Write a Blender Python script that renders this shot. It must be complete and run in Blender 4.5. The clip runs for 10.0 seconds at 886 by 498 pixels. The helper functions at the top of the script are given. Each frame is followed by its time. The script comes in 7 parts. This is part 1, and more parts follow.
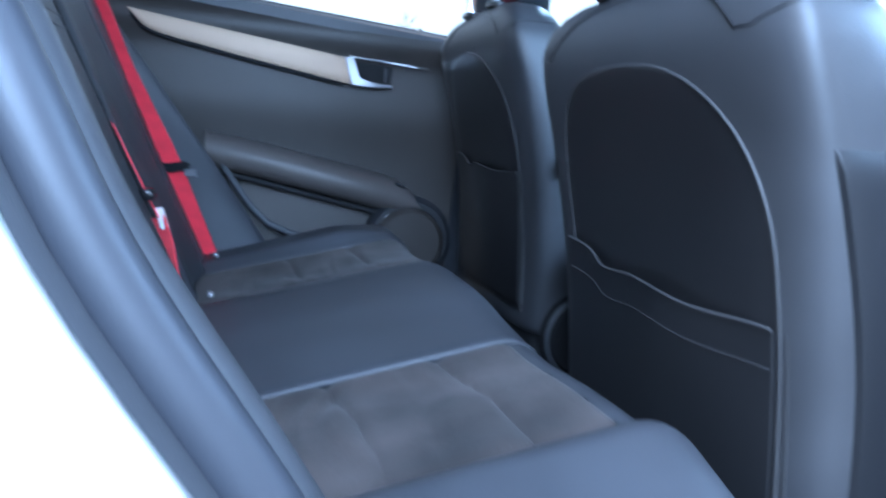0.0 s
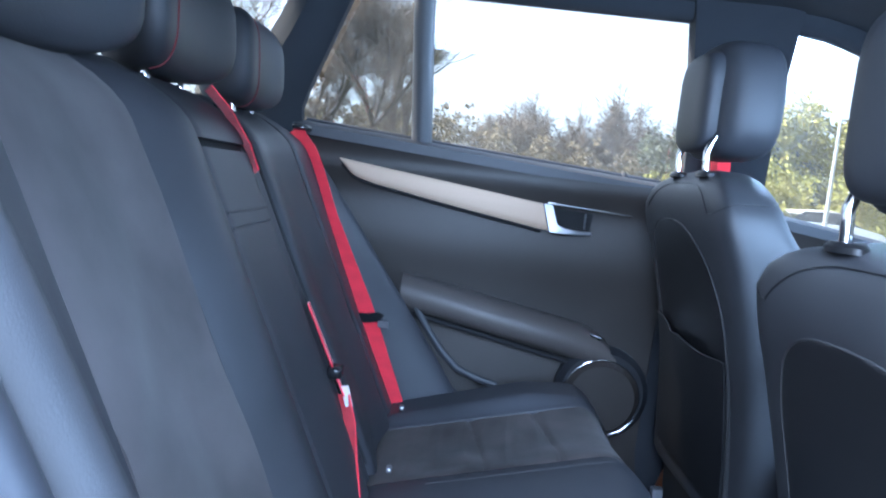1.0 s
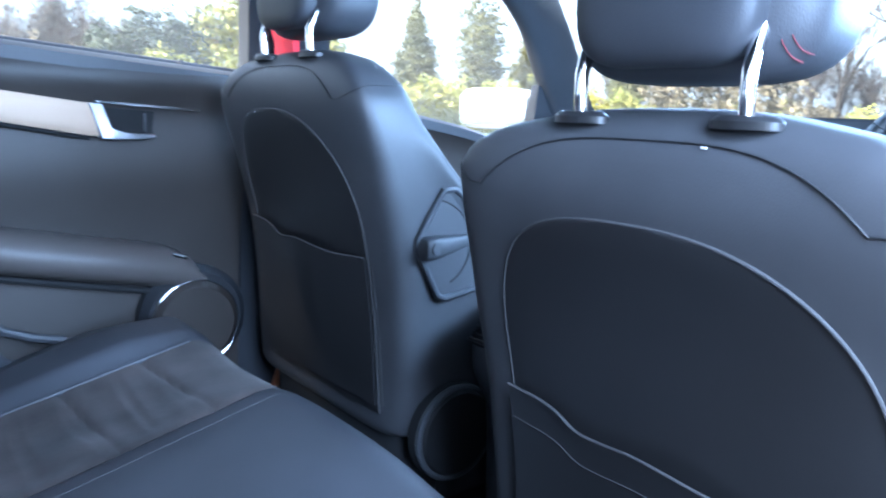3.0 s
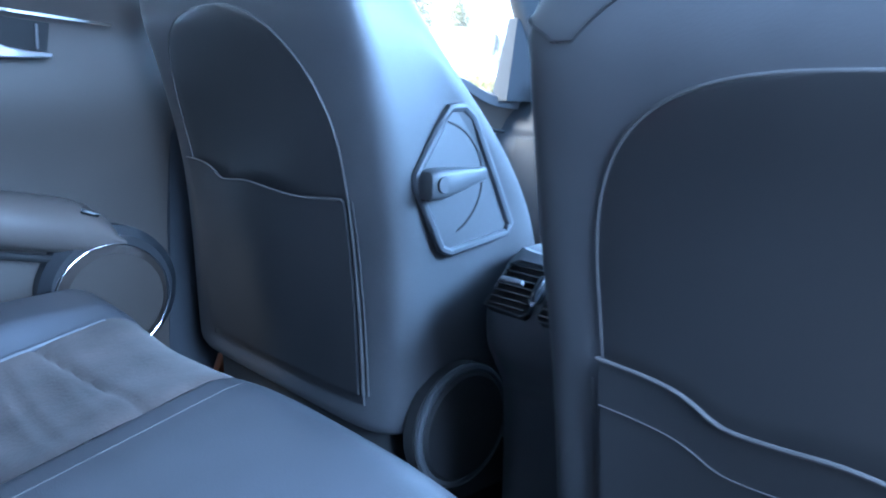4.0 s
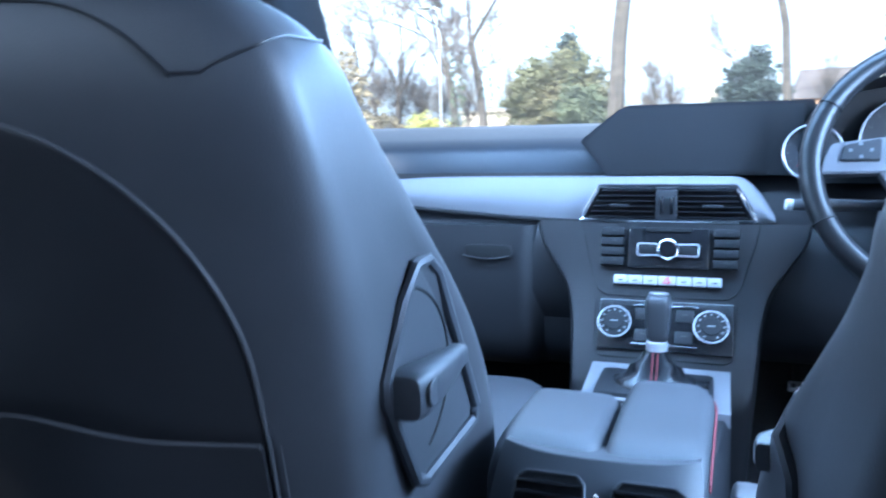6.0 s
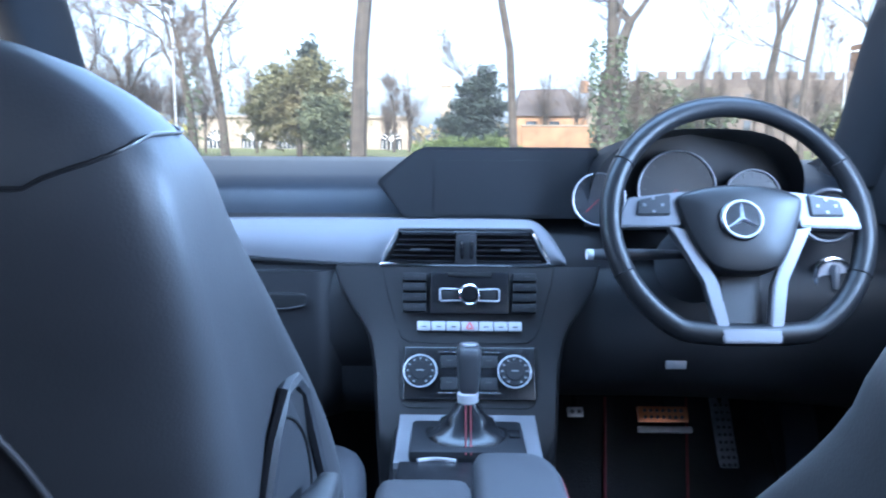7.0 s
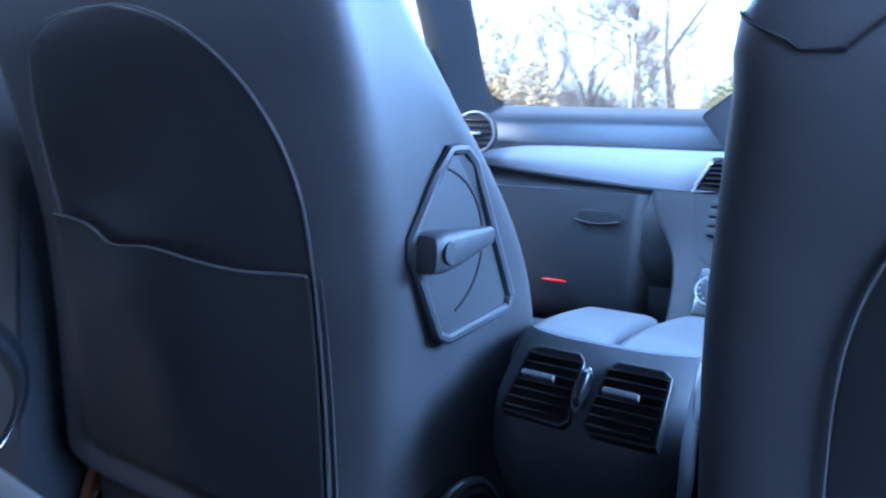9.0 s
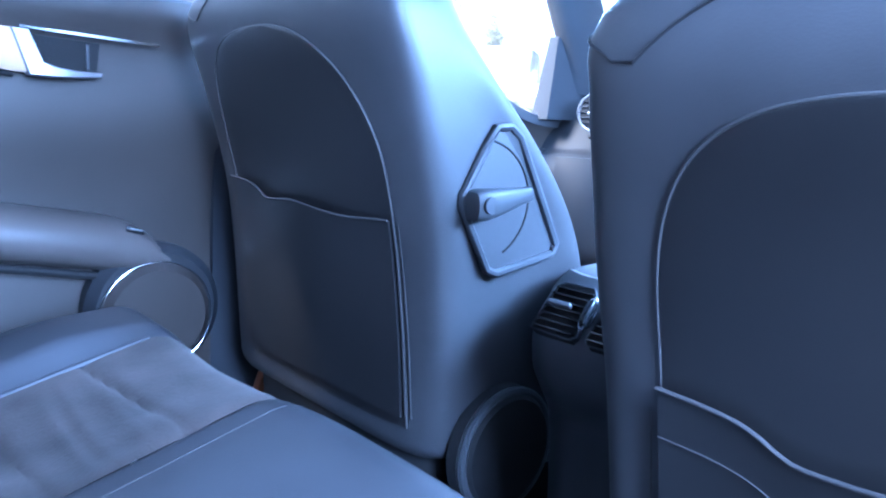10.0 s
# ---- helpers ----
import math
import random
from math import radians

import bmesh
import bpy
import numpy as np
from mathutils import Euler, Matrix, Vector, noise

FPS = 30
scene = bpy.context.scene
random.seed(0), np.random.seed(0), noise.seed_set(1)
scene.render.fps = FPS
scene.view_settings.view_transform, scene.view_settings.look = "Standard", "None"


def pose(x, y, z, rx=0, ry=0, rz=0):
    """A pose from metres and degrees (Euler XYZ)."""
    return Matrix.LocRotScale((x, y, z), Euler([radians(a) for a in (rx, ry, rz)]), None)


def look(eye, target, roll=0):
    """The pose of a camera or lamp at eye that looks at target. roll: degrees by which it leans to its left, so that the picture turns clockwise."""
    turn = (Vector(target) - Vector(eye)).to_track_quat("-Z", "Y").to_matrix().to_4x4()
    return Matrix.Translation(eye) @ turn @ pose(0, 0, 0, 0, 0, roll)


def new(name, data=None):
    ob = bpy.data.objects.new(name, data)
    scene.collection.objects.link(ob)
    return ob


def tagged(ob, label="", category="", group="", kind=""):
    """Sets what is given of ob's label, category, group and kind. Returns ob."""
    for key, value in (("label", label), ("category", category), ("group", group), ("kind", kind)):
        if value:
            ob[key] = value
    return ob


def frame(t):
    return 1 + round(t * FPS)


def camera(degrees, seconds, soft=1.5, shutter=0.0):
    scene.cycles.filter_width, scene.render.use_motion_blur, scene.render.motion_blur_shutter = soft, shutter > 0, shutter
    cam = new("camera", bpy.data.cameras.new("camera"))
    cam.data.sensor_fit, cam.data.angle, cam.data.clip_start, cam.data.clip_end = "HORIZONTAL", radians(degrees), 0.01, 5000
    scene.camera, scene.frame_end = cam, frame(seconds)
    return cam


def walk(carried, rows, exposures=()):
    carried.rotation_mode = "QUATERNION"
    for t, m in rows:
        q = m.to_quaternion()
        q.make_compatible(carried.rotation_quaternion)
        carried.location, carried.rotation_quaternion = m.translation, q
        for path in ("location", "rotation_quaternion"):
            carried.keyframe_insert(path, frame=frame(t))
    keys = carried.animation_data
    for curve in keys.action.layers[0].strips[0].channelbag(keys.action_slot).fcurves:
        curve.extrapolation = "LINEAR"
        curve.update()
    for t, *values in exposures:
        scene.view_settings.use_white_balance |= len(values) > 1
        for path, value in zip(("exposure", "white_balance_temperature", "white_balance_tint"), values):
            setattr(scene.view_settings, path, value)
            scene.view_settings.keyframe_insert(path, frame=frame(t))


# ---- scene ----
cam = camera(61.1, 10.0, soft=2.0, shutter=0.4)
PATH = [
    (0, (1.072, -0.426, 0.862), (-0.833, 0.108, 0.567), 4.9),
    (0.5, (1.024, -0.417, 0.966), (-0.952, -0.22, 0.727), 5.7),
    (1, (0.99, -0.407, 1.052), (-1.002, -0.416, 0.87), 6.2),
    (1.2, (0.987, -0.406, 1.062), (-1.006, -0.431, 0.898), 5.84),
    (1.5, (0.977, -0.424, 1.074), (-1.016, -0.353, 0.911), 4.4),
    (2, (0.935, -0.498, 1.051), (-0.988, 0.011, 0.844), 2.0),
    (2.5, (0.842, -0.551, 1.041), (-0.907, 0.37, 0.739), 1.7),
    (2.7, (0.799, -0.563, 1.037), (-0.854, 0.514, 0.707), 2.33),
    (3, (0.744, -0.552, 1.027), (-0.788, 0.686, 0.676), 2.3),
    (3.2, (0.701, -0.533, 1.007), (-0.774, 0.769, 0.649), 2.4),
    (4.3, (0.405, -0.437, 0.915), (-0.974, 0.955, 0.514), 1.8),
    (4.5, (0.356, -0.432, 0.917), (-0.996, 0.98, 0.496), 1.2),
    (4.8, (0.292, -0.411, 0.922), (-0.991, 1.063, 0.494), 0.18),
    (5, (0.255, -0.395, 0.932), (-0.954, 1.143, 0.518), -0.3),
    (5.2, (0.221, -0.389, 0.926), (-0.912, 1.225, 0.595), -0.6),
    (6.3, (0.042, -0.318, 1.042), (-0.45, 1.597, 0.74), -1.0),
    (6.5, (0.019, -0.303, 1.053), (-0.337, 1.644, 0.765), -0.8),
    (7, (-0.019, -0.275, 1.062), (-0.048, 1.704, 0.777), 0.3),
    (7.2, (-0.025, -0.272, 1.068), (-0.004, 1.707, 0.765), 0.0),
    (7.5, (-0.028, -0.269, 1.07), (-0.029, 1.705, 0.753), -0.4),
    (8, (0.043, -0.299, 1.037), (-0.338, 1.634, 0.693), -0.1),
    (8.2, (0.075, -0.313, 1.017), (-0.459, 1.586, 0.686), 0.73),
    (8.5, (0.128, -0.337, 0.972), (-0.632, 1.488, 0.671), 1.2),
    (9, (0.234, -0.387, 0.922), (-0.867, 1.259, 0.646), 2.5),
    (9.2, (0.272, -0.394, 0.92), (-0.928, 1.176, 0.609), 2.15),
    (9.5, (0.338, -0.414, 0.924), (-0.988, 1.041, 0.569), 2.7),
    (9.7, (0.392, -0.431, 0.926), (-1.006, 0.958, 0.586), 2.69),
    (10, (0.467, -0.455, 0.927), (-0.999, 0.86, 0.58), 2.2),
]
walk(cam, [(t, look(eye, target, roll)) for t, eye, target, roll in PATH],
     exposures=[(0, 2.82, 4950, 6), (0.4, 2.98, 5000, 7), (1, 3.0, 5150, 9), (2.5, 3.27, 4900, 8), (3.2, 3.68, 4950, 7), (4.3, 4.5, 4380, 3), (5, 4.65, 4300, 3), (5.7, 3.8, 4600, 6), (6.5, 3.2, 4950, 9),
                (7.5, 2.9, 4950, 11), (8.5, 3.27, 4600, 8), (9.0, 3.58, 4450, 11), (9.5, 4.08, 4350, 13), (10, 4.42, 4300, 14)])

# ---- world and light ----
world = bpy.data.worlds.new("sky")
scene.world = world
world.use_nodes = True
wn = world.node_tree.nodes
sky = wn.new("ShaderNodeTexSky")
sky.sky_type, sky.sun_disc = "NISHITA", False
sky.sun_elevation, sky.sun_rotation = radians(35), radians(173)
sky.dust_density, sky.ozone_density, sky.air_density = 3.0, 1.0, 1.0
wn["Background"].inputs["Strength"].default_value = 0.064
haze = wn.new("ShaderNodeHueSaturation")  # thin cloud whitens the whole sky
haze.inputs["Saturation"].default_value = 0.30
world.node_tree.links.new(sky.outputs["Color"], haze.inputs["Color"])
world.node_tree.links.new(haze.outputs["Color"], wn["Background"].inputs["Color"])
sun = new("sun", bpy.data.lights.new("sun", "SUN"))
sun.data.energy, sun.data.angle, sun.data.color = 2.4, radians(16), (1.0, 0.82, 0.60)
SUN_FROM = Vector((-0.10, -0.81, 0.58))
sun.rotation_mode = "QUATERNION"
sun.rotation_quaternion = SUN_FROM.to_track_quat("Z", "Y")
# area lamp added outside the open rear doorway, standing in for the sky's light
day = new("doorway_fill", bpy.data.lights.new("doorway_fill", "AREA"))
day.data.shape, day.data.size, day.data.size_y = "RECTANGLE", 0.7, 1.3
day.data.energy, day.data.color = 12.0, (0.68, 0.81, 1.0)
day.matrix_world = look((1.45, -0.42, 1.58), (-0.3, -0.26, 0.80))
# added area lamps for the sky's light: near front window, windscreen's upper edge
side_light = new("window_fill", bpy.data.lights.new("window_fill", "AREA"))
side_light.data.shape, side_light.data.size, side_light.data.size_y = "RECTANGLE", 0.46, 0.26
side_light.data.energy, side_light.data.color = 2.8, (0.60, 0.78, 1.0)
side_light.matrix_world = look((0.715, 0.47, 1.22), (-0.3, -0.20, 0.88))
# lamp added inside the rear screen to brighten the front seats' rear faces
rear_light = new("rear_screen_fill", bpy.data.lights.new("rear_screen_fill", "AREA"))
rear_light.data.shape, rear_light.data.size, rear_light.data.size_y = "RECTANGLE", 1.1, 0.34
rear_light.data.energy, rear_light.data.color = 0.45, (0.55, 0.76, 1.0)
rear_light.matrix_world = look((0, -1.58, 1.28), (0, 0.0, 1.05))
# lamp added under the far roof edge to brighten the driver's inner shoulder
far_light = new("far_window_fill", bpy.data.lights.new("far_window_fill", "AREA"))
far_light.data.shape, far_light.data.size, far_light.data.size_y = "RECTANGLE", 0.42, 0.05
far_light.data.energy, far_light.data.color = 7.0, (0.62, 0.80, 1.0)
far_light.matrix_world = look((-0.690, 0.46, 1.475), (0.5, 0.0, 1.05))
# fill lamp added under the windscreen's upper edge
front_light = new("windscreen_fill", bpy.data.lights.new("windscreen_fill", "AREA"))
front_light.data.shape, front_light.data.size, front_light.data.size_y = "RECTANGLE", 1.05, 0.15
front_light.data.energy, front_light.data.color = 1.15, (0.52, 0.74, 1.0)
front_light.matrix_world = look((0, 0.775, 1.325), (0, 0.34, 0.43))


# ---- materials ----
def material(name, base, rough=0.5, metal=0.0, grain=0.0, bump=0.0, vary=0.0, vary_scale=6.0, spread=0.0, sheen=0.0,
             spec=0.5, coat=0.0, cells=False, stretch=(1, 1, 1), tint=None):
    """A node material: grain is the size of the fine relief in metres, bump its height, vary and spread the large-scale change of colour and gloss."""
    m = bpy.data.materials.new(name)
    m.use_nodes = True
    n, l = m.node_tree.nodes, m.node_tree.links
    b = n["Principled BSDF"]
    b.inputs["Base Color"].default_value = (*base, 1)
    b.inputs["Roughness"].default_value = rough
    b.inputs["Metallic"].default_value = metal
    b.inputs["Specular IOR Level"].default_value = spec
    b.inputs["Sheen Weight"].default_value = sheen
    b.inputs["Coat Weight"].default_value = coat
    co = n.new("ShaderNodeTexCoord")
    mp = n.new("ShaderNodeMapping")
    mp.inputs["Scale"].default_value = stretch
    l.new(co.outputs["Object"], mp.inputs["Vector"])
    if vary or spread:
        big = n.new("ShaderNodeTexNoise")
        big.inputs["Scale"].default_value, big.inputs["Detail"].default_value = vary_scale, 5
        l.new(mp.outputs["Vector"], big.inputs["Vector"])
        if vary:
            r = n.new("ShaderNodeMix")
            r.data_type = "RGBA"
            low = [max(0.0, c * (1 - vary)) for c in base]
            high = [min(1.0, c * (1 + vary)) for c in (tint or base)]
            r.inputs["A"].default_value, r.inputs["B"].default_value = (*low, 1), (*high, 1)
            ramp = n.new("ShaderNodeMapRange")
            ramp.inputs["From Min"].default_value, ramp.inputs["From Max"].default_value = 0.3, 0.7
            l.new(big.outputs["Fac"], ramp.inputs["Value"])
            l.new(ramp.outputs["Result"], r.inputs["Factor"])
            l.new(r.outputs["Result"], b.inputs["Base Color"])
        if spread:
            q = n.new("ShaderNodeMapRange")
            q.inputs["To Min"].default_value, q.inputs["To Max"].default_value = max(0.02, rough - spread), min(1, rough + spread)
            l.new(big.outputs["Fac"], q.inputs["Value"])
            l.new(q.outputs["Result"], b.inputs["Roughness"])
    if bump:
        fine = n.new("ShaderNodeTexVoronoi" if cells else "ShaderNodeTexNoise")
        fine.inputs["Scale"].default_value = 1.0 / grain
        l.new(mp.outputs["Vector"], fine.inputs["Vector"])
        bp = n.new("ShaderNodeBump")
        bp.inputs["Strength"].default_value, bp.inputs["Distance"].default_value = 1.0, bump
        l.new(fine.outputs["Distance" if cells else "Fac"], bp.inputs["Height"])
        l.new(bp.outputs["Normal"], b.inputs["Normal"])
    return m


def glass(name, tint, gloss, veil=0.035):
    m = bpy.data.materials.new(name)
    m.use_nodes = True
    n, l = m.node_tree.nodes, m.node_tree.links
    n.remove(n["Principled BSDF"])
    clear, shine, mix = n.new("ShaderNodeBsdfTransparent"), n.new("ShaderNodeBsdfGlossy"), n.new("ShaderNodeMixShader")
    clear.inputs["Color"].default_value = (*tint, 1)
    shine.inputs["Roughness"].default_value = 0.02
    mix.inputs["Fac"].default_value = gloss
    # a thin translucent film added to lay pale haze over the view outside
    veil_white, film = n.new("ShaderNodeBsdfTranslucent"), n.new("ShaderNodeMixShader")
    veil_white.inputs["Color"].default_value = (0.9, 0.9, 0.88, 1)
    spots, span, co = n.new("ShaderNodeTexNoise"), n.new("ShaderNodeMapRange"), n.new("ShaderNodeTexCoord")
    spots.inputs["Scale"].default_value = 5.0
    span.inputs["To Min"].default_value, span.inputs["To Max"].default_value = veil * 0.6, veil * 1.4
    l.new(co.outputs["Object"], spots.inputs["Vector"])
    l.new(spots.outputs["Fac"], span.inputs["Value"])
    l.new(span.outputs["Result"], film.inputs["Fac"])
    l.new(clear.outputs[0], film.inputs[1])
    l.new(veil_white.outputs[0], film.inputs[2])
    l.new(film.outputs[0], mix.inputs[1])
    l.new(shine.outputs[0], mix.inputs[2])
    l.new(mix.outputs[0], n["Material Output"].inputs["Surface"])
    return m


LEATHER = material("black_leather", (0.038, 0.039, 0.045), 0.52, grain=0.0016, bump=0.00012, vary=0.18, vary_scale=9, spread=0.08, cells=True)
SEAT = material("seat_leather", (0.046, 0.046, 0.050), 0.5, grain=0.0016, bump=0.00006, vary=0.15, vary_scale=9, spread=0.08, cells=True)
VINYL = material("black_vinyl", (0.018, 0.0175, 0.0185), 0.36, grain=0.0012, bump=0.00007, vary=0.15, spread=0.06, cells=True)
SUEDE_BACK = material("grey_suede", (0.068, 0.061, 0.062), 0.9, grain=0.003, bump=0.00005, vary=0.4, vary_scale=7, sheen=0.08)
SUEDE = material("dark_suede", (0.042, 0.033, 0.030), 0.92, grain=0.004, bump=0.0006, vary=0.6, vary_scale=9, sheen=0.05)
PLASTIC = material("soft_black_plastic", (0.042, 0.043, 0.048), 0.5, grain=0.0012, bump=0.00010, vary=0.12, spread=0.05, cells=True)
# black door plastic with the warm light on it tinted into the colour
PANEL = material("door_panel_plastic", (0.027, 0.0215, 0.018), 0.50, grain=0.0014, bump=0.00010, vary=0.15, spread=0.06, cells=True)
GLOSSY = material("gloss_black", (0.012, 0.012, 0.014), 0.24, spread=0.05, vary=0.1)
ARMREST = material("armrest_vinyl", (0.090, 0.078, 0.072), 0.5, grain=0.0014, bump=0.0001, vary=0.12, spread=0.06, cells=True)
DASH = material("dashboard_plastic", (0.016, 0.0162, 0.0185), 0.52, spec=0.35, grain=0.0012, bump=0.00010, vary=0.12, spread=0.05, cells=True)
RIMGRIP = material("steering_leather", (0.013, 0.0128, 0.0138), 0.38, spec=0.32, grain=0.0014, bump=0.0001, vary=0.15, spread=0.06, cells=True)
SPOKE = material("spoke_silver", (0.15, 0.15, 0.162), 0.5, 0.7, vary=0.05, spread=0.05)
SWITCH = material("pale_switch_silver", (0.55, 0.55, 0.58), 0.4, 0.3, vary=0.06, spread=0.05)
COVER = material("satin_grey_plastic", (0.055, 0.057, 0.063), 0.36, grain=0.0012, bump=0.00005, vary=0.1, spread=0.05, cells=True)
BUCKLE = material("pale_plastic", (0.085, 0.082, 0.085), 0.4, vary=0.1, spread=0.05)
# near black, for dark parts and for recesses whose shade is painted
DARK = material("dark_cavity", (0.006, 0.006, 0.007), 0.8, grain=0.003, bump=0.0003, vary=0.2)
# the door strip's metal; warm light falling on it is put into the colour
ALU = material("brushed_aluminium_warm_lit", (0.50, 0.365, 0.26), 0.58, 0.25, grain=0.0006, bump=0.00004, vary=0.06, stretch=(3, 0.12, 3), spread=0.05)
ALUX = material("brushed_aluminium_dash", (0.215, 0.215, 0.235), 0.7, 0.3, grain=0.0006, bump=0.00004, vary=0.06, stretch=(0.12, 3, 3), spread=0.05)
# bluer than DASH: the sky's reflection in the pad is tinted into its colour
DASH_TOP = material("upper_dash_pad_sky_tinted", (0.018, 0.025, 0.036), 0.42, spec=0.45, grain=0.0012, bump=0.00010, vary=0.12, spread=0.05, cells=True)
DISPLAY = material("display_cover_black", (0.010, 0.011, 0.014), 0.55, grain=0.0012, bump=0.00006, vary=0.12, spread=0.05)
PEDAL = material("worn_pedal_steel", (0.24, 0.24, 0.26), 0.5, 0.6, vary=0.25, vary_scale=40)
LENS = material("red_lens", (0.50, 0.015, 0.012), 0.3, vary=0.1)
CHROME = material("chrome", (0.78, 0.78, 0.80), 0.12, 1.0, spread=0.05)
SATIN = material("satin_silver", (0.36, 0.36, 0.38), 0.42, 0.75, vary=0.05)
RED = material("red_webbing", (0.78, 0.030, 0.055), 0.75, grain=0.0022, bump=0.0004, vary=0.12, vary_scale=20, sheen=0.2, stretch=(1, 1, 2.5))
STITCH = material("red_stitching", (0.17, 0.025, 0.032), 0.8, grain=0.003, bump=0.0006)
PIPING = material("grey_piping", (0.046, 0.044, 0.045), 0.62, grain=0.002, bump=0.0002, vary=0.15)
CARPET = material("black_carpet", (0.014, 0.014, 0.016), 0.95, grain=0.003, bump=0.002, vary=0.3, sheen=0.1)
HEADLINER = material("dark_headliner", (0.020, 0.022, 0.027), 0.95, grain=0.0015, bump=0.0003, vary=0.1)
RUBBER = material("rubber_seal", (0.035, 0.037, 0.045), 0.45, grain=0.002, bump=0.0001, vary=0.15, spread=0.06)
WHITE = material("white_paint", (0.72, 0.72, 0.71), 0.22, vary=0.02, spread=0.03, coat=0.6)
WHITE_LABEL = material("white_label", (0.75, 0.75, 0.75), 0.6, vary=0.05)
GLASS = glass("clear_glass", (0.95, 0.965, 0.965), 0.03, 0.022)
# stronger painted haze on the side panes
GLASS_SIDE = glass("veiled_side_glass", (0.95, 0.965, 0.965), 0.03, 0.045)
TINTED = glass("tinted_glass", (0.86, 0.88, 0.88), 0.03)
SCREEN = material("instrument_glass", (0.02, 0.022, 0.026), 0.32, spread=0.05, vary=0.1)
MIRROR = material("mirror_glass", (0.50, 0.55, 0.60), 0.03, 1.0, vary=0.02)
AMBER = material("amber_metal", (0.42, 0.16, 0.08), 0.35, 0.8, vary=0.2)


# ---- helpers for building ----
def thing(name, at, label, category, group="", kind=""):
    ob = new(name)
    ob.location = at
    ob.empty_display_size = 0.05
    bpy.context.view_layer.update()
    return tagged(ob, label, category, group, kind)


def origin_of(ob):
    p = Vector()
    while ob:
        p = p + ob.location
        ob = ob.parent
    return p


def part(name, bm, mat, parent, label="", sharp=40, kind=""):
    """Links a bmesh, built in world places, as one mesh under a thing or a part."""
    me = bpy.data.meshes.new(name)
    bmesh.ops.recalc_face_normals(bm, faces=bm.faces[:])
    if parent:
        bmesh.ops.translate(bm, verts=bm.verts[:], vec=-origin_of(parent))
    bm.to_mesh(me)
    bm.free()
    me.materials.append(mat)
    me.shade_smooth()
    me.set_sharp_from_angle(angle=radians(sharp))
    ob = new(name, me)
    ob.parent = parent
    if label:
        ob["label"] = label
    if kind:
        ob["kind"] = kind
    return ob


def solid(name, bm, mat, label, category, kind="structure", sharp=40, group=""):
    return tagged(part(name, bm, mat, None, sharp=sharp), label, category, group, kind)


def loft(bm, loops, closed=True, caps=True):
    rows = [[bm.verts.new(p) for p in loop] for loop in loops]
    for a, b in zip(rows, rows[1:]):
        n = len(a)
        for i in range(n if closed else n - 1):
            j = (i + 1) % n
            bm.faces.new((a[i], a[j], b[j], b[i]))
    if caps and closed:
        for row in (rows[0], rows[-1]):
            bm.faces.new(row)
    return bm


def sheet(bm, f, nu, nv, depth=None):
    """A surface f(u, v), u and v from 0 to 1; depth, a vector, makes it a closed slab."""
    top = [[bm.verts.new(f(i / nu, j / nv)) for i in range(nu + 1)] for j in range(nv + 1)]
    for j in range(nv):
        for i in range(nu):
            bm.faces.new((top[j][i], top[j][i + 1], top[j + 1][i + 1], top[j + 1][i]))
    if depth is not None:
        d = Vector(depth)
        low = [[bm.verts.new(v.co + d) for v in row] for row in top]
        for j in range(nv):
            for i in range(nu):
                bm.faces.new((low[j][i], low[j + 1][i], low[j + 1][i + 1], low[j][i + 1]))
        rim = [(j, 0) for j in range(nv)] + [(nv, i) for i in range(nu)] + [(j, nu) for j in range(nv, 0, -1)] + [(0, i) for i in range(nu, 0, -1)]
        for k in range(len(rim)):
            (a, b), (c, d2) = rim[k], rim[(k + 1) % len(rim)]
            bm.faces.new((top[a][b], top[c][d2], low[c][d2], low[a][b]))
    return bm


def tube(bm, pts, r, seg=8, closed=False, flat=1.0, side=None):
    """A tube along pts; r is a radius or a list; flat squeezes it along `side`."""
    pts = [Vector(p) for p in pts]
    n = len(pts)
    rs = r if isinstance(r, (list, tuple)) else [r] * n
    ref = Vector(side) if side else None
    loops, prev = [], None
    for k, p in enumerate(pts):
        a = pts[(k - 1) % n] if (k or closed) else p
        b = pts[(k + 1) % n] if (k < n - 1 or closed) else p
        d = (b - a).normalized()
        if ref is not None:
            x = (ref - d * ref.dot(d)).normalized()
        else:
            x = prev - d * prev.dot(d) if prev is not None else d.orthogonal()
            x.normalize()
        prev = x
        y = d.cross(x)
        loops.append([p + x * (rs[k] * flat * math.cos(2 * math.pi * s / seg)) + y * (rs[k] * math.sin(2 * math.pi * s / seg)) for s in range(seg)])
    if closed:
        loops.append(loops[0])
        rows = [[bm.verts.new(q) for q in lp] for lp in loops[:-1]]
        rows.append(rows[0])
        for a, b in zip(rows, rows[1:]):
            for i in range(seg):
                j = (i + 1) % seg
                bm.faces.new((a[i], a[j], b[j], b[i]))
    else:
        loft(bm, loops)
    return bm


def strap(bm, pts, width, across, thick=0.002):
    """A flat band along pts, its width laid along `across`."""
    pts = [Vector(p) for p in pts]
    loops = []
    for k, p in enumerate(pts):
        d = (pts[min(k + 1, len(pts) - 1)] - pts[max(k - 1, 0)]).normalized()
        a = Vector(across)
        a = (a - d * a.dot(d)).normalized() * (width / 2)
        n = d.cross(a).normalized() * (thick / 2)
        loops.append([p - a - n, p + a - n, p + a + n, p - a + n])
    return loft(bm, loops)


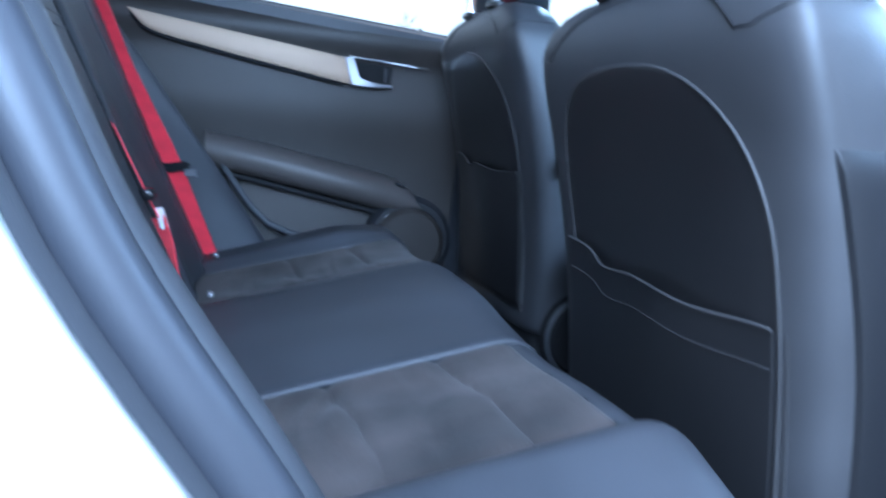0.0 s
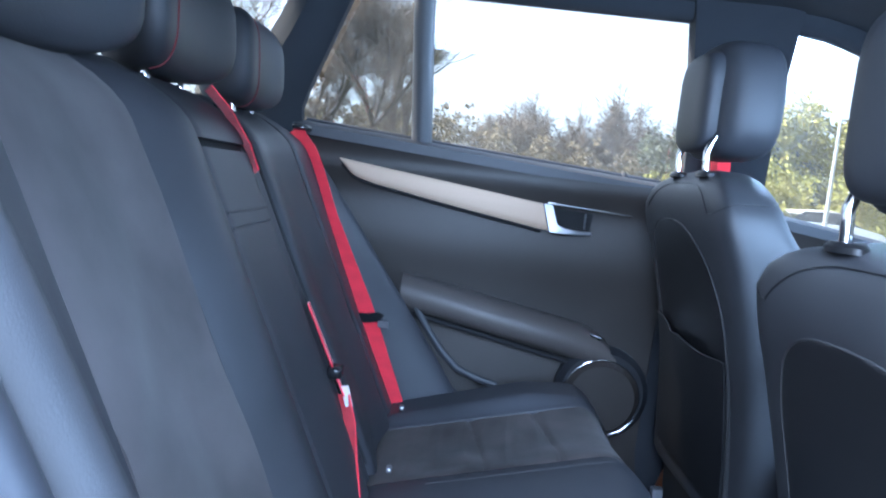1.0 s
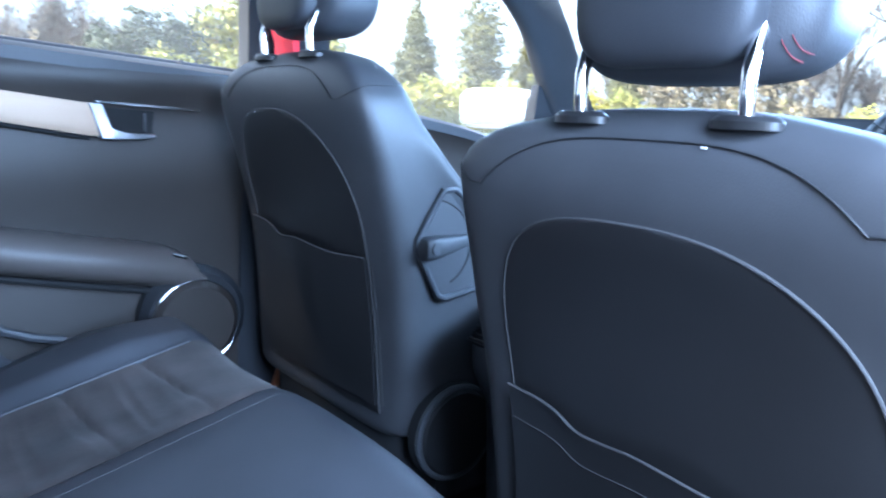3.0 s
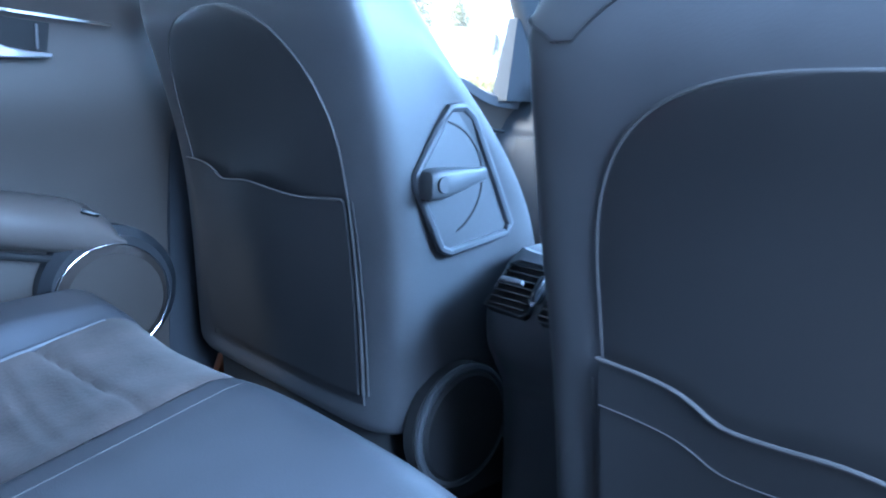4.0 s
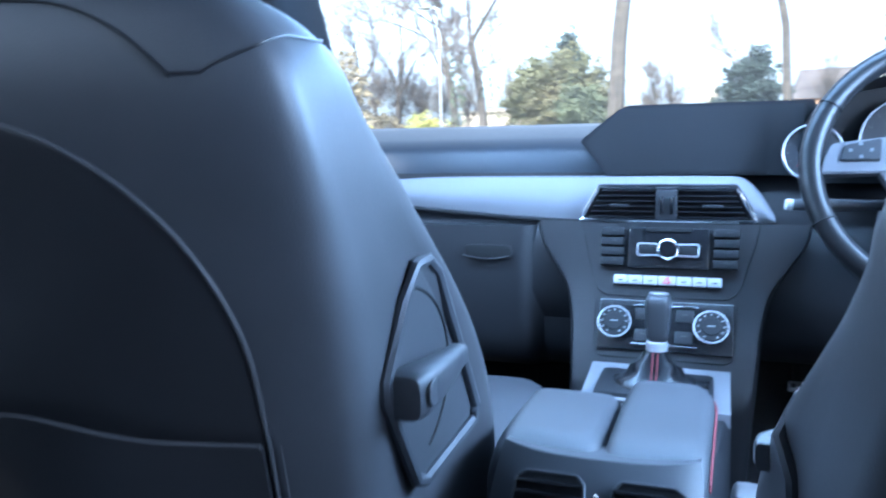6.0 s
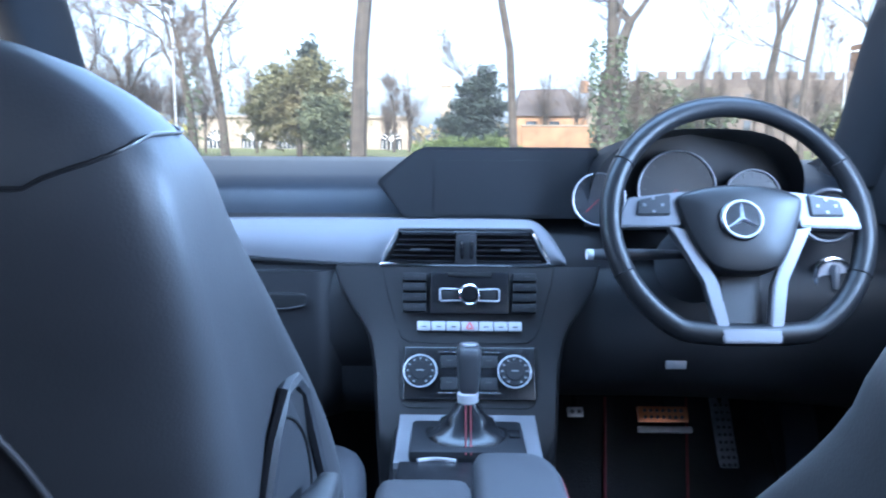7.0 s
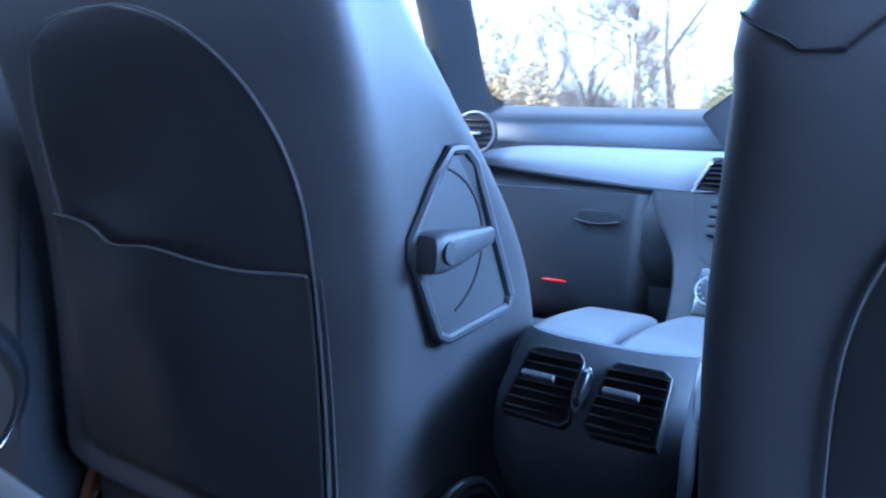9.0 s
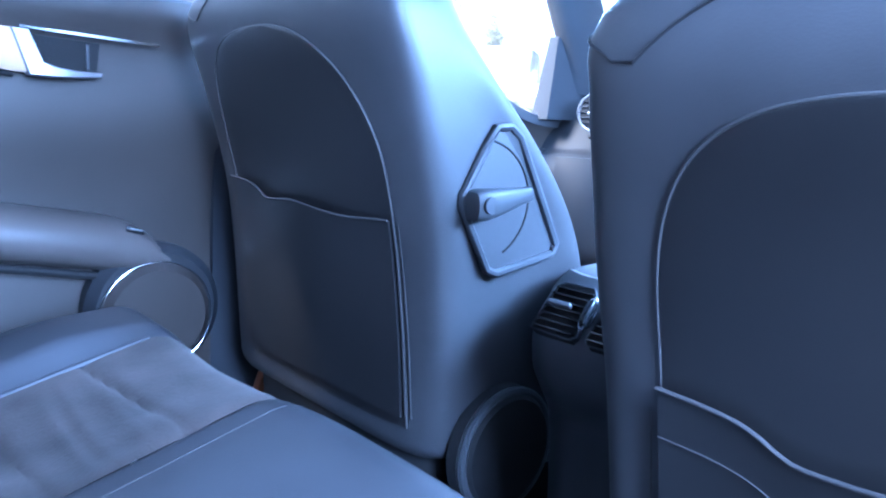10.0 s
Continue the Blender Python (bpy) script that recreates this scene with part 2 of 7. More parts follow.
def box(bm, c, size, bevel=0.004, m=None, seg=2):
    geo = bmesh.ops.create_cube(bm, size=1.0)["verts"]
    bmesh.ops.scale(bm, vec=size, verts=geo)
    if bevel:
        edges = list({e for v in geo for e in v.link_edges})
        out = bmesh.ops.bevel(bm, geom=edges, offset=min(bevel, min(size) * 0.45), segments=seg, profile=0.6, affect="EDGES")
        geo = list({v for f in out["faces"] for v in f.verts} | {v for v in geo if v.is_valid})
    if m is not None:
        bmesh.ops.transform(bm, matrix=m, verts=geo)
    bmesh.ops.translate(bm, vec=c, verts=geo)
    return bm


def prism(bm, outline, depth, m=None, bevel=0.0):
    """An outline of (a, b) in the local x-z plane, pushed `depth` along local y, then placed by m."""
    lo = [bm.verts.new((a, 0, b)) for a, b in outline]
    hi = [bm.verts.new((a, depth, b)) for a, b in outline]
    n = len(lo)
    fs = [bm.faces.new(lo), bm.faces.new(hi[::-1])]
    for i in range(n):
        j = (i + 1) % n
        fs.append(bm.faces.new((lo[j], lo[i], hi[i], hi[j])))
    geo = lo + hi
    if bevel:
        rim = [e for e in fs[0].edges]
        out = bmesh.ops.bevel(bm, geom=rim, offset=bevel, segments=2, profile=0.6, affect="EDGES")
        geo = list({v for v in geo if v.is_valid} | {v for f in out["faces"] for v in f.verts})
    if m is not None:
        bmesh.ops.transform(bm, matrix=m, verts=geo)
    return bm


def disc(bm, m, r, depth, seg=32, bevel=0.002):
    """A round plate: local z is its axis, from 0 to depth."""
    k = min(bevel, depth * 0.45, r * 0.4)
    prof = [(r, 0), (r, depth - k), (r - k, depth)]
    rows = [[m @ Vector((q * math.cos(2 * math.pi * s / seg), q * math.sin(2 * math.pi * s / seg), z)) for s in range(seg)] for q, z in prof]
    return loft(bm, rows)


def ring(bm, m, r, t, seg=40, sec=8, flat=1.0):
    pts = [(math.cos(2 * math.pi * s / seg), math.sin(2 * math.pi * s / seg)) for s in range(seg)]
    rows = [[bm.verts.new(m @ Vector((c * (r + t * math.cos(2 * math.pi * k / sec)), s * (r + t * math.cos(2 * math.pi * k / sec)), t * flat * math.sin(2 * math.pi * k / sec))))
             for k in range(sec)] for c, s in pts]
    for i in range(seg):
        a, b = rows[i], rows[(i + 1) % seg]
        for k in range(sec):
            bm.faces.new((a[k], a[(k + 1) % sec], b[(k + 1) % sec], b[k]))
    return bm


def pebble(bm, c, size, e=0.5, nu=24, nv=14, m=None, bend=None):
    """A rounded block (superellipsoid) with half sizes `size`; e near 0 is boxy, 1 is an ellipsoid."""
    def p(w, k):
        return math.copysign(abs(w) ** k, w)
    rows = []
    for j in range(1, nv):
        th = -math.pi / 2 + math.pi * j / nv
        rows.append([(p(math.cos(th), e) * p(math.cos(a), e), p(math.cos(th), e) * p(math.sin(a), e), p(math.sin(th), e))
                     for a in (2 * math.pi * i / nu for i in range(nu))])
    out = []
    for row in rows:
        q = []
        for x, y, z in row:
            v = Vector((x * size[0], y * size[1], z * size[2]))
            if bend:
                v = bend(v)
            if m is not None:
                v = m @ v
            q.append(v + Vector(c))
        out.append(q)
    return loft(bm, out)


def B():
    return bmesh.new()


def lerp(a, b, t):
    return a + (b - a) * t


def table(rows, x):
    """Reads y(s) for x from rows of (x, y, ...), between which it runs straight."""
    if x <= rows[0][0]:
        return rows[0][1]
    for a, b in zip(rows, rows[1:]):
        if x <= b[0]:
            return lerp(a[1], b[1], (x - a[0]) / (b[0] - a[0]))
    return rows[-1][1]


def smooth(rows, x):
    """As table(), with an eased run."""
    if x <= rows[0][0]:
        return rows[0][1]
    for i, (a, b) in enumerate(zip(rows, rows[1:])):
        if x <= b[0]:
            h = b[0] - a[0]
            t = (x - a[0]) / h
            p = rows[max(i - 1, 0)]
            q = rows[min(i + 2, len(rows) - 1)]
            m0 = (b[1] - p[1]) / (b[0] - p[0])
            m1 = (q[1] - a[1]) / (q[0] - a[0])
            return ((2 * t ** 3 - 3 * t ** 2 + 1) * a[1] + (t ** 3 - 2 * t ** 2 + t) * h * m0 + (3 * t ** 2 - 2 * t ** 3) * b[1] + (t ** 3 - t ** 2) * h * m1)
    return rows[-1][1]



# ---- the car's shell ----
def sill(y):
    return 1.089 - 0.068 * (y + 0.017)


def front_sill(y):
    """Lower edge of the front windows, which drops towards the mirror."""
    return smooth([(0.20, 1.072), (0.40, 1.048), (0.607, 1.017), (0.70, 1.000), (0.78, 0.980), (0.85, 0.955), (0.93, 0.944), (1.30, 0.935)], y)


# floor pan with the tunnel
def floor_z(x, y):
    z = 0.30
    z += 0.13 * math.exp(-(x / 0.13) ** 4) * (1 if y < 0.3 else 1.2)
    if y < -0.42:
        z += min(1.0, (-0.42 - y) / 0.1) * 0.08
    if y > 1.15:
        z += min(1.0, (y - 1.15) / 0.35) * 0.34
    return z


bm = sheet(B(), lambda u, v: (lerp(-0.76, 0.76, u), lerp(-1.0, 1.6, v), floor_z(lerp(-0.76, 0.76, u), lerp(-1.0, 1.6, v))), 48, 52, depth=(0, 0, -0.04))
solid("floor", bm, CARPET, "black carpet over the car's floor and tunnel", "floor")

# outer body sides, below the windows, with the rear opening on one side left free
def side_panel(name, sgn, y0, y1, z0, z1, mat, x=0.80, t=0.06, label="white painted outer body side of the car"):
    def f(u, v):
        y, z = lerp(y0, y1, u), lerp(z0, z1 if not callable(z1) else z1(lerp(y0, y1, u)), v)
        return (sgn * (x + 0.05 * math.sin(math.pi * min(1, max(0, (z - 0.25) / 0.95))) - t), y, z)
    return solid(name, sheet(B(), f, 16, 12, depth=(sgn * t, 0, 0)), mat, label, "car body")


def wing_top(y):
    """Upper edge of the body sides, falling away along the bonnet and the boot."""
    z = min(sill(y) - 0.012, front_sill(y) - 0.022) if y > 0.25 else sill(y) - 0.012
    if y < -1.0:
        z = min(z, 1.115 - 0.11 * ((-1.0 - y) / 1.1) ** 1.3)
    return z - 0.20 * max(0.0, (y - 1.30) / 1.0) ** 1.6


side_panel("body_side_1", -1, -2.1, 2.3, 0.25, wing_top, WHITE)
for n, (y0, y1) in enumerate(((1.47, 2.30), (-1.72, -2.10)), 1):
    # bonnet and boot lid, gently crowned
    def lid_f(u, v, y0=y0, y1=y1):
        y, s = lerp(y0, y1, v), 2 * u - 1
        return (0.79 * s * (1 - 0.05 * v ** 3), y - 0.05 * abs(s) ** 2.5 * (1 if y1 < y0 else -1) * (1 - v) * 0.6, wing_top(y) + 0.030 * (1 - s * s) * (1 - 0.5 * v) - 0.004)
    solid("bonnet" if n == 1 else "tailgate", sheet(B(), lid_f, 24, 16, depth=(0, 0, -0.012)), WHITE, "white painted bonnet of the car" if n == 1 else "white painted tailgate under the rear screen", "car body")
    # rounded end of the body under it
    d = 1 if n == 1 else -1
    rows_e = []
    for k in range(21):
        s = 2 * k / 20 - 1
        back = 0.16 * abs(s) ** 3
        zt = wing_top(y1) + 0.012 * (1 - s * s)
        rows_e.append([Vector((0.80 * s, y1 + d * (b - back), z)) for b, z in ((-0.10, 0.25), (0.06, 0.26), (0.15, 0.34), (0.17, 0.46), (0.14, 0.58), (0.10, 0.66), (0.05, zt - 0.03), (-0.01, zt - 0.004), (-0.10, zt - 0.02))])
    solid("bumper_front" if n == 1 else "bumper_rear", loft(B(), rows_e), WHITE, "white painted front end of the car" if n == 1 else "white painted rear end of the car", "car body")

# edge of the open rear doorway, from the wheel arch up to the roof: (y, z)
EDGE = [(-0.20, 0.36), (-0.30, 0.50), (-0.362, 0.60), (-0.425, 0.70), (-0.490, 0.80), (-0.533, 0.89), (-0.580, 0.98), (-0.64, 1.09), (-0.67, 1.18), (-0.64, 1.28), (-0.54, 1.38), (-0.38, 1.44)]


def edge_at(k):
    n = (len(EDGE) - 1) * k
    i = min(int(n), len(EDGE) - 2)
    t = n - i
    p = [Vector(EDGE[max(0, min(len(EDGE) - 1, i + d))]) for d in (-1, 0, 1, 2)]
    return 0.5 * ((2 * p[1]) + (p[2] - p[0]) * t + (2 * p[0] - 5 * p[1] + 4 * p[2] - p[3]) * t * t + (3 * p[1] - p[0] - 3 * p[2] + p[3]) * t ** 3)


def rear_quarter():
    # painted jamb and wing behind the doorway, up to the windows, then the pillar's skin
    def f(u, v):
        v *= 0.64
        e = edge_at(v)
        back = max(0.0, u - 0.25) / 0.75
        y = lerp(e.x - 0.02 * min(1, u / 0.25), -2.1, back)
        z = lerp(e.y, lerp(0.30, 1.075, v / 0.64), back)
        x = 0.788 + 0.042 * math.sin(math.pi / 2 * min(1, u / 0.25))
        return (x, y, z)
    solid("body_side_2", sheet(B(), f, 20, 26, depth=(-0.03, 0, 0)), WHITE, "white painted rear wing and door jamb of the car", "car body")

    def g2(u, v):
        e = edge_at(lerp(0.645, 1.0, v))
        return (0.788 + 0.042 * math.sin(math.pi / 2 * min(1, u / 0.25)) - 0.36 * max(0, e.y - 1.06), e.x - 0.02 * min(1, u / 0.25) - 0.17 * max(0, u - 0.25), e.y)
    solid("body_side_5", sheet(B(), g2, 12, 16, depth=(-0.03, 0, 0)), WHITE, "white painted window pillar of the car", "car body")
    pts = [Vector((0.763, edge_at(k / 60).x + 0.014, edge_at(k / 60).y)) for k in range(61)]
    seal = thing("door_seal", (0.735, -0.2, 0.36), "dark rubber seal round the open rear doorway", "door seal", kind="structure")
    part("seal_bulb", tube(B(), pts, 0.017, 14), RUBBER, seal)
    part("padded_roll", tube(B(), [Vector((0.722, edge_at(k / 60).x + 0.004, edge_at(k / 60).y)) for k in range(61)], 0.026, 16), PLASTIC, seal, "padded dark plastic roll")
    # inner trim that runs from the seal to the seat
    def g(u, v):
        e = edge_at(v)
        return (lerp(0.785, 0.640, u), lerp(e.x + 0.006, e.x - 0.12, u ** 1.8), e.y)
    solid("doorway_trim", sheet(B(), g, 8, 40, depth=(0.012, -0.004, 0)), PLASTIC, "black plastic trim beside the rear doorway", "trim")


rear_quarter()

# front part of the open side: pillar and front door
def pillar_box(name, pts, w, d, mat, label):
    loops = []
    for k, (x, y, z) in enumerate(pts):
        ww = w[k] if isinstance(w, list) else w
        loops.append([Vector((x + d * a, y + ww * b, z)) for a, b in ((-.5, -.35), (-.35, -.5), (.35, -.5), (.5, -.35), (.5, .35), (.35, .5), (-.35, .5), (-.5, .35))])
    return solid(name, loft(B(), loops), mat, label, "pillar")


for n, sgn in ((1, -1), (2, 1)):
    pillar_box(f"pillar_centre_{n}", [(sgn * 0.755, 0.20, 0.35), (sgn * 0.755, 0.20, 0.9), (sgn * 0.745, 0.20, 1.12), (sgn * 0.70, 0.185, 1.30), (sgn * 0.645, 0.17, 1.485)],
               [0.24, 0.20, 0.185, 0.19, 0.23], 0.07, HEADLINER, "black trimmed centre pillar between the doors")

# front pillars and the windscreen's sides
LOWER = [(0.0, 0.585, 1.415), (0.2, 0.737, 1.310), (0.42, 0.820, 1.238), (0.62, 0.880, 1.146), (0.80, 0.915, 1.098), (1.0, 0.975, 1.000)]
UPPER = [(0.0, 0.735, 1.455), (0.2, 0.850, 1.372), (0.42, 0.950, 1.272), (0.62, 1.030, 1.170), (0.80, 1.100, 1.075), (1.0, 1.225, 0.975)]
for n, sgn in ((1, -1), (2, 1)):
    loops = []
    for k in range(17):
        t = k / 16
        lo = Vector((sgn * lerp(0.655, 0.695, t), smooth([(q, y) for q, y, z in LOWER], t), smooth([(q, z) for q, y, z in LOWER], t)))
        hi = Vector((sgn * lerp(0.610, 0.690, t), smooth([(q, y) for q, y, z in UPPER], t), smooth([(q, z) for q, y, z in UPPER], t)))
        c, h = (lo + hi) / 2, (hi - lo) / 2
        out = Vector((sgn * 0.030, 0, 0.012))
        loops.append([c + h * math.copysign(abs(math.cos(q)) ** 0.7, math.cos(q)) + out * math.copysign(abs(math.sin(q)) ** 0.8, math.sin(q)) for q in [2 * math.pi * s / 16 for s in range(16)]])
    solid(f"pillar_front_{n}", loft(B(), loops), HEADLINER, "dark trimmed windscreen pillar", "pillar")
    # corner between pillar, door and dashboard
    loops = []
    for k in range(7):
        y = lerp(0.895, 1.30, k / 6)
        zt = lerp(1.115, 1.00, k / 6)
        loops.append([Vector((sgn * 0.735, y - 0.012, 0.93)), Vector((sgn * 0.685, y - 0.012, 0.93)), Vector((sgn * 0.675, y, zt)), Vector((sgn * 0.700, y, zt))])
    solid(f"mirror_corner_{n}", loft(B(), loops), HEADLINER, "black plastic corner behind the door mirror", "trim")

# painted rear corner pillars beside the tailgate, with their inner trim
for n, sgn in ((6, -1), (7, 1)):
    rows_c = []
    for k in range(9):
        z = lerp(1.04, 1.47, k / 8)
        y = lerp(-1.70, -1.52, k / 8)
        x = sgn * (0.815 - 0.30 * max(0.0, z - 1.06))
        rows_c.append([Vector((x, y + 0.17, z)), Vector((x, y - 0.02, z)), Vector((x - sgn * 0.05, y - 0.05, z)), Vector((x - sgn * 0.10, y - 0.03, z)), Vector((x - sgn * 0.05, y + 0.16, z))])
    solid(f"body_side_{n}", loft(B(), rows_c), WHITE, "white painted rear corner pillar of the car", "car body")

# the car's wheels, outside
for sx in (-1, 1):
    for y in (1.50, -1.40):
        wl = thing("wheel", (sx * 0.75, y, 0.0), "black tyre on a silver rim of the car", "wheel", "wheels of the car")
        wm = Matrix.Translation((sx * 0.665, y, 0.32)) @ Euler((0, radians(90 * sx), 0)).to_matrix().to_4x4()
        part("tyre", disc(B(), wm, 0.32, 0.20, 36, 0.03), RUBBER, wl)
        rimp = part("rim", disc(B(), wm @ Matrix.Translation((0, 0, 0.19)), 0.225, 0.016, 32, 0.006), SATIN, wl, "silver rim")
        for q in range(5):
            part("spoke", box(B(), (0, 0, 0), (0.19, 0.045, 0.014), 0.004, wm @ Euler((0, 0, radians(72 * q))).to_matrix().to_4x4() @ Matrix.Translation((0.11, 0, 0.209))), SPOKE, rimp)

# roof with its lining, rear shelf and rear bulkhead
def roof_z(x, y):
    return 1.478 + 0.035 * (1 - (x / 0.65) ** 2) - 0.19 * max(0.0, (y - 0.25) / 0.45) ** 2 - 0.05 * max(0.0, (-0.7 - y) / 0.8) ** 2


bm = sheet(B(), lambda u, v: (lerp(-0.655, 0.655, u), lerp(-1.55, 0.66, v), roof_z(lerp(-0.655, 0.655, u), lerp(-1.55, 0.66, v))), 24, 34, depth=(0, 0, 0.02))
solid("ceiling", bm, HEADLINER, "dark fabric lining of the car's roof", "ceiling")
bm = sheet(B(), lambda u, v: (lerp(-0.70, 0.70, u), lerp(-1.60, 0.70, v), roof_z(lerp(-0.655, 0.655, u), lerp(-1.60, 0.70, v)) + 0.04), 24, 34, depth=(0, 0, 0.012))
solid("roof_skin", bm, WHITE, "white painted steel roof of the car", "car roof")
for n, sgn in ((1, -1), (2, 1)):
    pts = [(sgn * (0.665 - 0.03 * max(0, (y - 0.2))), y, roof_z(0.655, y) - 0.002) for y in [lerp(-1.55, 0.64, k / 32) for k in range(33)]]
    solid(f"roof_rail_{n}", tube(B(), pts, 0.034, 12), HEADLINER, "dark padded rail along the roof's edge", "roof rail")
# sun visor edge
for sgn in (-1, 1):
    v = thing("sun_visor", (sgn * 0.33, 0.50, 1.39), "dark folded sun visor under the roof lining", "sun visor", "sun visors")
    part("visor", pebble(B(), (sgn * 0.33, 0.52, 1.395), (0.20, 0.085, 0.012), 0.35, m=Euler((radians(-14), 0, 0)).to_matrix()), HEADLINER, v)
    part("clip", tube(B(), [(sgn * 0.14, 0.585, 1.372), (sgn * 0.12, 0.585, 1.385)], 0.006), CHROME, v)

# rear shelf
bm = sheet(B(), lambda u, v: (lerp(-0.72, 0.72, u), lerp(-0.80, -1.66, v), 1.072 - 0.012 * math.sin(math.pi * v)), 10, 8, depth=(0, 0, -0.02))
solid("load_cover", bm, CARPET, "black load cover behind the rear seat", "load cover")
bm = sheet(B(), lambda u, v: (lerp(-0.70, 0.70, u), lerp(-0.83, -0.74, v), lerp(0.3, 1.06, 1 - v)), 2, 2, depth=(0, -0.02, 0))
solid("wall_rear", bm, CARPET, "carpeted bulkhead behind the rear seat", "bulkhead")

# windscreen and rear screen
def screen(name, f, mat, label):
    ob = solid(name, sheet(B(), f, 16, 10, depth=(0, 0.004, 0.003)), mat, label, "window")
    ob.visible_shadow = False
    return ob


screen("window_front", lambda u, v: (lerp(-0.735, 0.735, u) * lerp(1, 0.80, v), lerp(1.43, 0.66, v) - 0.10 * (2 * u - 1) ** 2, lerp(1.015, 1.40, v) + 0.03 * math.sin(math.pi * v)), GLASS, "clear raked windscreen")
screen("window_rear", lambda u, v: (lerp(-0.66, 0.66, u) * lerp(1, 0.84, v), lerp(-1.76, -1.585, v) + 0.05 * (2 * u - 1) ** 2, lerp(1.07, 1.44, v)), TINTED, "tinted tailgate screen behind the load cover")

# far side: window frame pieces of the rear door, quarter light and front door
def frame_x(z):
    return -0.748 + 0.13 * max(0.0, z - 1.1) ** 1.2


def bar(name, pts, r, mat, label, cat="window frame"):
    return solid(name, tube(B(), [(frame_x(z) if x is None else x, y, z) for x, y, z in pts], r, 10), mat, label, cat)


bar("window_divider", [(None, -0.487, 1.10), (None, -0.500, 1.26), (None, -0.518, 1.50)], 0.024, PLASTIC, "black upright bar between door window and quarter light")
# rear pillar: dark trim between the quarter light and the load space window
loops = []
for k in range(13):
    z = lerp(1.02, 1.50, k / 12)
    y0 = -0.770 + 0.02 * max(0, (1.16 - z) / 0.1) + 0.40 * max(0.0, z - 1.19) ** 1.0
    w2 = smooth([(1.02, 0.30), (1.12, 0.25), (1.20, 0.18), (1.30, 0.145), (1.42, 0.13), (1.50, 0.16)], z)
    loops.append([Vector((frame_x(z) - 0.03, y0, z)), Vector((frame_x(z) + 0.02, y0 + 0.004, z)), Vector((frame_x(z) + 0.045, y0 - 0.035, z)), Vector((frame_x(z) + 0.055, y0 - w2 * 0.6, z)), Vector((frame_x(z) + 0.02, y0 - w2, z)), Vector((frame_x(z) - 0.04, y0 - w2, z))])
solid("pillar_rear_1", loft(B(), loops), HEADLINER, "dark trimmed rear pillar of the car", "pillar")
mir = []
for lp in loops[3:]:
    mir.append([Vector((-p.x, p.y - 0.03, p.z)) for p in lp])
solid("pillar_rear_2", loft(B(), mir), HEADLINER, "dark trimmed rear pillar of the car", "pillar")


def pane(name, corners, mat, label):
    a, b, c, d = [Vector(p) for p in corners]
    ob = solid(name, sheet(B(), lambda u, v: a.lerp(b, u).lerp(d.lerp(c, u), v), 6, 4, depth=(-0.004, 0, 0)), mat, label, "window")
    ob.visible_shadow = False
    return ob


pane("window_1", [(-0.765, -0.47, 1.09), (-0.765, 0.13, 1.06), (-0.70, 0.11, 1.50), (-0.70, -0.50, 1.50)], GLASS_SIDE, "clear glass of the far rear door")
pane("window_2", [(-0.765, -0.80, 1.10), (-0.765, -0.50, 1.09), (-0.70, -0.53, 1.50), (-0.70, -0.62, 1.50)], TINTED, "tinted quarter light of the far rear door")
pane("window_5", [(-0.765, -1.56, 1.07), (-0.765, -0.95, 1.085), (-0.70, -0.86, 1.49), (-0.70, -1.42, 1.46)], TINTED, "tinted far window of the load space")
pane("window_6", [(0.765, -1.56, 1.07), (0.765, -0.90, 1.085), (0.70, -0.84, 1.49), (0.70, -1.42, 1.46)], TINTED, "tinted near window of the load space")
pane("window_3", [(-0.765, 0.28, 1.02), (-0.765, 1.20, 0.92), (-0.70, 0.60, 1.44), (-0.70, 0.28, 1.48)], GLASS_SIDE, "clear glass of the far front door")
pane("window_4", [(0.765, 0.28, 1.02), (0.765, 1.20, 0.92), (0.70, 0.60, 1.44), (0.70, 0.28, 1.48)], GLASS, "clear glass of the near front door")


# ---- the far rear door ----
def door_x(y, z):
    x = -0.742
    x += 0.030 * math.exp(-((z - 1.075) / 0.05) ** 2)          # ledge under the window
    x += 0.018 * math.exp(-((z - 0.92) / 0.10) ** 2)
    x += 0.010 * max(0.0, (0.70 - z) / 0.2) if z < 0.70 else 0  # lower pocket
    return min(x, -0.69)


door = thing("door_1", (-0.74, -0.28, 0.36), "far rear door, closed, black panel with aluminium strip", "car door", kind="structure")
bm = sheet(B(), lambda u, v: (door_x(lerp(-0.80, 0.14, u), lerp(0.36, sill(lerp(-0.80, 0.14, u)), v)), lerp(-0.80, 0.14, u), lerp(0.36, sill(lerp(-0.80, 0.14, u)), v)), 40, 50, depth=(-0.05, 0, 0))
part("door_panel", bm, PANEL, door)
bm = sheet(B(), lambda u, v: (lerp(-0.712, -0.77, v), lerp(-0.80, 0.14, u), sill(lerp(-0.80, 0.14, u)) + 0.004 + 0.010 * math.sin(math.pi * v)), 30, 6, depth=(0, 0, -0.022))
part("window_ledge", bm, PLASTIC, door)
part("window_seal", tube(B(), [(-0.762, y, sill(y) + 0.016) for y in [lerp(-0.76, 0.13, k / 20) for k in range(21)]], 0.006), RUBBER, door)

TRIM_TOP = [(-0.668, 1.078), (-0.55, 1.064), (-0.40, 1.047), (-0.205, 1.024)]
TRIM_LOW = [(-0.668, 1.076), (-0.63, 1.041), (-0.50, 1.014), (-0.40, 0.997), (-0.20, 0.966)]


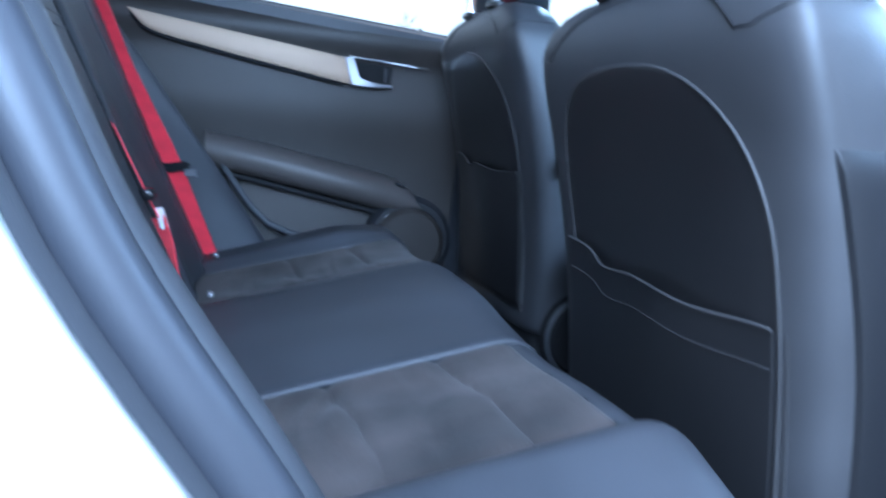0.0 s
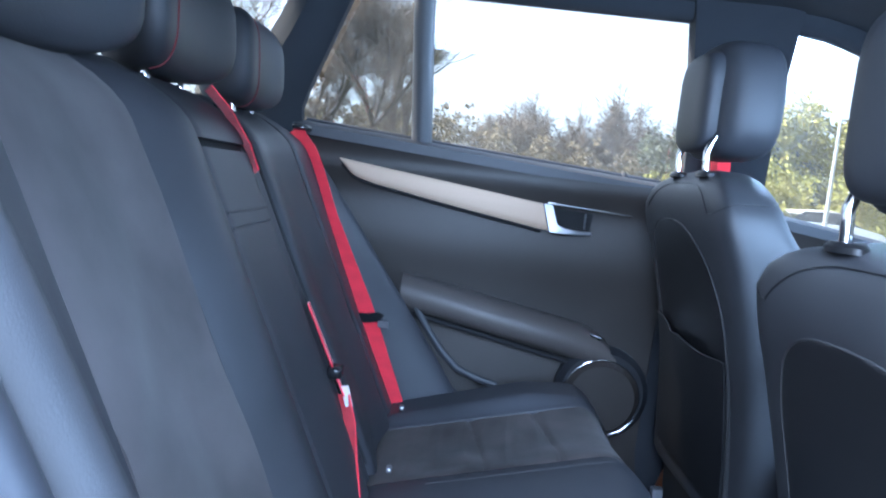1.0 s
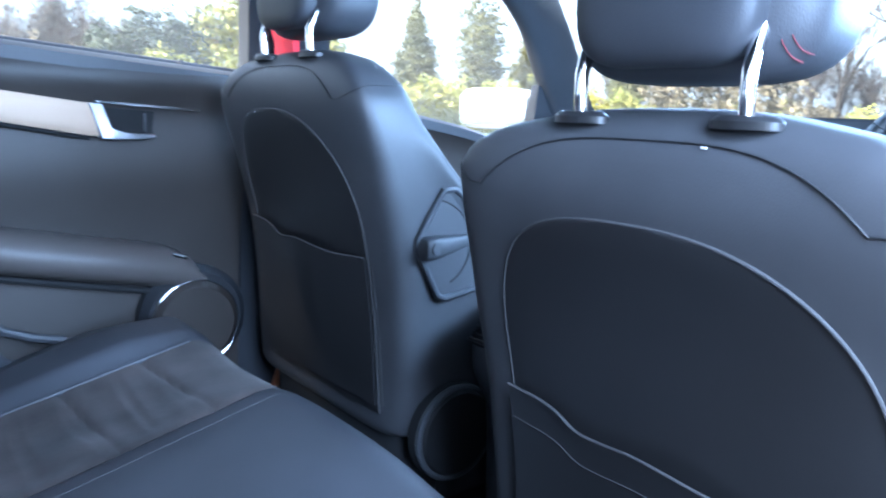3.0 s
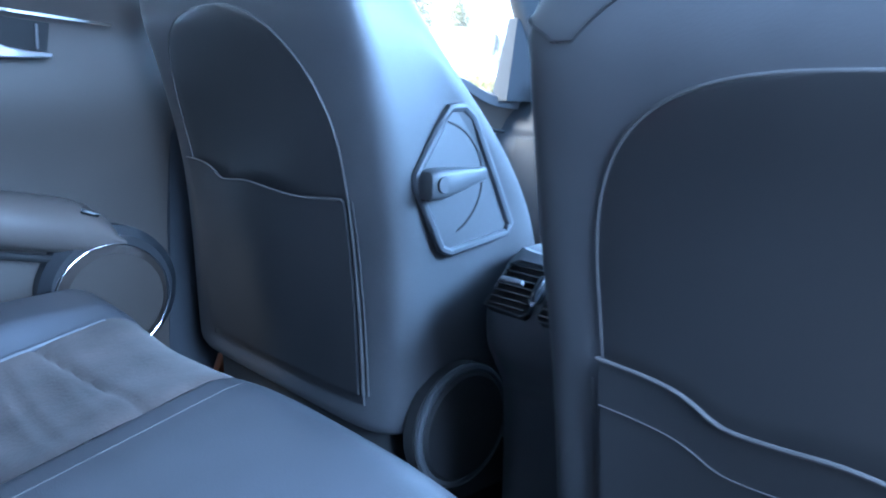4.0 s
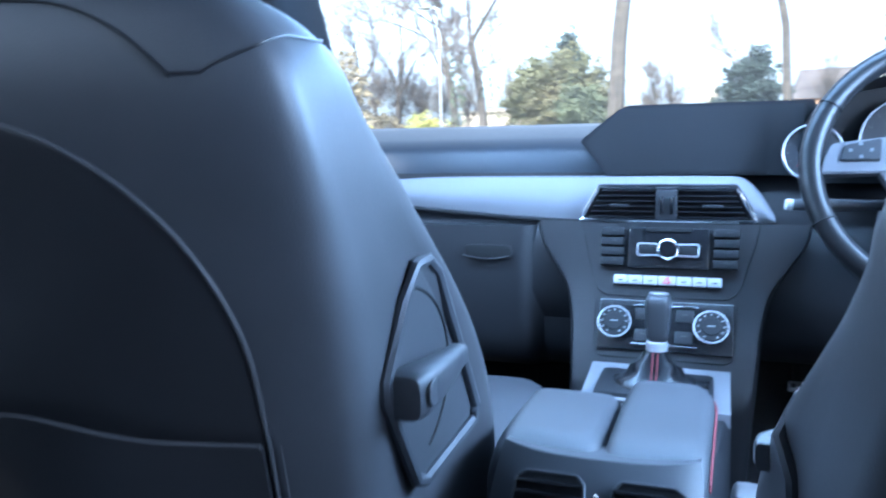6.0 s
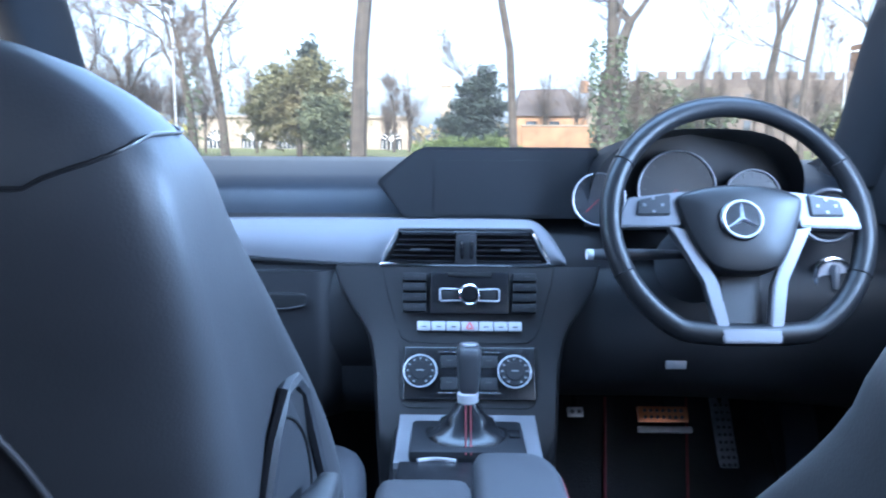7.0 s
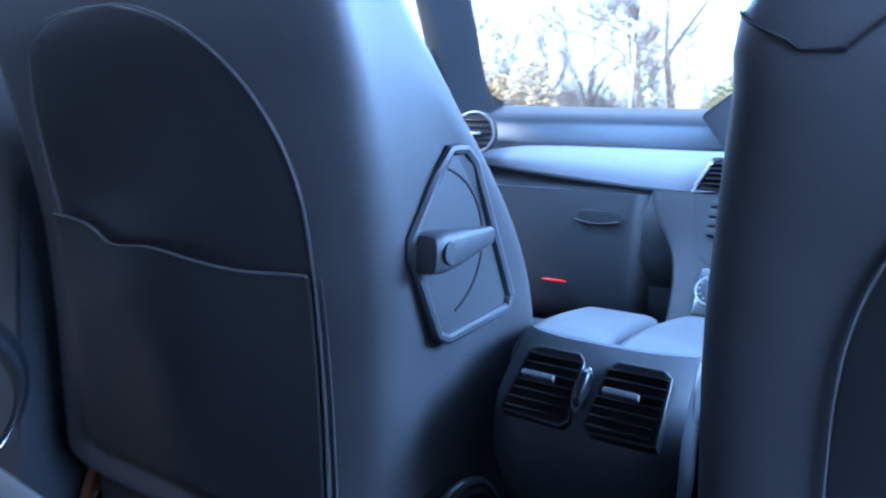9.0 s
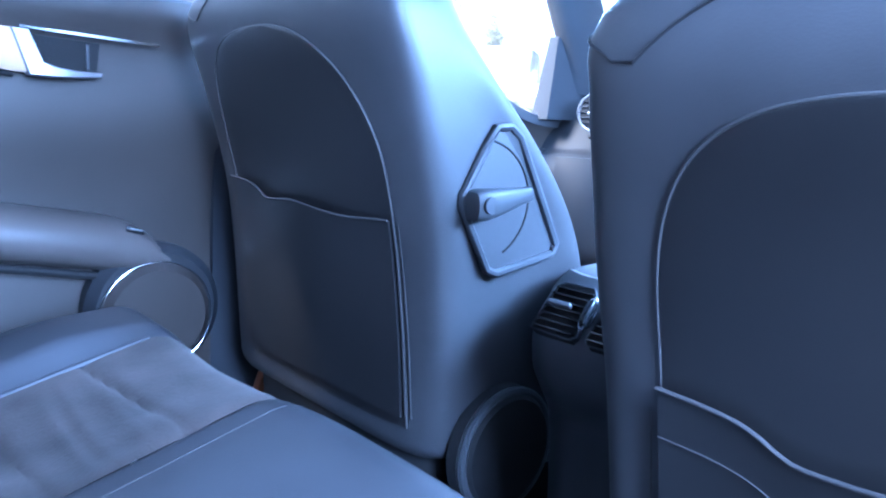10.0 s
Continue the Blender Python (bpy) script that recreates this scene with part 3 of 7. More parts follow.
def strip(u, v):
    y = lerp(-0.666, -0.195 + 0.012 * (1 - v), u)
    a, b = smooth(TRIM_LOW, y), smooth(TRIM_TOP, y)
    bulge = 0.004 * math.sin(math.pi * min(1, max(0, v))) ** 0.5
    return (-0.704 + bulge, y, lerp(a, b, v))


part("trim_strip", sheet(B(), strip, 40, 8, depth=(-0.018, 0, 0)), ALU, door, "tapering brushed aluminium strip")
part("strip_shadow_gap", tube(B(), [(-0.712, lerp(-0.66, -0.20, k / 20), smooth(TRIM_LOW, lerp(-0.66, -0.20, k / 20)) - 0.004) for k in range(21)], 0.004), DARK, door)
part("chrome_line", strap(B(), [(-0.706, lerp(-0.19, 0.0, k / 8), 1.027 - 0.055 * (lerp(-0.19, 0.0, k / 8) + 0.19)) for k in range(9)], 0.004, (0, 0, 1), 0.004), CHROME, door)
handle = part("handle_cup", prism(B(), [(-0.185, 1.018), (-0.085, 1.012), (-0.090, 0.972), (-0.165, 0.975)], 0.006, Matrix(((0, 1, 0, -0.716), (1, 0, 0, 0), (0, 0, 1, 0), (0, 0, 0, 1)))), DARK, door, "dark handle recess")
# squared bezel: a slanting plate, then a bar that thins out along the foot of the recess
outer_edge = [(-0.2015, 1.0235), (-0.183, 0.9615), (-0.152, 0.9600), (-0.120, 0.9610), (-0.0885, 0.9635)]
inner_edge = [(-0.1795, 1.0225), (-0.165, 0.9800), (-0.146, 0.9740), (-0.118, 0.9705), (-0.0880, 0.9700)]
loops = []
for k in range(17):
    i, t = min(3, k // 4), (k - 4 * min(3, k // 4)) / 4
    a = Vector((0, lerp(outer_edge[i][0], outer_edge[i + 1][0], t), lerp(outer_edge[i][1], outer_edge[i + 1][1], t)))
    b = Vector((0, lerp(inner_edge[i][0], inner_edge[i + 1][0], t), lerp(inner_edge[i][1], inner_edge[i + 1][1], t)))
    out = -0.698 + 0.010 * min(1.0, k / 5) - 0.006 * max(0.0, (k - 10) / 6)
    side = (b - a).normalized() * 0.0018
    loops.append([a + Vector((-0.716, 0, 0)), a + Vector((out - 0.002, 0, 0)), a + side + Vector((out, 0, 0)), b - side + Vector((out, 0, 0)), b + Vector((out - 0.002, 0, 0)), b + Vector((-0.716, 0, 0))])
part("door_handle", loft(B(), loops), SATIN, handle, "satin chrome pull handle")
part("recess_rib", box(B(), (-0.710, -0.1025, 0.992), (0.006, 0.004, 0.034), 0.001), PLASTIC, handle)

# armrest: a sweeping roll that ends at the speaker
arm = []
for k in range(21):
    t = k / 20
    y = lerp(-0.50, 0.005, t)
    zc = smooth([(-0.50, 0.782), (-0.40, 0.768), (-0.25, 0.740), (-0.10, 0.712), (0.0, 0.690), (0.02, 0.685)], y)
    h = lerp(0.042, 0.044, t)
    zc += 0.008
    d = 0.030 + 0.030 * math.sin(math.pi * min(1, t * 0.9 + 0.1))
    if t > 0.82:
        h *= math.sqrt(max(0.06, 1 - ((t - 0.82) / 0.18) ** 2))
        zc -= 0.012 * ((t - 0.82) / 0.18) ** 2
    xc = -0.725
    arm.append([Vector((xc + d * 1.1 * max(-0.6, math.cos(a)), y, zc + h * math.sin(a))) for a in [2 * math.pi * s / 16 for s in range(16)]])
part("armrest", loft(B(), arm), ARMREST, door, "padded black armrest")
# dark tube that draws the shade under the armrest
part("armrest_shadow", tube(B(), [(-0.712, lerp(-0.48, -0.06, k / 14), smooth([(-0.50, 0.745), (-0.40, 0.728), (-0.25, 0.698), (-0.10, 0.668), (0.0, 0.645)], lerp(-0.48, -0.06, k / 14))) for k in range(15)], 0.006), DARK, door)
# lower pocket
bm = sheet(B(), lambda u, v: (-0.700 + 0.035 * math.sin(math.pi * u) * (1 - 0.4 * v), lerp(-0.42, -0.08, u), lerp(0.37, 0.575 - 0.03 * u, v)), 16, 10, depth=(-0.03, 0, 0))
part("door_pocket", bm, PANEL, door)
part("pocket_edge", tube(B(), [(-0.694, y, z) for y, z in ((-0.47, 0.775), (-0.452, 0.745), (-0.424, 0.705), (-0.394, 0.665), (-0.355, 0.630), (-0.31, 0.612), (-0.26, 0.600))], 0.008), PLASTIC, door)
part("pocket_rim", tube(B(), [(-0.690 + 0.025 * math.sin(math.pi * k / 16), lerp(-0.43, -0.07, k / 16), 0.577 - 0.03 * k / 16 + (0.05 * (1 - k / 4) if k < 4 else 0)) for k in range(17)], 0.007), PLASTIC, door)
# speaker with its chrome ring and housing
face = Matrix.Translation((-0.700, -0.022, 0.600)) @ Matrix(((0, 0, 1, 0), (1, 0, 0, 0), (0, 1, 0, 0), (0, 0, 0, 1)))
spk = part("speaker", disc(B(), face, 0.086, 0.026, 40, 0.012), PANEL, door, "round black speaker cover")
part("speaker_ring", ring(B(), face @ Matrix.Translation((0, 0, 0.018)), 0.0875, 0.0008, 48, 8), CHROME, spk, "thin chrome ring")
part("speaker_housing", disc(B(), face @ Matrix.Translation((0.004, 0.006, -0.03)), 0.108, 0.036, 40, 0.014), DISPLAY, spk)
part("lock_clip", tube(B(), [(-0.694, -0.062, 0.741), (-0.690, -0.048, 0.737), (-0.690, -0.038, 0.734)], 0.005), CHROME, door, "small chrome clip")
part("lock_pin", tube(B(), [(-0.752, -0.018, 1.085), (-0.752, -0.018, 1.113)], 0.005), PLASTIC, door)

# far front door, partly seen past the front seat
fd = thing("door_2", (-0.74, 0.75, 0.36), "far front door, closed, black panel", "car door", kind="structure")
bm = sheet(B(), lambda u, v: (door_x(0, lerp(0.36, 1.07, v)) - 0.004, lerp(0.29, 1.28, u), lerp(0.36, front_sill(lerp(0.29, 1.28, u)) - 0.014, v)), 40, 40, depth=(-0.05, 0, 0))
part("door_panel", bm, PANEL, fd)
bm = sheet(B(), lambda u, v: (lerp(-0.712, -0.77, v), lerp(0.29, 1.28, u), front_sill(lerp(0.29, 1.28, u)) - 0.010 + 0.010 * math.sin(math.pi * v)), 40, 6, depth=(0, 0, -0.022))
part("window_ledge", bm, PLASTIC, fd)
part("armrest", pebble(B(), (-0.70, 0.62, 0.75), (0.045, 0.27, 0.045), 0.45), LEATHER, fd)
part("panel_crease", tube(B(), [(-0.722, lerp(0.70, 1.20, k / 8), 0.880 - 0.05 * k / 8) for k in range(9)], 0.004), DARK, fd)
nd = thing("door_3", (0.74, 0.75, 0.36), "near front door, closed, black panel", "car door", kind="structure")
bm = sheet(B(), lambda u, v: (-door_x(0, lerp(0.36, 1.07, v)) + 0.004, lerp(0.29, 1.28, u), lerp(0.36, front_sill(lerp(0.29, 1.28, u)) - 0.014, v)), 40, 40, depth=(0.05, 0, 0))
part("door_panel", bm, PANEL, nd)
bm = sheet(B(), lambda u, v: (lerp(0.712, 0.77, v), lerp(0.29, 1.28, u), front_sill(lerp(0.29, 1.28, u)) - 0.010 + 0.010 * math.sin(math.pi * v)), 40, 6, depth=(0, 0, -0.022))
part("window_ledge", bm, PLASTIC, nd)
part("armrest", pebble(B(), (0.70, 0.62, 0.75), (0.045, 0.27, 0.045), 0.45), LEATHER, nd)
side_panel("body_side_3", 1, 0.10, 2.3, 0.25, wing_top, WHITE)
# door sill of the open doorway
solid("door_sill", box(B(), (0.77, -0.1, 0.32), (0.12, 0.7, 0.09), 0.02), PLASTIC, "black tread plate of the open rear doorway", "door sill")

# door mirror outside the far front door
mirror = thing("door_mirror", (-0.86, 0.98, 1.03), "white painted door mirror with bright glass", "door mirror")
part("mirror_shell", pebble(B(), (-0.93, 1.00, 1.052), (0.118, 0.055, 0.060), 0.40, m=Euler((0, 0, radians(22))).to_matrix()), WHITE, mirror)
part("mirror_glass", prism(B(), [(-0.100, -0.048), (0.098, -0.048), (0.106, -0.034), (0.106, 0.034), (0.092, 0.048), (-0.088, 0.050), (-0.106, 0.036), (-0.106, -0.038)], 0.004, Matrix.Translation((-0.93 + 0.0206, 1.00 - 0.051 - 0.002, 1.052)) @ Euler((0, 0, radians(22))).to_matrix().to_4x4()), MIRROR, mirror, "bright mirror glass")
part("mirror_foot", pebble(B(), (-0.80, 1.02, 1.005), (0.07, 0.03, 0.022), 0.6), WHITE, mirror)
# ---- front seats ----
# backrest from the side, for a seat whose base stands at y = 0: (height, rear face, half width, front of the side bolster)
REAR = [(0.42, 0.085), (0.57, 0.078), (0.70, 0.068), (0.82, 0.050), (0.95, 0.017), (1.03, -0.008), (1.07, -0.009), (1.10, 0.003), (1.117, 0.028)]
HALF = [(0.42, 0.222), (0.57, 0.236), (0.70, 0.246), (0.85, 0.250), (0.97, 0.250), (1.03, 0.246), (1.06, 0.238), (1.085, 0.210), (1.105, 0.165), (1.117, 0.10)]
WIDE = [(0.50, 1.30), (0.70, 1.30), (0.85, 1.282), (0.975, 1.125), (1.03, 0.985), (1.117, 0.86)]
OUTER = [(0.42, 1.24), (0.57, 1.22), (0.72, 1.13), (0.86, 1.04), (0.97, 1.0)]
TAPER = [(0.42, 0.02), (0.81, 0.052), (0.91, 0.066), (1.03, 0.112), (1.06, 0.075), (1.087, 0.03), (1.117, 0.05)]
FRONT = [(0.42, 0.37), (0.57, 0.35), (0.70, 0.325), (0.78, 0.297), (0.84, 0.262), (0.905, 0.212), (0.968, 0.158), (1.03, 0.118), (1.08, 0.098), (1.117, 0.085)]


def seat_point(z, a, spread=1.0):
    """The backrest's skin at height z and the angle a round it: 0 is the side, -90 degrees the rear."""
    yb, w, yf = smooth(REAR, z), smooth(HALF, z), smooth(FRONT, z)
    yc, h = (yb + yf) / 2, (yf - yb) / 2
    c, s = math.cos(a), math.sin(a)
    if spread == 1.0 and c < 0:
        w *= smooth(OUTER, z)
    spread = spread if c < 0 else 1.0
    tight = 0.28 if spread > 0.5 else 0.17
    x = math.copysign(abs(c) ** (tight if s < 0 else 0.36), c) * w
    y = math.copysign(abs(s) ** (tight if s < 0 else 0.45), s) * h
    if s > 0:
        x *= lerp(1, 1 + (smooth(WIDE, z) - 1) * spread, s)
        y -= 0.085 * max(0.0, 1 - (x / (w * 0.75)) ** 2) * min(1, max(0, (1.06 - z) / 0.25)) * s
    x *= 1 - smooth(TAPER, z) * (1 - spread) * min(1.0, max(0.55, (h - y) / (2 * h)))
    if s > 0 and spread < 0.5:
        x *= lerp(1.0, smooth([(0.74, 1.26), (0.80, 1.26), (0.88, 1.24), (0.96, 1.13), (1.02, 0.97), (1.06, 0.90)], z), s)
    return Vector((x, yc + y, z))


def seat_loop(z, n=72, spread=1.0):
    return [seat_point(z, 2 * math.pi * k / n, spread) for k in range(n)]


def rear_y(x, z, e=0.28):
    """The rear face at x, z; e is the tightness of its corner."""
    yb, w, yf = smooth(REAR, z), smooth(HALF, z), smooth(FRONT, z)
    h = (yf - yb) / 2
    c = min(0.999, abs(x) / w) ** (1 / e)
    s = math.sqrt(max(0.0, 1 - c * c)) ** e
    return (yb + yf) / 2 - s * h


def arch(k, half, outer, right, left):
    """The piped arch of the rear panel, k from 0 (foot) over the top to 1; its two shoulders differ in roundness."""
    foot = 0.86
    if k < 0.25:
        return (-outer, lerp(0.56, foot, k / 0.25))
    if k > 0.75:
        return (half, lerp(foot, 0.56, (k - 0.75) / 0.25))
    a = math.pi * (1 - (k - 0.25) / 0.5)
    c, s = math.cos(a), math.sin(a)
    return (math.copysign(abs(c) ** (right if c > 0 else left), c) * (half if c > 0 else outer), foot + abs(s) ** (right if c > 0 else left) * 0.168)


def arch_edge(z, half, e):
    """Half width of the arch at height z on a shoulder of roundness e."""
    if z <= 0.86:
        return half
    s = min(1.0, ((z - 0.86) / 0.168) ** (1 / e))
    return half * math.sqrt(max(0.0, 1 - s * s)) ** e


def pocket_top(x):
    return smooth([(-0.18, 0.832), (-0.13, 0.829), (-0.105, 0.824), (-0.08, 0.812), (-0.05, 0.812), (0.0, 0.816), (0.10, 0.808), (0.18, 0.812)], x)


def front_seat(name, at, inner, label):
    """at: offset of the seat; inner: the side (1 or -1) on which the tilt lever sits."""
    o = Vector(at)
    seat = thing(name, o + Vector((0, 0.3, 0.36)), label, "car seat", "front seats")

    def w(x, y, z):
        return o + Vector((x, y, z))

    spread = 1.0 if name == "passenger_seat" else 0.05
    half, outer = (0.186, 0.180) if name == "passenger_seat" else (0.202, 0.174)
    shoulder = (1.0, 0.62) if name == "passenger_seat" else (0.85, 0.65)

    def rear(x, z):
        if x < 0 and spread < 0.5:
            return rear_y(x / (1 - smooth(TAPER, z) * (1 - spread)), z, 0.17)
        return rear_y(x / smooth(OUTER, z) if x < 0 else x, z)

    zs = [0.540 + 0.58 * k / 40 for k in range(38)] + [1.085, 1.095, 1.105, 1.112, 1.117]
    zs = sorted(set(round(z, 4) for z in zs if z <= 1.117))
    loops = [[o + p for p in seat_loop(z, 72, spread)] for z in zs]
    last = loops[-1]
    mid = sum(last, Vector()) / len(last)
    loops += [[mid + (p - mid) * f + Vector((0, 0, dz)) for p in last] for f, dz in ((0.75, 0.003), (0.4, 0.005), (0.1, 0.0055))]
    foot = loops[0]
    mid = sum(foot, Vector()) / len(foot)
    loops = [[mid + (p - mid) * f + Vector((0, 0, dz)) for p in foot] for f, dz in ((0.88, -0.020), (0.96, -0.016), (0.99, -0.008))] + loops
    part("backrest", loft(B(), loops), SEAT, seat)
    part("recliner_frame", loft(B(), [[o + Vector((p.x * 0.84, 0.02 + p.y * 0.92, p.z)) for p in seat_loop(z, 40, spread)] for z in (0.42, 0.48, 0.53)]), DARK, seat, "dark frame under the backrest")
    # rear panel a little inside its piping
    bm = B()
    cols, rows = 32, 60
    grid = []
    for j in range(rows + 1):
        v = j / rows
        line = []
        for i in range(cols + 1):
            u = i / cols * 2 - 1
            z = lerp(0.56, 0.86, v / 0.6) if v < 0.6 else 0.86 + 0.167 * (1 - (1 - (v - 0.6) / 0.4) ** 1.7)
            x = u * max(0.004, arch_edge(z, (half if u > 0 else outer) - 0.002, shoulder[0] if u > 0 else shoulder[1]))
            line.append(bm.verts.new(w(x, rear(x, z) - 0.0012 - 0.003 * (1 - u * u) ** 0.5, z)))
        grid.append(line)
    for j in range(rows):
        for i in range(cols):
            bm.faces.new((grid[j][i], grid[j][i + 1], grid[j + 1][i + 1], grid[j + 1][i]))
    part("rear_panel", bm, VINYL, seat, "smooth black rear panel")
    pts = [w(x, rear(x, z) - 0.0016, z) for x, z in (arch(k / 120, half, outer, *shoulder) for k in range(121))]
    part("arch_piping", tube(B(), pts, [0.0007 + 0.0011 * min(1.0, max(0.0, (k - 30) / 40)) for k in range(121)], 8), PIPING, seat, "grey piping in an arch")
    # map pocket
    def pk(u, v):
        x = lerp(-outer + 0.002, half - 0.002, u)
        z = lerp(0.575, pocket_top(x), v)
        bulge = 0.005 + 0.010 * math.sin(math.pi * u) ** 2 * (0.25 + 0.75 * v) + 0.0015 * math.sin(9 * u + 2) * v
        return w(x, rear(x, z) - 0.004 - bulge, z)
    pocket = part("map_pocket", sheet(B(), pk, 40, 16, depth=(0, 0.003, 0)), VINYL, seat, "slack map pocket")
    part("pocket_hem", tube(B(), [Vector(pk(k / 40, 1.0)) + Vector((0, -0.001, 0.001)) for k in range(41)], 0.0017, 8), PIPING, pocket, "rolled grey hem")
    if name == "driver_seat":
        part("stitching", tube(B(), [Vector(pk(k / 40, 0.86)) + Vector((0, -0.0008, 0)) for k in range(41)], 0.0006, 5), PIPING, pocket, "sewn line under the hem")
    for s in (-1, 1):
        for dx, rr in ((0.001, 0.0026), (0.009, 0.0014)):
            xx = s * ((half if s > 0 else outer) + dx)
            part("side_piping", tube(B(), [w(xx, rear(xx, z) - 0.003, z) for z in [lerp(0.575, 0.812, k / 14) for k in range(15)]], [rr * (1 - 0.6 * k / 14) for k in range(15)], 8), PIPING, seat, "grey piping beside the pocket")
    # seams over the shoulder
    for s in (-1, 1):
        line = []
        for k in range(25):
            t = k / 24
            turn = radians(lerp(-62, 48, t))
            q = seat_point(1.046 + 0.030 * t ** 0.65, turn if s > 0 else math.pi - turn, spread)
            line.append(w(q.x + s * 0.0008, q.y, q.z))
        z = 1.046
        line.insert(0, w(s * 0.179, rear(s * 0.179, z) - 0.0008, z))
        part("seam", tube(B(), line, 0.0009, 6), VINYL, seat)
    # seam along the top edge
    def ts(x):
        z = 1.096 - 0.050 * (abs(x) / 0.178) ** 3.4
        return w(x, rear(x, z) - 0.0008, z)
    part("seam", tube(B(), [ts(lerp(-0.179, 0.179, k / 60)) for k in range(61)], 0.0009, 6), VINYL, seat)

    if name == "driver_seat":
        # tiny white mark on the top seam
        part("white_fleck", box(B(), w(0.056, rear(0.056, 1.093) - 0.0016, 1.093), (0.005, 0.002, 0.0016), 0.0005), WHITE_LABEL, seat, "tiny white fleck on the top seam")

        def flank(u, v):
            z = lerp(0.52, 0.965, v)
            p = seat_point(z, radians(lerp(-17, 14, u)), spread)
            q = min(1.0, min(u, 1 - u) / 0.10, (1 - v) / 0.05)
            return w(p.x - 0.003 + 0.008 * math.sin(math.pi / 2 * q), p.y, p.z)
        part("side_panel", sheet(B(), flank, 24, 40), DASH, seat, "raised leather side panel")
    # tilt lever in its recess on the inner side
    lever = name == "passenger_seat"
    if lever:
        def sp(y, z, d=0.0):
            return o + Vector((inner * (0.2450 + 0.120 * (y - 0.09) + d), y, z))
        outline = [(0.138, 0.920), (0.158, 0.921), (0.172, 0.910), (0.212, 0.832), (0.236, 0.784), (0.230, 0.772), (0.146, 0.755), (0.133, 0.760), (0.096, 0.832), (0.095, 0.846)]
        bm = B()
        loft(bm, [[sp(y, z, -0.012) for y, z in outline], [sp(y, z, 0.0045) for y, z in outline]])
        recess = part("lever_panel", bm, PLASTIC, seat, "plastic lever panel")
        rim = []
        for i in range(len(outline)):
            a, b = outline[i], outline[(i + 1) % len(outline)]
            for t in (0.0, 0.33, 0.66):
                rim.append(sp(lerp(a[0], b[0], t), lerp(a[1], b[1], t), 0.0055))
        part("panel_rim", tube(B(), rim, 0.0052, 8, closed=True), LEATHER, recess)
        part("arc_groove", tube(B(), [sp(0.122 + 0.068 * math.sin(a), 0.838 + 0.068 * math.cos(a), 0.0045) for a in [radians(lerp(12, 150, k / 16)) for k in range(17)]], 0.0014, 6), DARK, recess)
        lv = B()
        loops = []
        for y, z, h, d0, d1 in ((0.0965, 0.835, 0.010, 0.004, 0.024), (0.0985, 0.835, 0.0155, 0.004, 0.029), (0.104, 0.836, 0.0170, 0.004, 0.031), (0.112, 0.837, 0.0172, 0.004, 0.032), (0.124, 0.839, 0.0155, 0.006, 0.033),
                                (0.142, 0.842, 0.0125, 0.010, 0.032), (0.160, 0.845, 0.0092, 0.013, 0.030), (0.173, 0.847, 0.0078, 0.015, 0.029), (0.176, 0.8475, 0.0060, 0.017, 0.027)):
            ring_ = []
            for q in range(20):
                a = 2 * math.pi * q / 20
                c, s2 = math.cos(a), math.sin(a)
                ring_.append(sp(y, z + h * math.copysign(abs(s2) ** 0.5, s2), (d0 + d1) / 2 + (d1 - d0) / 2 * math.copysign(abs(c) ** 0.5, c)))
            loops.append(ring_)
        arm = part("lever", loft(lv, loops), PLASTIC, recess, "chunky black tilt lever")
        axle = Matrix.Translation(sp(0.113, 0.837, 0.030)) @ Matrix(((0, 0, inner, 0), (1, 0, 0, 0), (0, 1, 0, 0), (0, 0, 0, 1)))
        part("lever_cap", disc(B(), axle, 0.010, 0.0026, 24, 0.0008), PLASTIC, arm)
    else:
        def sp(y, z, d=0.0):
            lo, hi = math.pi * 1.4, math.pi * 0.6
            for _ in range(24):
                m = (lo + hi) / 2
                lo, hi = (m, hi) if seat_point(z, m, spread).y < y else (lo, m)
            return o + seat_point(z, lo, spread) + Vector((inner * d, 0, 0))
        outline = [(0.186, 0.955), (0.204, 0.956), (0.218, 0.945), (0.246, 0.880), (0.262, 0.838), (0.256, 0.826), (0.196, 0.808), (0.184, 0.812), (0.150, 0.884), (0.149, 0.896)]
        rim = []
        for i in range(len(outline)):
            a, b = outline[i], outline[(i + 1) % len(outline)]
            for t in (0.0, 0.33, 0.66):
                rim.append(sp(lerp(a[0], b[0], t), lerp(a[1], b[1], t), 0.003))
        recess = part("panel_rim", tube(B(), rim, 0.0048, 8, closed=True), LEATHER, seat, "rim of the lever panel")
        loops = []
        for k in range(8):
            t = k / 7
            c, h = sp(lerp(0.190, 0.232, t), lerp(0.890, 0.900, t), 0.003), lerp(0.009, 0.006, t)
            loops.append([c + Vector((0.005 * math.copysign(abs(math.cos(q)) ** 0.5, math.cos(q)), 0, h * math.copysign(abs(math.sin(q)) ** 0.5, math.sin(q)))) for q in [2 * math.pi * j / 16 for j in range(16)]])
        part("lever", loft(B(), loops), COVER, recess, "grey tilt lever")
    # round hinge cover at the foot of the backrest
    hub = Matrix.Translation(o + Vector((inner * 0.235, 0.182, 0.530))) @ Matrix(((0, 0, inner, 0), (1, 0, 0, 0), (0, 1, 0, 0), (0, 0, 0, 1)))
    hc = part("hinge_cover", disc(B(), hub, 0.080, 0.030, 36, 0.014), DARK, seat, "round hinge cover")
    part("hinge_ring", ring(B(), hub @ Matrix.Translation((0, 0, 0.022)), 0.075, 0.0055, 40, 8), COVER, hc)
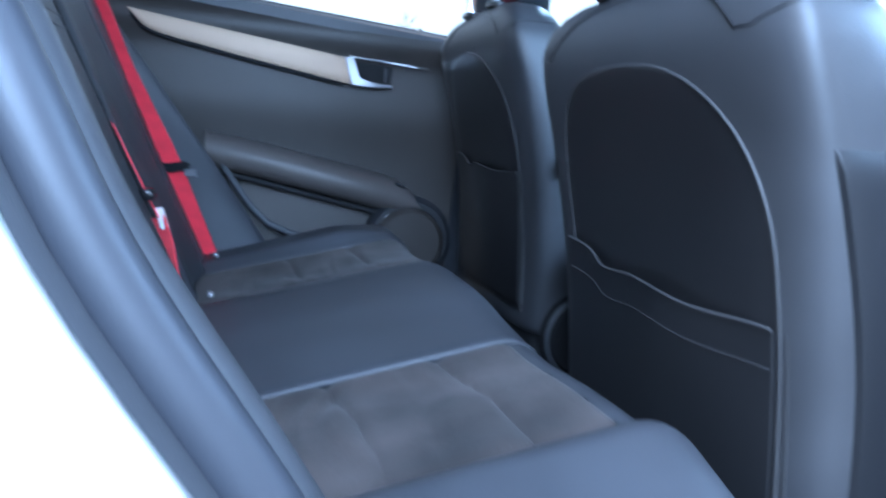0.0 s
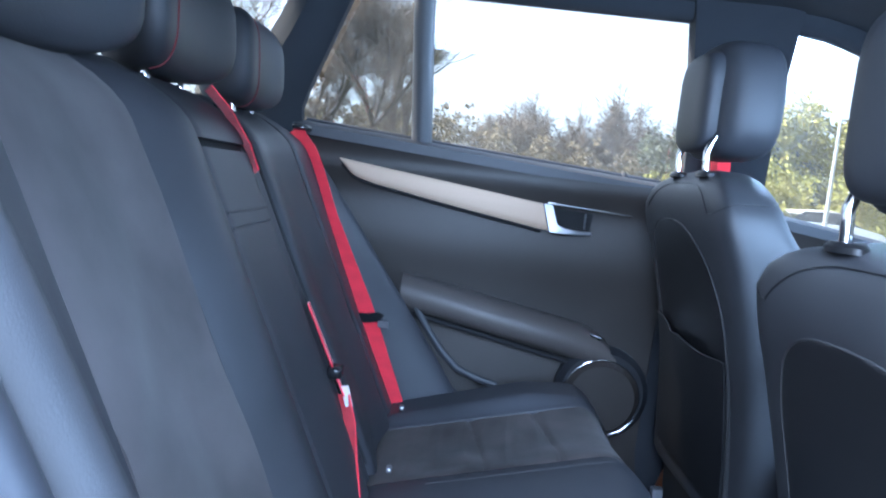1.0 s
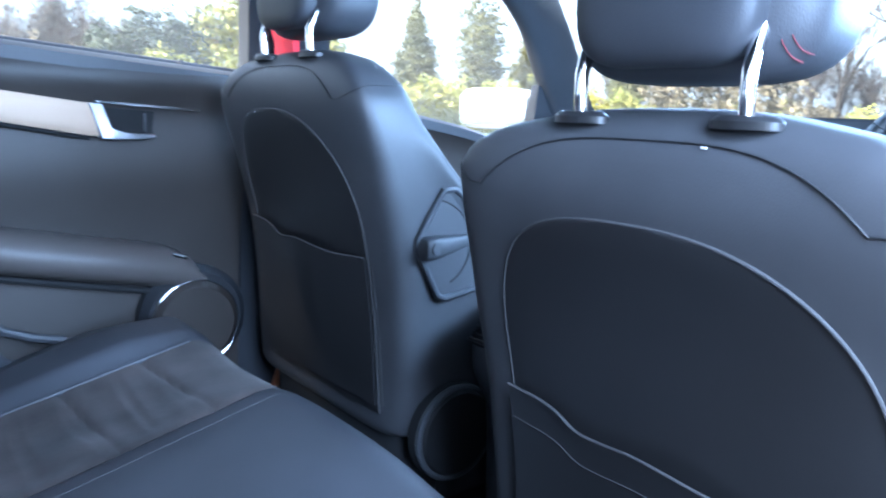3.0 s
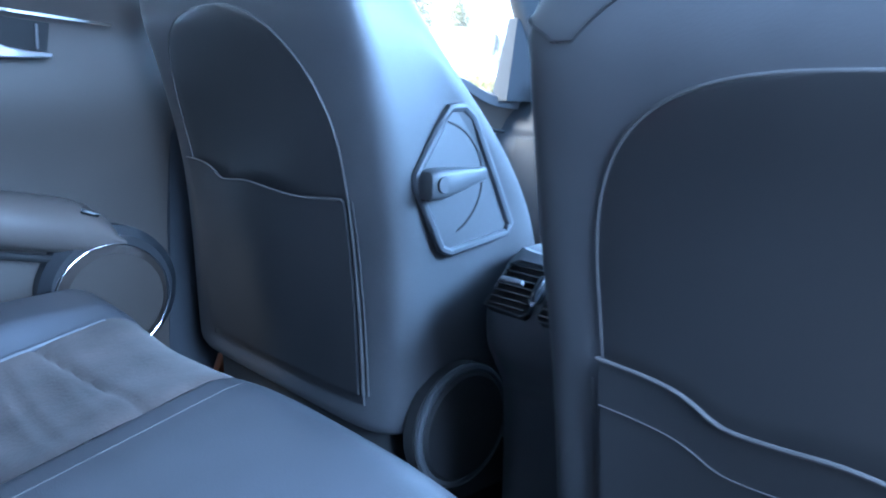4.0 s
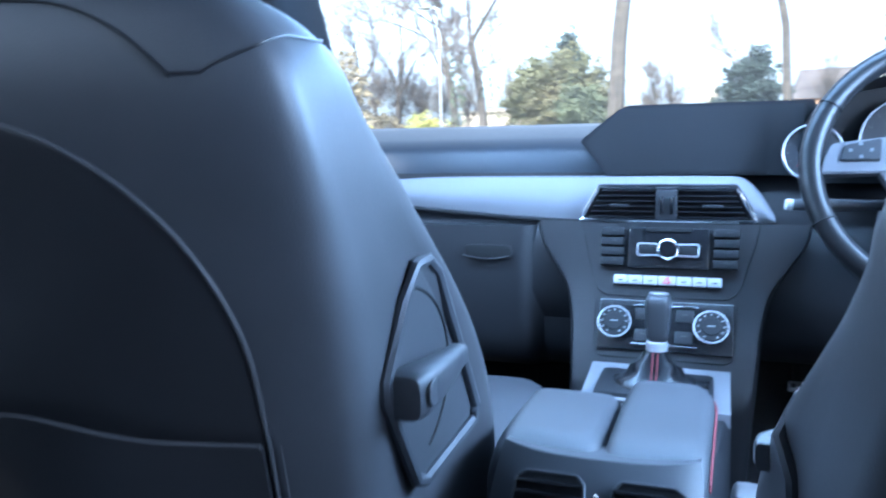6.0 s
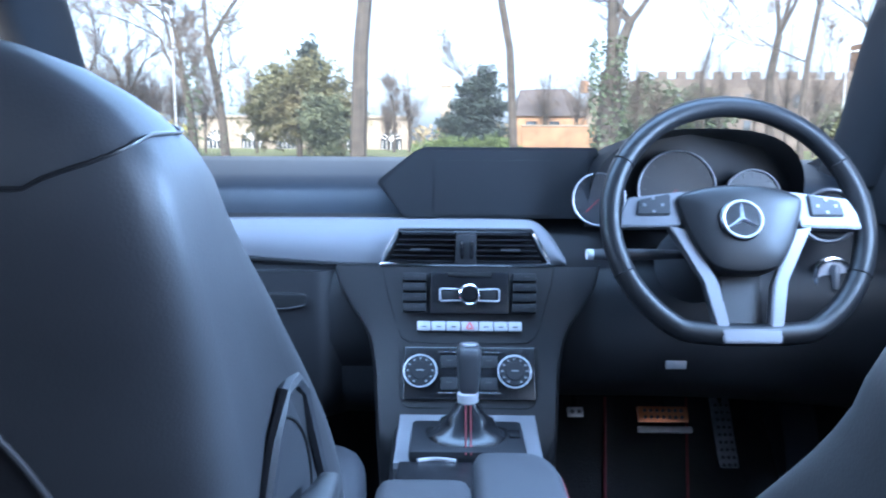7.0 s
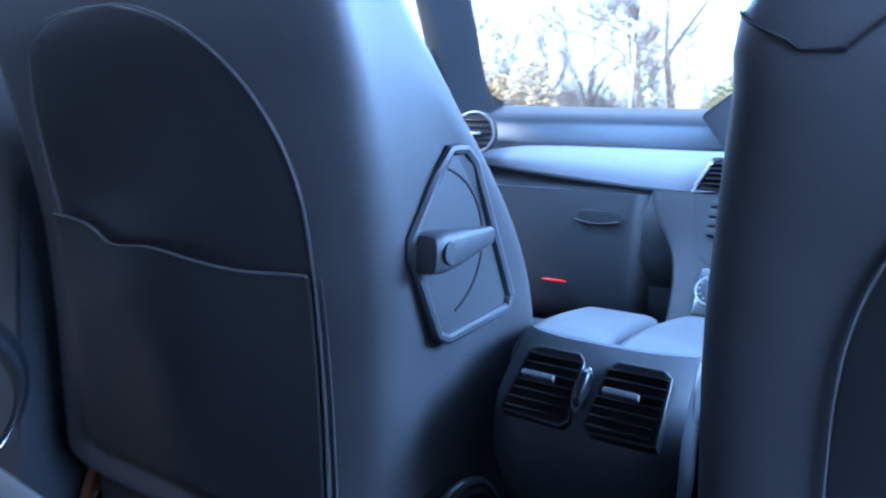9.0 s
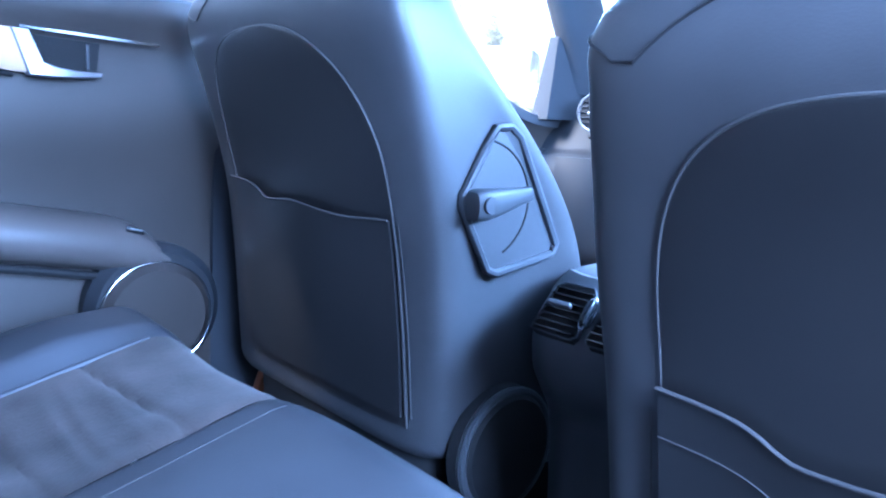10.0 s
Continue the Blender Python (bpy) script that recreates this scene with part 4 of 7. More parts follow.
    # cushion and rails
    def cush(v):
        t = (v.y + 0.26) / 0.52
        return Vector((v.x, v.y, v.z + 0.045 * t + (0.03 * (abs(v.x) / 0.25) ** 3 if v.z > 0 else 0)))
    part("cushion", pebble(B(), w(0, 0.46, 0.53), (0.250, 0.27, 0.085), 0.38, 40, 18, bend=cush), LEATHER, seat)
    base = B()
    box(base, w(0, 0.40, 0.415), (0.42, 0.44, 0.07), 0.02)
    part("seat_base", base, DARK, seat)
    for s in (-1, 1):
        part("rail", box(B(), w(s * 0.19, 0.36, 0.352), (0.035, 0.60, 0.03), 0.006), DARK, seat)
        part("rail_end", box(B(), w(s * 0.19, 0.092, 0.400), (0.026, 0.030, 0.110), 0.008), PEDAL, seat)
    # head restraint on two posts
    for s in (-1, 1):
        x = s * 0.0775
        part("post_collar", disc(B(), Matrix.Translation(w(x, 0.014, 1.107)) @ Matrix.Diagonal((1.5, 0.85, 1, 1)), 0.019, 0.010, 24, 0.004), VINYL, seat)
        part("post", tube(B(), [w(x, 0.012, 1.112), w(x, 0.010, 1.148), w(x, 0.016, 1.166), w(x * 0.97, 0.034, 1.20)], 0.0062, 12), CHROME, seat, "chrome headrest post")
    def hb(v):
        return Vector((v.x * (1 - 0.10 * (v.z / 0.09) * (v.z > 0)), v.y + 0.55 * (v.x / 0.13) ** 2 * 0.035 + 0.10 * v.z * 0, v.z))
    hr = part("headrest", pebble(B(), w(0, 0.062, 1.243), (0.116, 0.056, 0.102), 0.50, 40, 24, bend=hb), LEATHER, seat)
    part("headrest_shell", pebble(B(), w(0, 0.020, 1.238), (0.084, 0.030, 0.086), 0.46, 32, 18), LEATHER, hr)
    for s in (-1, 1) if name == "driver_seat" else ():
        for dx in (0, 0.006):
            pts = []
            for k in range(17):
                a = radians(lerp(-76, -38, k / 16))
                xx = s * (0.096 + dx - 0.006 * k / 16)
                pts.append(w(xx, 0.062 - 0.0570 * abs(math.cos(a)) ** 0.50 * (1 - (abs(xx) / 0.1165) ** (1 / 0.25)) ** 0.25 + 0.55 * (xx / 0.13) ** 2 * 0.035, 1.243 + 0.1026 * math.copysign(abs(math.sin(a)) ** 0.50, math.sin(a)) * (1 - (abs(xx) / 0.1165) ** (1 / 0.25)) ** 0.25))
            part("stitching", tube(B(), pts, 0.0005, 5), STITCH, hr, "red double stitching")
    return seat


front_seat("passenger_seat", (-0.374, 0.004, -0.002), 1, "black leather front passenger seat with a map pocket")
front_seat("driver_seat", (0.375, -0.055, -0.082), -1, "black leather driver's seat set further back")


# red belt of the passenger seat by the centre pillar
belt = thing("front_seat_belt", (-0.70, 0.16, 0.9), "red front seat belt hanging at the centre pillar", "seat belt", "seat belts")
part("webbing", strap(B(), [(-0.655, 0.16, 1.235), (-0.665, 0.165, 1.10), (-0.68, 0.18, 0.85), (-0.70, 0.2, 0.45)], 0.047, (0.35, 1, 0)), RED, belt)
part("guide", pebble(B(), (-0.66, 0.16, 1.245), (0.012, 0.035, 0.020), 0.5), PLASTIC, belt)
part("webbing_loop", strap(B(), [(-0.60, 0.115, 1.19), (-0.585, 0.12, 1.14), (-0.58, 0.13, 1.05)], 0.047, (1, 0.3, 0)), RED, belt)


# ---- rear bench ----
def bench_z(x, y):
    """Top of the rear cushion."""
    z = 0.565 + 0.245 * (y + 0.46)
    z += 0.012 * math.exp(-(x / 0.15) ** 4)                                   # raised middle place
    ax = abs(x)
    if x < 0:
        q = max(0.0, min(1.0, (ax - 0.434) / 0.042))                           # steep lip of the far bolster
        z += lerp(0.018, 0.028, min(1.0, max(0.0, (y + 0.46) / 0.28))) * (1 - 0.85 * min(1.0, max(0.0, (y + 0.22) / 0.13))) * q * q * (3 - 2 * q) - 0.03 * max(0, (ax - 0.56) / 0.1)
    else:
        q = max(0.0, min(1.0, (ax - 0.550) / 0.045))
        z += 0.016 * q * q * (3 - 2 * q) - 0.03 * max(0, (ax - 0.60) / 0.1)
    z -= 0.010 * math.exp(-((ax - 0.33) / 0.10) ** 2)
    f = max(0.0, (y + 0.135) / 0.085)
    z -= 0.085 * f ** 2.4
    b = max(0.0, (-0.47 - y) / 0.05)
    z -= 0.02 * b ** 2
    return z


BENCH = thing("rear_bench", (0, -0.4, 0.36), "black rear bench seat in leather and dark suede", "car seat")
SUEDE_FRONT = -0.118


def cushion(name, x0, x1, mat, wrinkle=0.0, y0=-0.56, y1=-0.045, skirt=True, roll=(0.005, 0.005)):
    """A padded piece of the rear cushion; roll is how far its two long edges turn down into the seam."""
    nx, ny = max(8, int((x1 - x0) / 0.006)), 120 if wrinkle else 60

    def f(u, v):
        x, y = lerp(x0, x1, u), lerp(y0, y1, v)
        edge = min(u, 1 - u) * (x1 - x0)
        dip = -roll[0] * math.exp(-(u * (x1 - x0) / 0.007) ** 1.3) - roll[1] * math.exp(-((1 - u) * (x1 - x0) / 0.007) ** 1.3)
        if not skirt:
            dip -= 0.005 * math.exp(-((y1 - y) / 0.006) ** 1.3)
        elif y0 > -0.5:
            dip -= 0.005 * math.exp(-((y - y0) / 0.006) ** 1.3)
        wr = 0.0
        if wrinkle:
            away = x - min(x0, x1)
            q = noise.noise(Vector((x * 5, y * 7, 3.1)))
            fold = math.sin(96 * y + 4 * q + 9 * away - 18 * away ** 2)
            soft = (0.55 + 0.45 * noise.noise(Vector((x * 5, y * 4, 7)))) * (0.35 + 0.65 * max(0.0, min(1.0, (-0.16 - y) / 0.10)))
            wr = wrinkle * (0.8 * noise.noise(Vector((x * 10, y * 14, 0))) - 0.9 * math.exp(-((1 - fold) / 0.35) ** 2) * soft + 0.5 * fold * soft) * math.sin(math.pi * v) ** 0.7 * min(1, edge / 0.04)
            for ys in (-0.325, -0.205):
                dip -= 0.007 * math.exp(-abs(y - ys - 0.04 * (x - x0) - 0.010 * math.sin(9 * (x - x0))) / 0.005)
        return (x, y, bench_z(x, y) + dip + wr)
    bm = sheet(B(), f, nx, ny)
    if skirt:
        def g(u, v):
            x = lerp(x0, x1, u)
            z = bench_z(x, y1)
            return (x, y1 + 0.012 * math.sin(math.pi * v * 0.6) - 0.05 * v ** 2, lerp(z - 0.004, 0.40, v))
        sheet(bm, g, nx, 10)
        bmesh.ops.remove_doubles(bm, verts=bm.verts[:], dist=0.002)
    return part(name, bm, mat, BENCH)


cushion("side_bolster", -0.70, -0.438, LEATHER, roll=(0.0, 0.0))
cushion("seat_panel", -0.438, -0.172, SUEDE, 0.0080, y1=-0.066, skirt=False, roll=(0.0, 0.004))
cushion("middle_panel", -0.172, 0.285, LEATHER)
cushion("seat_panel", 0.285, 0.560, SUEDE, 0.0080, y1=SUEDE_FRONT, skirt=False)
cushion("side_bolster", 0.560, 0.70, LEATHER, roll=(0.004, 0.0))
cushion("front_roll", -0.438, -0.172, LEATHER, y0=-0.066)
cushion("front_roll", 0.285, 0.560, LEATHER, y0=SUEDE_FRONT)
for x in (-0.124,):
    pts = [(x, y, bench_z(x, y) + 0.0003) for y in [lerp(-0.40, -0.085, k / 20) for k in range(21)]]
    part("cushion_seam", tube(B(), pts, 0.0005, 6), PIPING, BENCH)
part("cushion_edge", tube(B(), [(-0.440, y, bench_z(-0.440, y) - 0.0022) for y in [lerp(-0.50, -0.125, k / 30) for k in range(31)]], 0.0040, 10), LEATHER, BENCH)
part("cushion_edge", tube(B(), [(0.283, y, bench_z(0.283, y) - 0.0042) for y in [lerp(-0.50, -0.085, k / 30) for k in range(31)]], 0.0052, 10), LEATHER, BENCH)
part("bench_base", box(B(), (0, -0.37, 0.44), (1.38, 0.42, 0.14), 0.03), DARK, BENCH)


def back_y(x, z):
    y = -0.497 - 0.465 * (z - 0.60)
    ax = abs(x)
    q = max(0.0, min(1.0, (ax - 0.485) / 0.115))
    if x > 0:
        y += 0.030 * q * q * (3 - 2 * q) * min(1.0, max(0.25, (1.16 - z) / 0.25)) - 0.10 * max(0, (ax - 0.615) / 0.085) ** 1.6
    else:
        q = max(0.0, min(1.0, (ax - 0.570) / 0.085))
        y += table([(0.56, 0.140), (0.63, 0.127), (0.78, 0.090), (0.93, 0.050), (1.03, 0.022), (1.12, -0.012)], z) * q * q * (3 - 2 * q) - 0.14 * max(0, (ax - 0.660) / 0.040) ** 1.6
    y -= 0.014 * math.exp(-((ax - 0.33) / 0.09) ** 2)
    y += 0.020 * math.exp(-((x - 0.175) / 0.060) ** 2) - 0.014 * math.exp(-((x + 0.165) / 0.030) ** 2)
    t = max(0.0, (z - 1.075) / 0.065)
    y -= 0.055 * t ** 2.2
    return y


def backrest(name, x0, x1, mat, z0=0.56, z1=1.145, wrinkle=0.0, inset=0.010):
    nx, nz = max(6, int((x1 - x0) / 0.010)), 44

    def f(u, v):
        x, z = lerp(x0, x1, u), lerp(z0, z1, v)
        edge = min(u, 1 - u) * (x1 - x0)
        wr = wrinkle * (math.sin(30 * z + 6 * noise.noise(Vector((x * 6, z * 5, 1)))) + noise.noise(Vector((x * 18, z * 10, 4)))) * math.sin(math.pi * v)
        return (x, back_y(x, z) - inset * math.exp(-edge / 0.006) + wr, z)
    return part(name, sheet(B(), f, nx, nz, depth=(0, -0.07, -0.02)), mat, BENCH)


backrest("back_bolster", -0.70, -0.475, LEATHER)
backrest("back_panel", -0.475, -0.195, LEATHER, wrinkle=0.002)
backrest("back_edge", -0.195, -0.125, LEATHER)
backrest("folding_armrest", -0.125, 0.092, LEATHER, z1=1.061, wrinkle=0.0006, inset=0.006)
backrest("armrest_top", -0.125, 0.092, LEATHER, z0=1.072, inset=0.006)
backrest("back_edge", 0.092, 0.252, LEATHER, inset=0.004)
backrest("back_panel", 0.252, 0.490, SUEDE_BACK, wrinkle=0.0018, inset=0.003)
backrest("back_bolster", 0.490, 0.70, LEATHER, inset=0.004)
part("armrest_pull", box(B(), (-0.0165, back_y(0, 1.066) - 0.026, 1.0665), (0.212, 0.03, 0.016), 0.003), DARK, BENCH, "dark pull recess")
for z in (0.984, 0.966):
    part("armrest_crease", tube(B(), [(x, back_y(x, z) - 0.0008, z) for x in [lerp(-0.12, 0.085, k / 16) for k in range(17)]], 0.0020, 6), LEATHER, BENCH)
for x in (-0.475, -0.195):
    part("back_seam", tube(B(), [(x, back_y(x, z) - 0.006, z) for z in [lerp(0.58, 1.13, k / 30) for k in range(31)]], 0.003, 6), DARK, BENCH)
# rolled wings at the outer ends of the backrest
for s, x, d, r in ((1, 0.640, 0.0, 0.034),):
    line = [(-0.640, 1.03), (-0.615, 0.98), (-0.580, 0.91), (-0.545, 0.85), (-0.505, 0.78), (-0.455, 0.70), (-0.410, 0.62), (-0.385, 0.57)]
    pts = []
    for k in range(29):
        z = lerp(1.03, 0.57, k / 28)
        pts.append((s * x, table([(b2, a2) for a2, b2 in line[::-1]], z) - r * 0.7 + d, z))
    part("side_wing", tube(B(), pts, [r * (0.5 + 0.5 * min(1, k / 5)) for k in range(29)], 14), LEATHER, BENCH)

# three rear head restraints
for k, (x, w2, hz) in enumerate(((-0.39, 0.132, 1.226), (-0.02, 0.148, 1.230), (0.350, 0.165, 1.215))):
    def hbend(v):
        return Vector((v.x, v.y + 0.03 * (v.x / 0.12) ** 2 - 0.25 * v.z * 0.3, v.z))
    c = Vector((x, -0.830, hz))
    hr = part("headrest", pebble(B(), c, (w2, 0.055, 0.085), 0.58, 36, 20, bend=hbend), LEATHER, BENCH)
    for s in (-1, 1):
        part("post", tube(B(), [(x + s * 0.06, -0.80, 1.11), (x + s * 0.06, -0.815, 1.20)], 0.005, 10), CHROME, hr, "chrome headrest post")
        for dx in (0, 0.007) if s > 0 and x < 0.1 else ():
            pts = []
            for j in range(21):
                a = radians(lerp(-80, 80, j / 20))
                zz = 0.085 * math.copysign(abs(math.sin(a)) ** 0.58, math.sin(a))
                xx = w2 * ((0.48 - 0.24 * math.sin(a)) if x > -0.1 else (0.20 - 0.05 * math.sin(a))) + dx
                q = (1 - (abs(xx) / w2) ** (2 / 0.58)) ** 0.29
                pts.append(c + Vector((xx, 0.056 * abs(math.cos(a)) ** 0.58 * q + 0.03 * (xx / 0.12) ** 2 - 0.075 * zz, zz)))
            part("stitching", tube(B(), pts, 0.0006, 5), STITCH, hr, "dark red double stitching")

# fastening points between cushion and backrest
for x in (-0.49, -0.215, 0.215, 0.49):
    t = thing("fixing_tag", (x, -0.462, bench_z(x, -0.462)), "small pale fixing tag between seat cushion and backrest", "tag", "fixing tags")
    part("tag", pebble(B(), (x, -0.462, bench_z(x, -0.462) + 0.006), (0.009, 0.005, 0.005), 0.5, 14, 8), SATIN, t)

# rear belts
belt = thing("rear_seat_belt", (-0.65, -0.73, 1.13), "red rear seat belt lying across the backrest", "seat belt", "seat belts")
pts = []
for k in range(25):
    z = lerp(1.125, 0.580, k / 24)
    x = table([(0.58, -0.541), (0.771, -0.536), (1.125, -0.606)], z)
    y = table([(0.58, -0.480), (0.771, -0.560), (1.125, -0.752)], z)
    pts.append(Vector((x, max(y, back_y(x, z) + 0.003), z)))
part("webbing", strap(B(), pts, 0.041, (0.45, 1, 0.25)), RED, belt, "red webbing")
part("guide", pebble(B(), (-0.612, -0.738, 1.130), (0.035, 0.018, 0.006), 0.5), GLOSSY, belt)
side = Vector((0.45, 1, 0.25)).normalized()
mid = Vector((-0.530, -0.546, 0.757))
tg = part("tongue", strap(B(), [mid - side * 0.036 + Vector((0, 0, 0.004)), mid - side * 0.012, mid + side * 0.016, mid + side * 0.025 - Vector((0, 0, 0.006))], 0.019, (0.1, 0.35, -0.93), 0.009), GLOSSY, belt, "black belt tongue")
part("tongue_plate", strap(B(), [mid + side * 0.012 + Vector((0.006, 0.006, -0.012)), mid + side * 0.036 + Vector((0.006, 0.006, -0.016))], 0.013, (0.1, 0.35, -0.93), 0.003), SATIN, tg)

belt = thing("rear_seat_belt", (-0.17, -0.76, 1.15), "red middle seat belt with buckle on the rear bench", "seat belt", "seat belts")
pts = [Vector((-0.088, -0.768, 1.146)), Vector((-0.098, -0.742, 1.118)), Vector((-0.118, -0.718, 1.075)), Vector((-0.134, -0.706, 1.044)), Vector((-0.142, -0.716, 1.030))]
part("webbing", strap(B(), pts, 0.036, (1, 0.55, 0.25)), RED, belt)
pts = [Vector((-0.166, -0.612, 0.840)), Vector((-0.166, -0.592, 0.800)), Vector((-0.168, -0.560, 0.734)), Vector((-0.170, -0.543, 0.700))]
part("webbing_middle", strap(B(), pts, 0.030, (1, 0.12, 0.05)), RED, belt)
pts = [Vector((-0.168, -0.543, 0.700)), Vector((-0.166, -0.537, 0.680)), Vector((-0.150, -0.527, 0.655)), Vector((-0.105, -0.515, 0.615)), Vector((-0.052, -0.500, 0.578))]
part("webbing_lower", strap(B(), pts, 0.034, (0.75, 0.6, 0.45)), RED, belt)
part("slider", pebble(B(), (-0.166, -0.560, 0.736), (0.018, 0.012, 0.010), 0.5), GLOSSY, belt)
part("label", strap(B(), [(-0.160, -0.542, 0.716), (-0.160, -0.532, 0.684)], 0.013, (0.4, 1, 0.1), 0.0025), WHITE_LABEL, belt, "white belt label")
for x, y, z, turn, live in ((-0.010, -0.497, 0.570, -28, 0), (0.110, -0.494, 0.566, -12, 1)):
    bk = thing("belt_buckle", (x, y, z - 0.02), "black belt buckle between rear cushion and backrest", "belt buckle", "belt buckles")
    rot = Euler((radians(18), 0, radians(turn))).to_matrix()
    part("buckle_body", pebble(B(), (x, y, z), (0.040, 0.015, 0.021), 0.36, m=rot), VINYL, bk)
    part("buckle_boot", pebble(B(), Vector((x - 0.030, y - 0.012, z - 0.006)), (0.030, 0.012, 0.017), 0.5, m=rot), RUBBER, bk)
    if live:
        part("release_button", box(B(), Vector((x, y, z)) + rot @ Vector((0.039, 0, 0.002)), (0.010, 0.018, 0.026), 0.003, rot.to_4x4()), RED, bk, "red release button")

# buckle of the driver's belt beside the console, brackets at the foot of the passenger seat
bk = thing("belt_buckle", (0.115, 0.26, 0.66), "grey belt buckle between driver's seat and console", "belt buckle", "belt buckles")
part("buckle_body", pebble(B(), (0.112, 0.255, 0.690), (0.013, 0.022, 0.040), 0.4), BUCKLE, bk)
part("release_button", box(B(), (0.112, 0.247, 0.726), (0.012, 0.012, 0.006), 0.002), STITCH, bk, "dark red release button")
part("stalk", tube(B(), [(0.112, 0.264, 0.68), (0.118, 0.30, 0.55), (0.12, 0.32, 0.42)], 0.009), DARK, bk)
br = thing("seat_bracket", (-0.665, 0.15, 0.34), "brown metal bracket at the foot of the passenger seat", "bracket")
part("bracket", box(B(), (-0.668, 0.150, 0.415), (0.020, 0.050, 0.120), 0.006, Euler((radians(-20), 0, 0)).to_matrix().to_4x4()), AMBER, br)
part("bolt", disc(B(), Matrix.Translation((-0.658, 0.150, 0.440)) @ Euler((0, radians(90), 0)).to_matrix().to_4x4(), 0.011, 0.008, 16), CHROME, br)
# ---- dashboard ----
dash = thing("dashboard", (0, 1.05, 0.45), "black padded dashboard with a brushed aluminium band", "dashboard")


# profile of the dashboard from the windscreen down to the knees: (y, z), for the passenger's side
def dash_loop(x):
    ax = abs(x)
    back = 0.06 * max(0.0, (ax - 0.30) / 0.40) ** 2
    lip = 0.935
    return [(1.44 - back * 1.5, 0.995), (1.37 - back, 1.027), (1.25 - back, 1.020), (1.13 - back, 1.000), (1.058 - back, 0.984), (1.046 - back, 0.971), (1.040 - back, lip), (1.028 - back, 0.925),
            (1.000 - back, 0.868), (0.985 - back, 0.855), (0.970 - back, 0.848), (0.955 - back, 0.80), (0.950 - back, 0.73), (0.975 - back, 0.66), (1.06 - back, 0.60), (1.25 - back, 0.58), (1.45 - back, 0.60)]


bm = B()
loops = []
for k in range(41):
    x = lerp(-0.735, 0.735, k / 40)
    loops.append([Vector((x, y, z)) for y, z in dash_loop(x)])
loft(bm, [lp[6:] for lp in loops])
part("dash_body", bm, DASH, dash, sharp=60)
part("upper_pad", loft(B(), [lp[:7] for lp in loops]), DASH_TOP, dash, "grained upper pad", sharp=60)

# aluminium band, widest in the middle and tapering towards the door
TOP = [(-0.62, 0.905), (-0.50, 0.925), (-0.40, 0.929), (-0.13, 0.930), (0.10, 0.930), (0.122, 0.925), (0.145, 0.904), (0.172, 0.860)]
LOW = [(-0.62, 0.900), (-0.50, 0.882), (-0.40, 0.872), (-0.25, 0.861), (-0.14, 0.857), (0.195, 0.855)]


def band_y(x):
    return 0.975 - 0.06 * max(0.0, (abs(x) - 0.30) / 0.40) ** 2


def band(u, v):
    x = lerp(-0.60, 0.168, u)
    a, b = smooth(LOW, x), smooth(TOP, x)
    z = lerp(a, b, v)
    return (x, band_y(x) - 0.004 + 0.30 * (z - 0.86) - 0.010 * math.sin(math.pi * v), z)


part("aluminium_band", sheet(B(), band, 70, 8, depth=(0, 0.03, 0)), ALUX, dash, "brushed aluminium band")
part("band_edge", tube(B(), [(x, band_y(x) - 0.008, smooth(LOW, x) - 0.003) for x in [lerp(-0.60, 0.168, k / 40) for k in range(41)]], 0.004), DARK, dash)

# centre vents in a chrome frame
vent_o = [(-0.141, 0.860), (-0.110, 0.916), (0.108, 0.916), (0.141, 0.860)]


def vy(z):
    return 0.975 + 0.30 * (z - 0.86)


cv = part("centre_vent", prism(B(), vent_o, 0.05, Matrix.Translation((0, 0.957, 0))), DARK, dash)
fr = []
for i in range(4):
    a, b = vent_o[i], vent_o[(i + 1) % 4]
    for t in [k / 8 for k in range(8)]:
        x, z = lerp(a[0], b[0], t), lerp(a[1], b[1], t)
        fr.append((x, vy(z) - 0.026 - 0.3 * (z - 0.858) * 0.6, z))
part("vent_frame", tube(B(), fr, 0.0042, 8, closed=True), CHROME, cv, "chrome vent frame")
for s, (x0, x1) in enumerate(((-0.131, -0.018), (0.018, 0.130))):
    for k in range(6):
        z = 0.866 + 0.0088 * k
        sh = 0.5 * (z - 0.858)
        a, b = (x0 + sh if s == 0 else x0), (x1 - (sh if s == 1 else 0))
        part("slat", box(B(), ((a + b) / 2, 0.953, z), (b - a, 0.014, 0.0026), 0.0008), GLOSSY, cv)
    part("vent_tab", box(B(), ((x0 + x1) / 2, 0.944, 0.885), (0.032, 0.008, 0.004), 0.0015), PLASTIC, cv)
part("vent_post", box(B(), (0.001, 0.952, 0.886), (0.034, 0.016, 0.050), 0.003), PLASTIC, cv)
for x in (-0.006, 0.010):
    part("vent_wheel", pebble(B(), (x, 0.942, 0.886), (0.0035, 0.006, 0.016), 0.7, 14, 8), GLOSSY, cv)

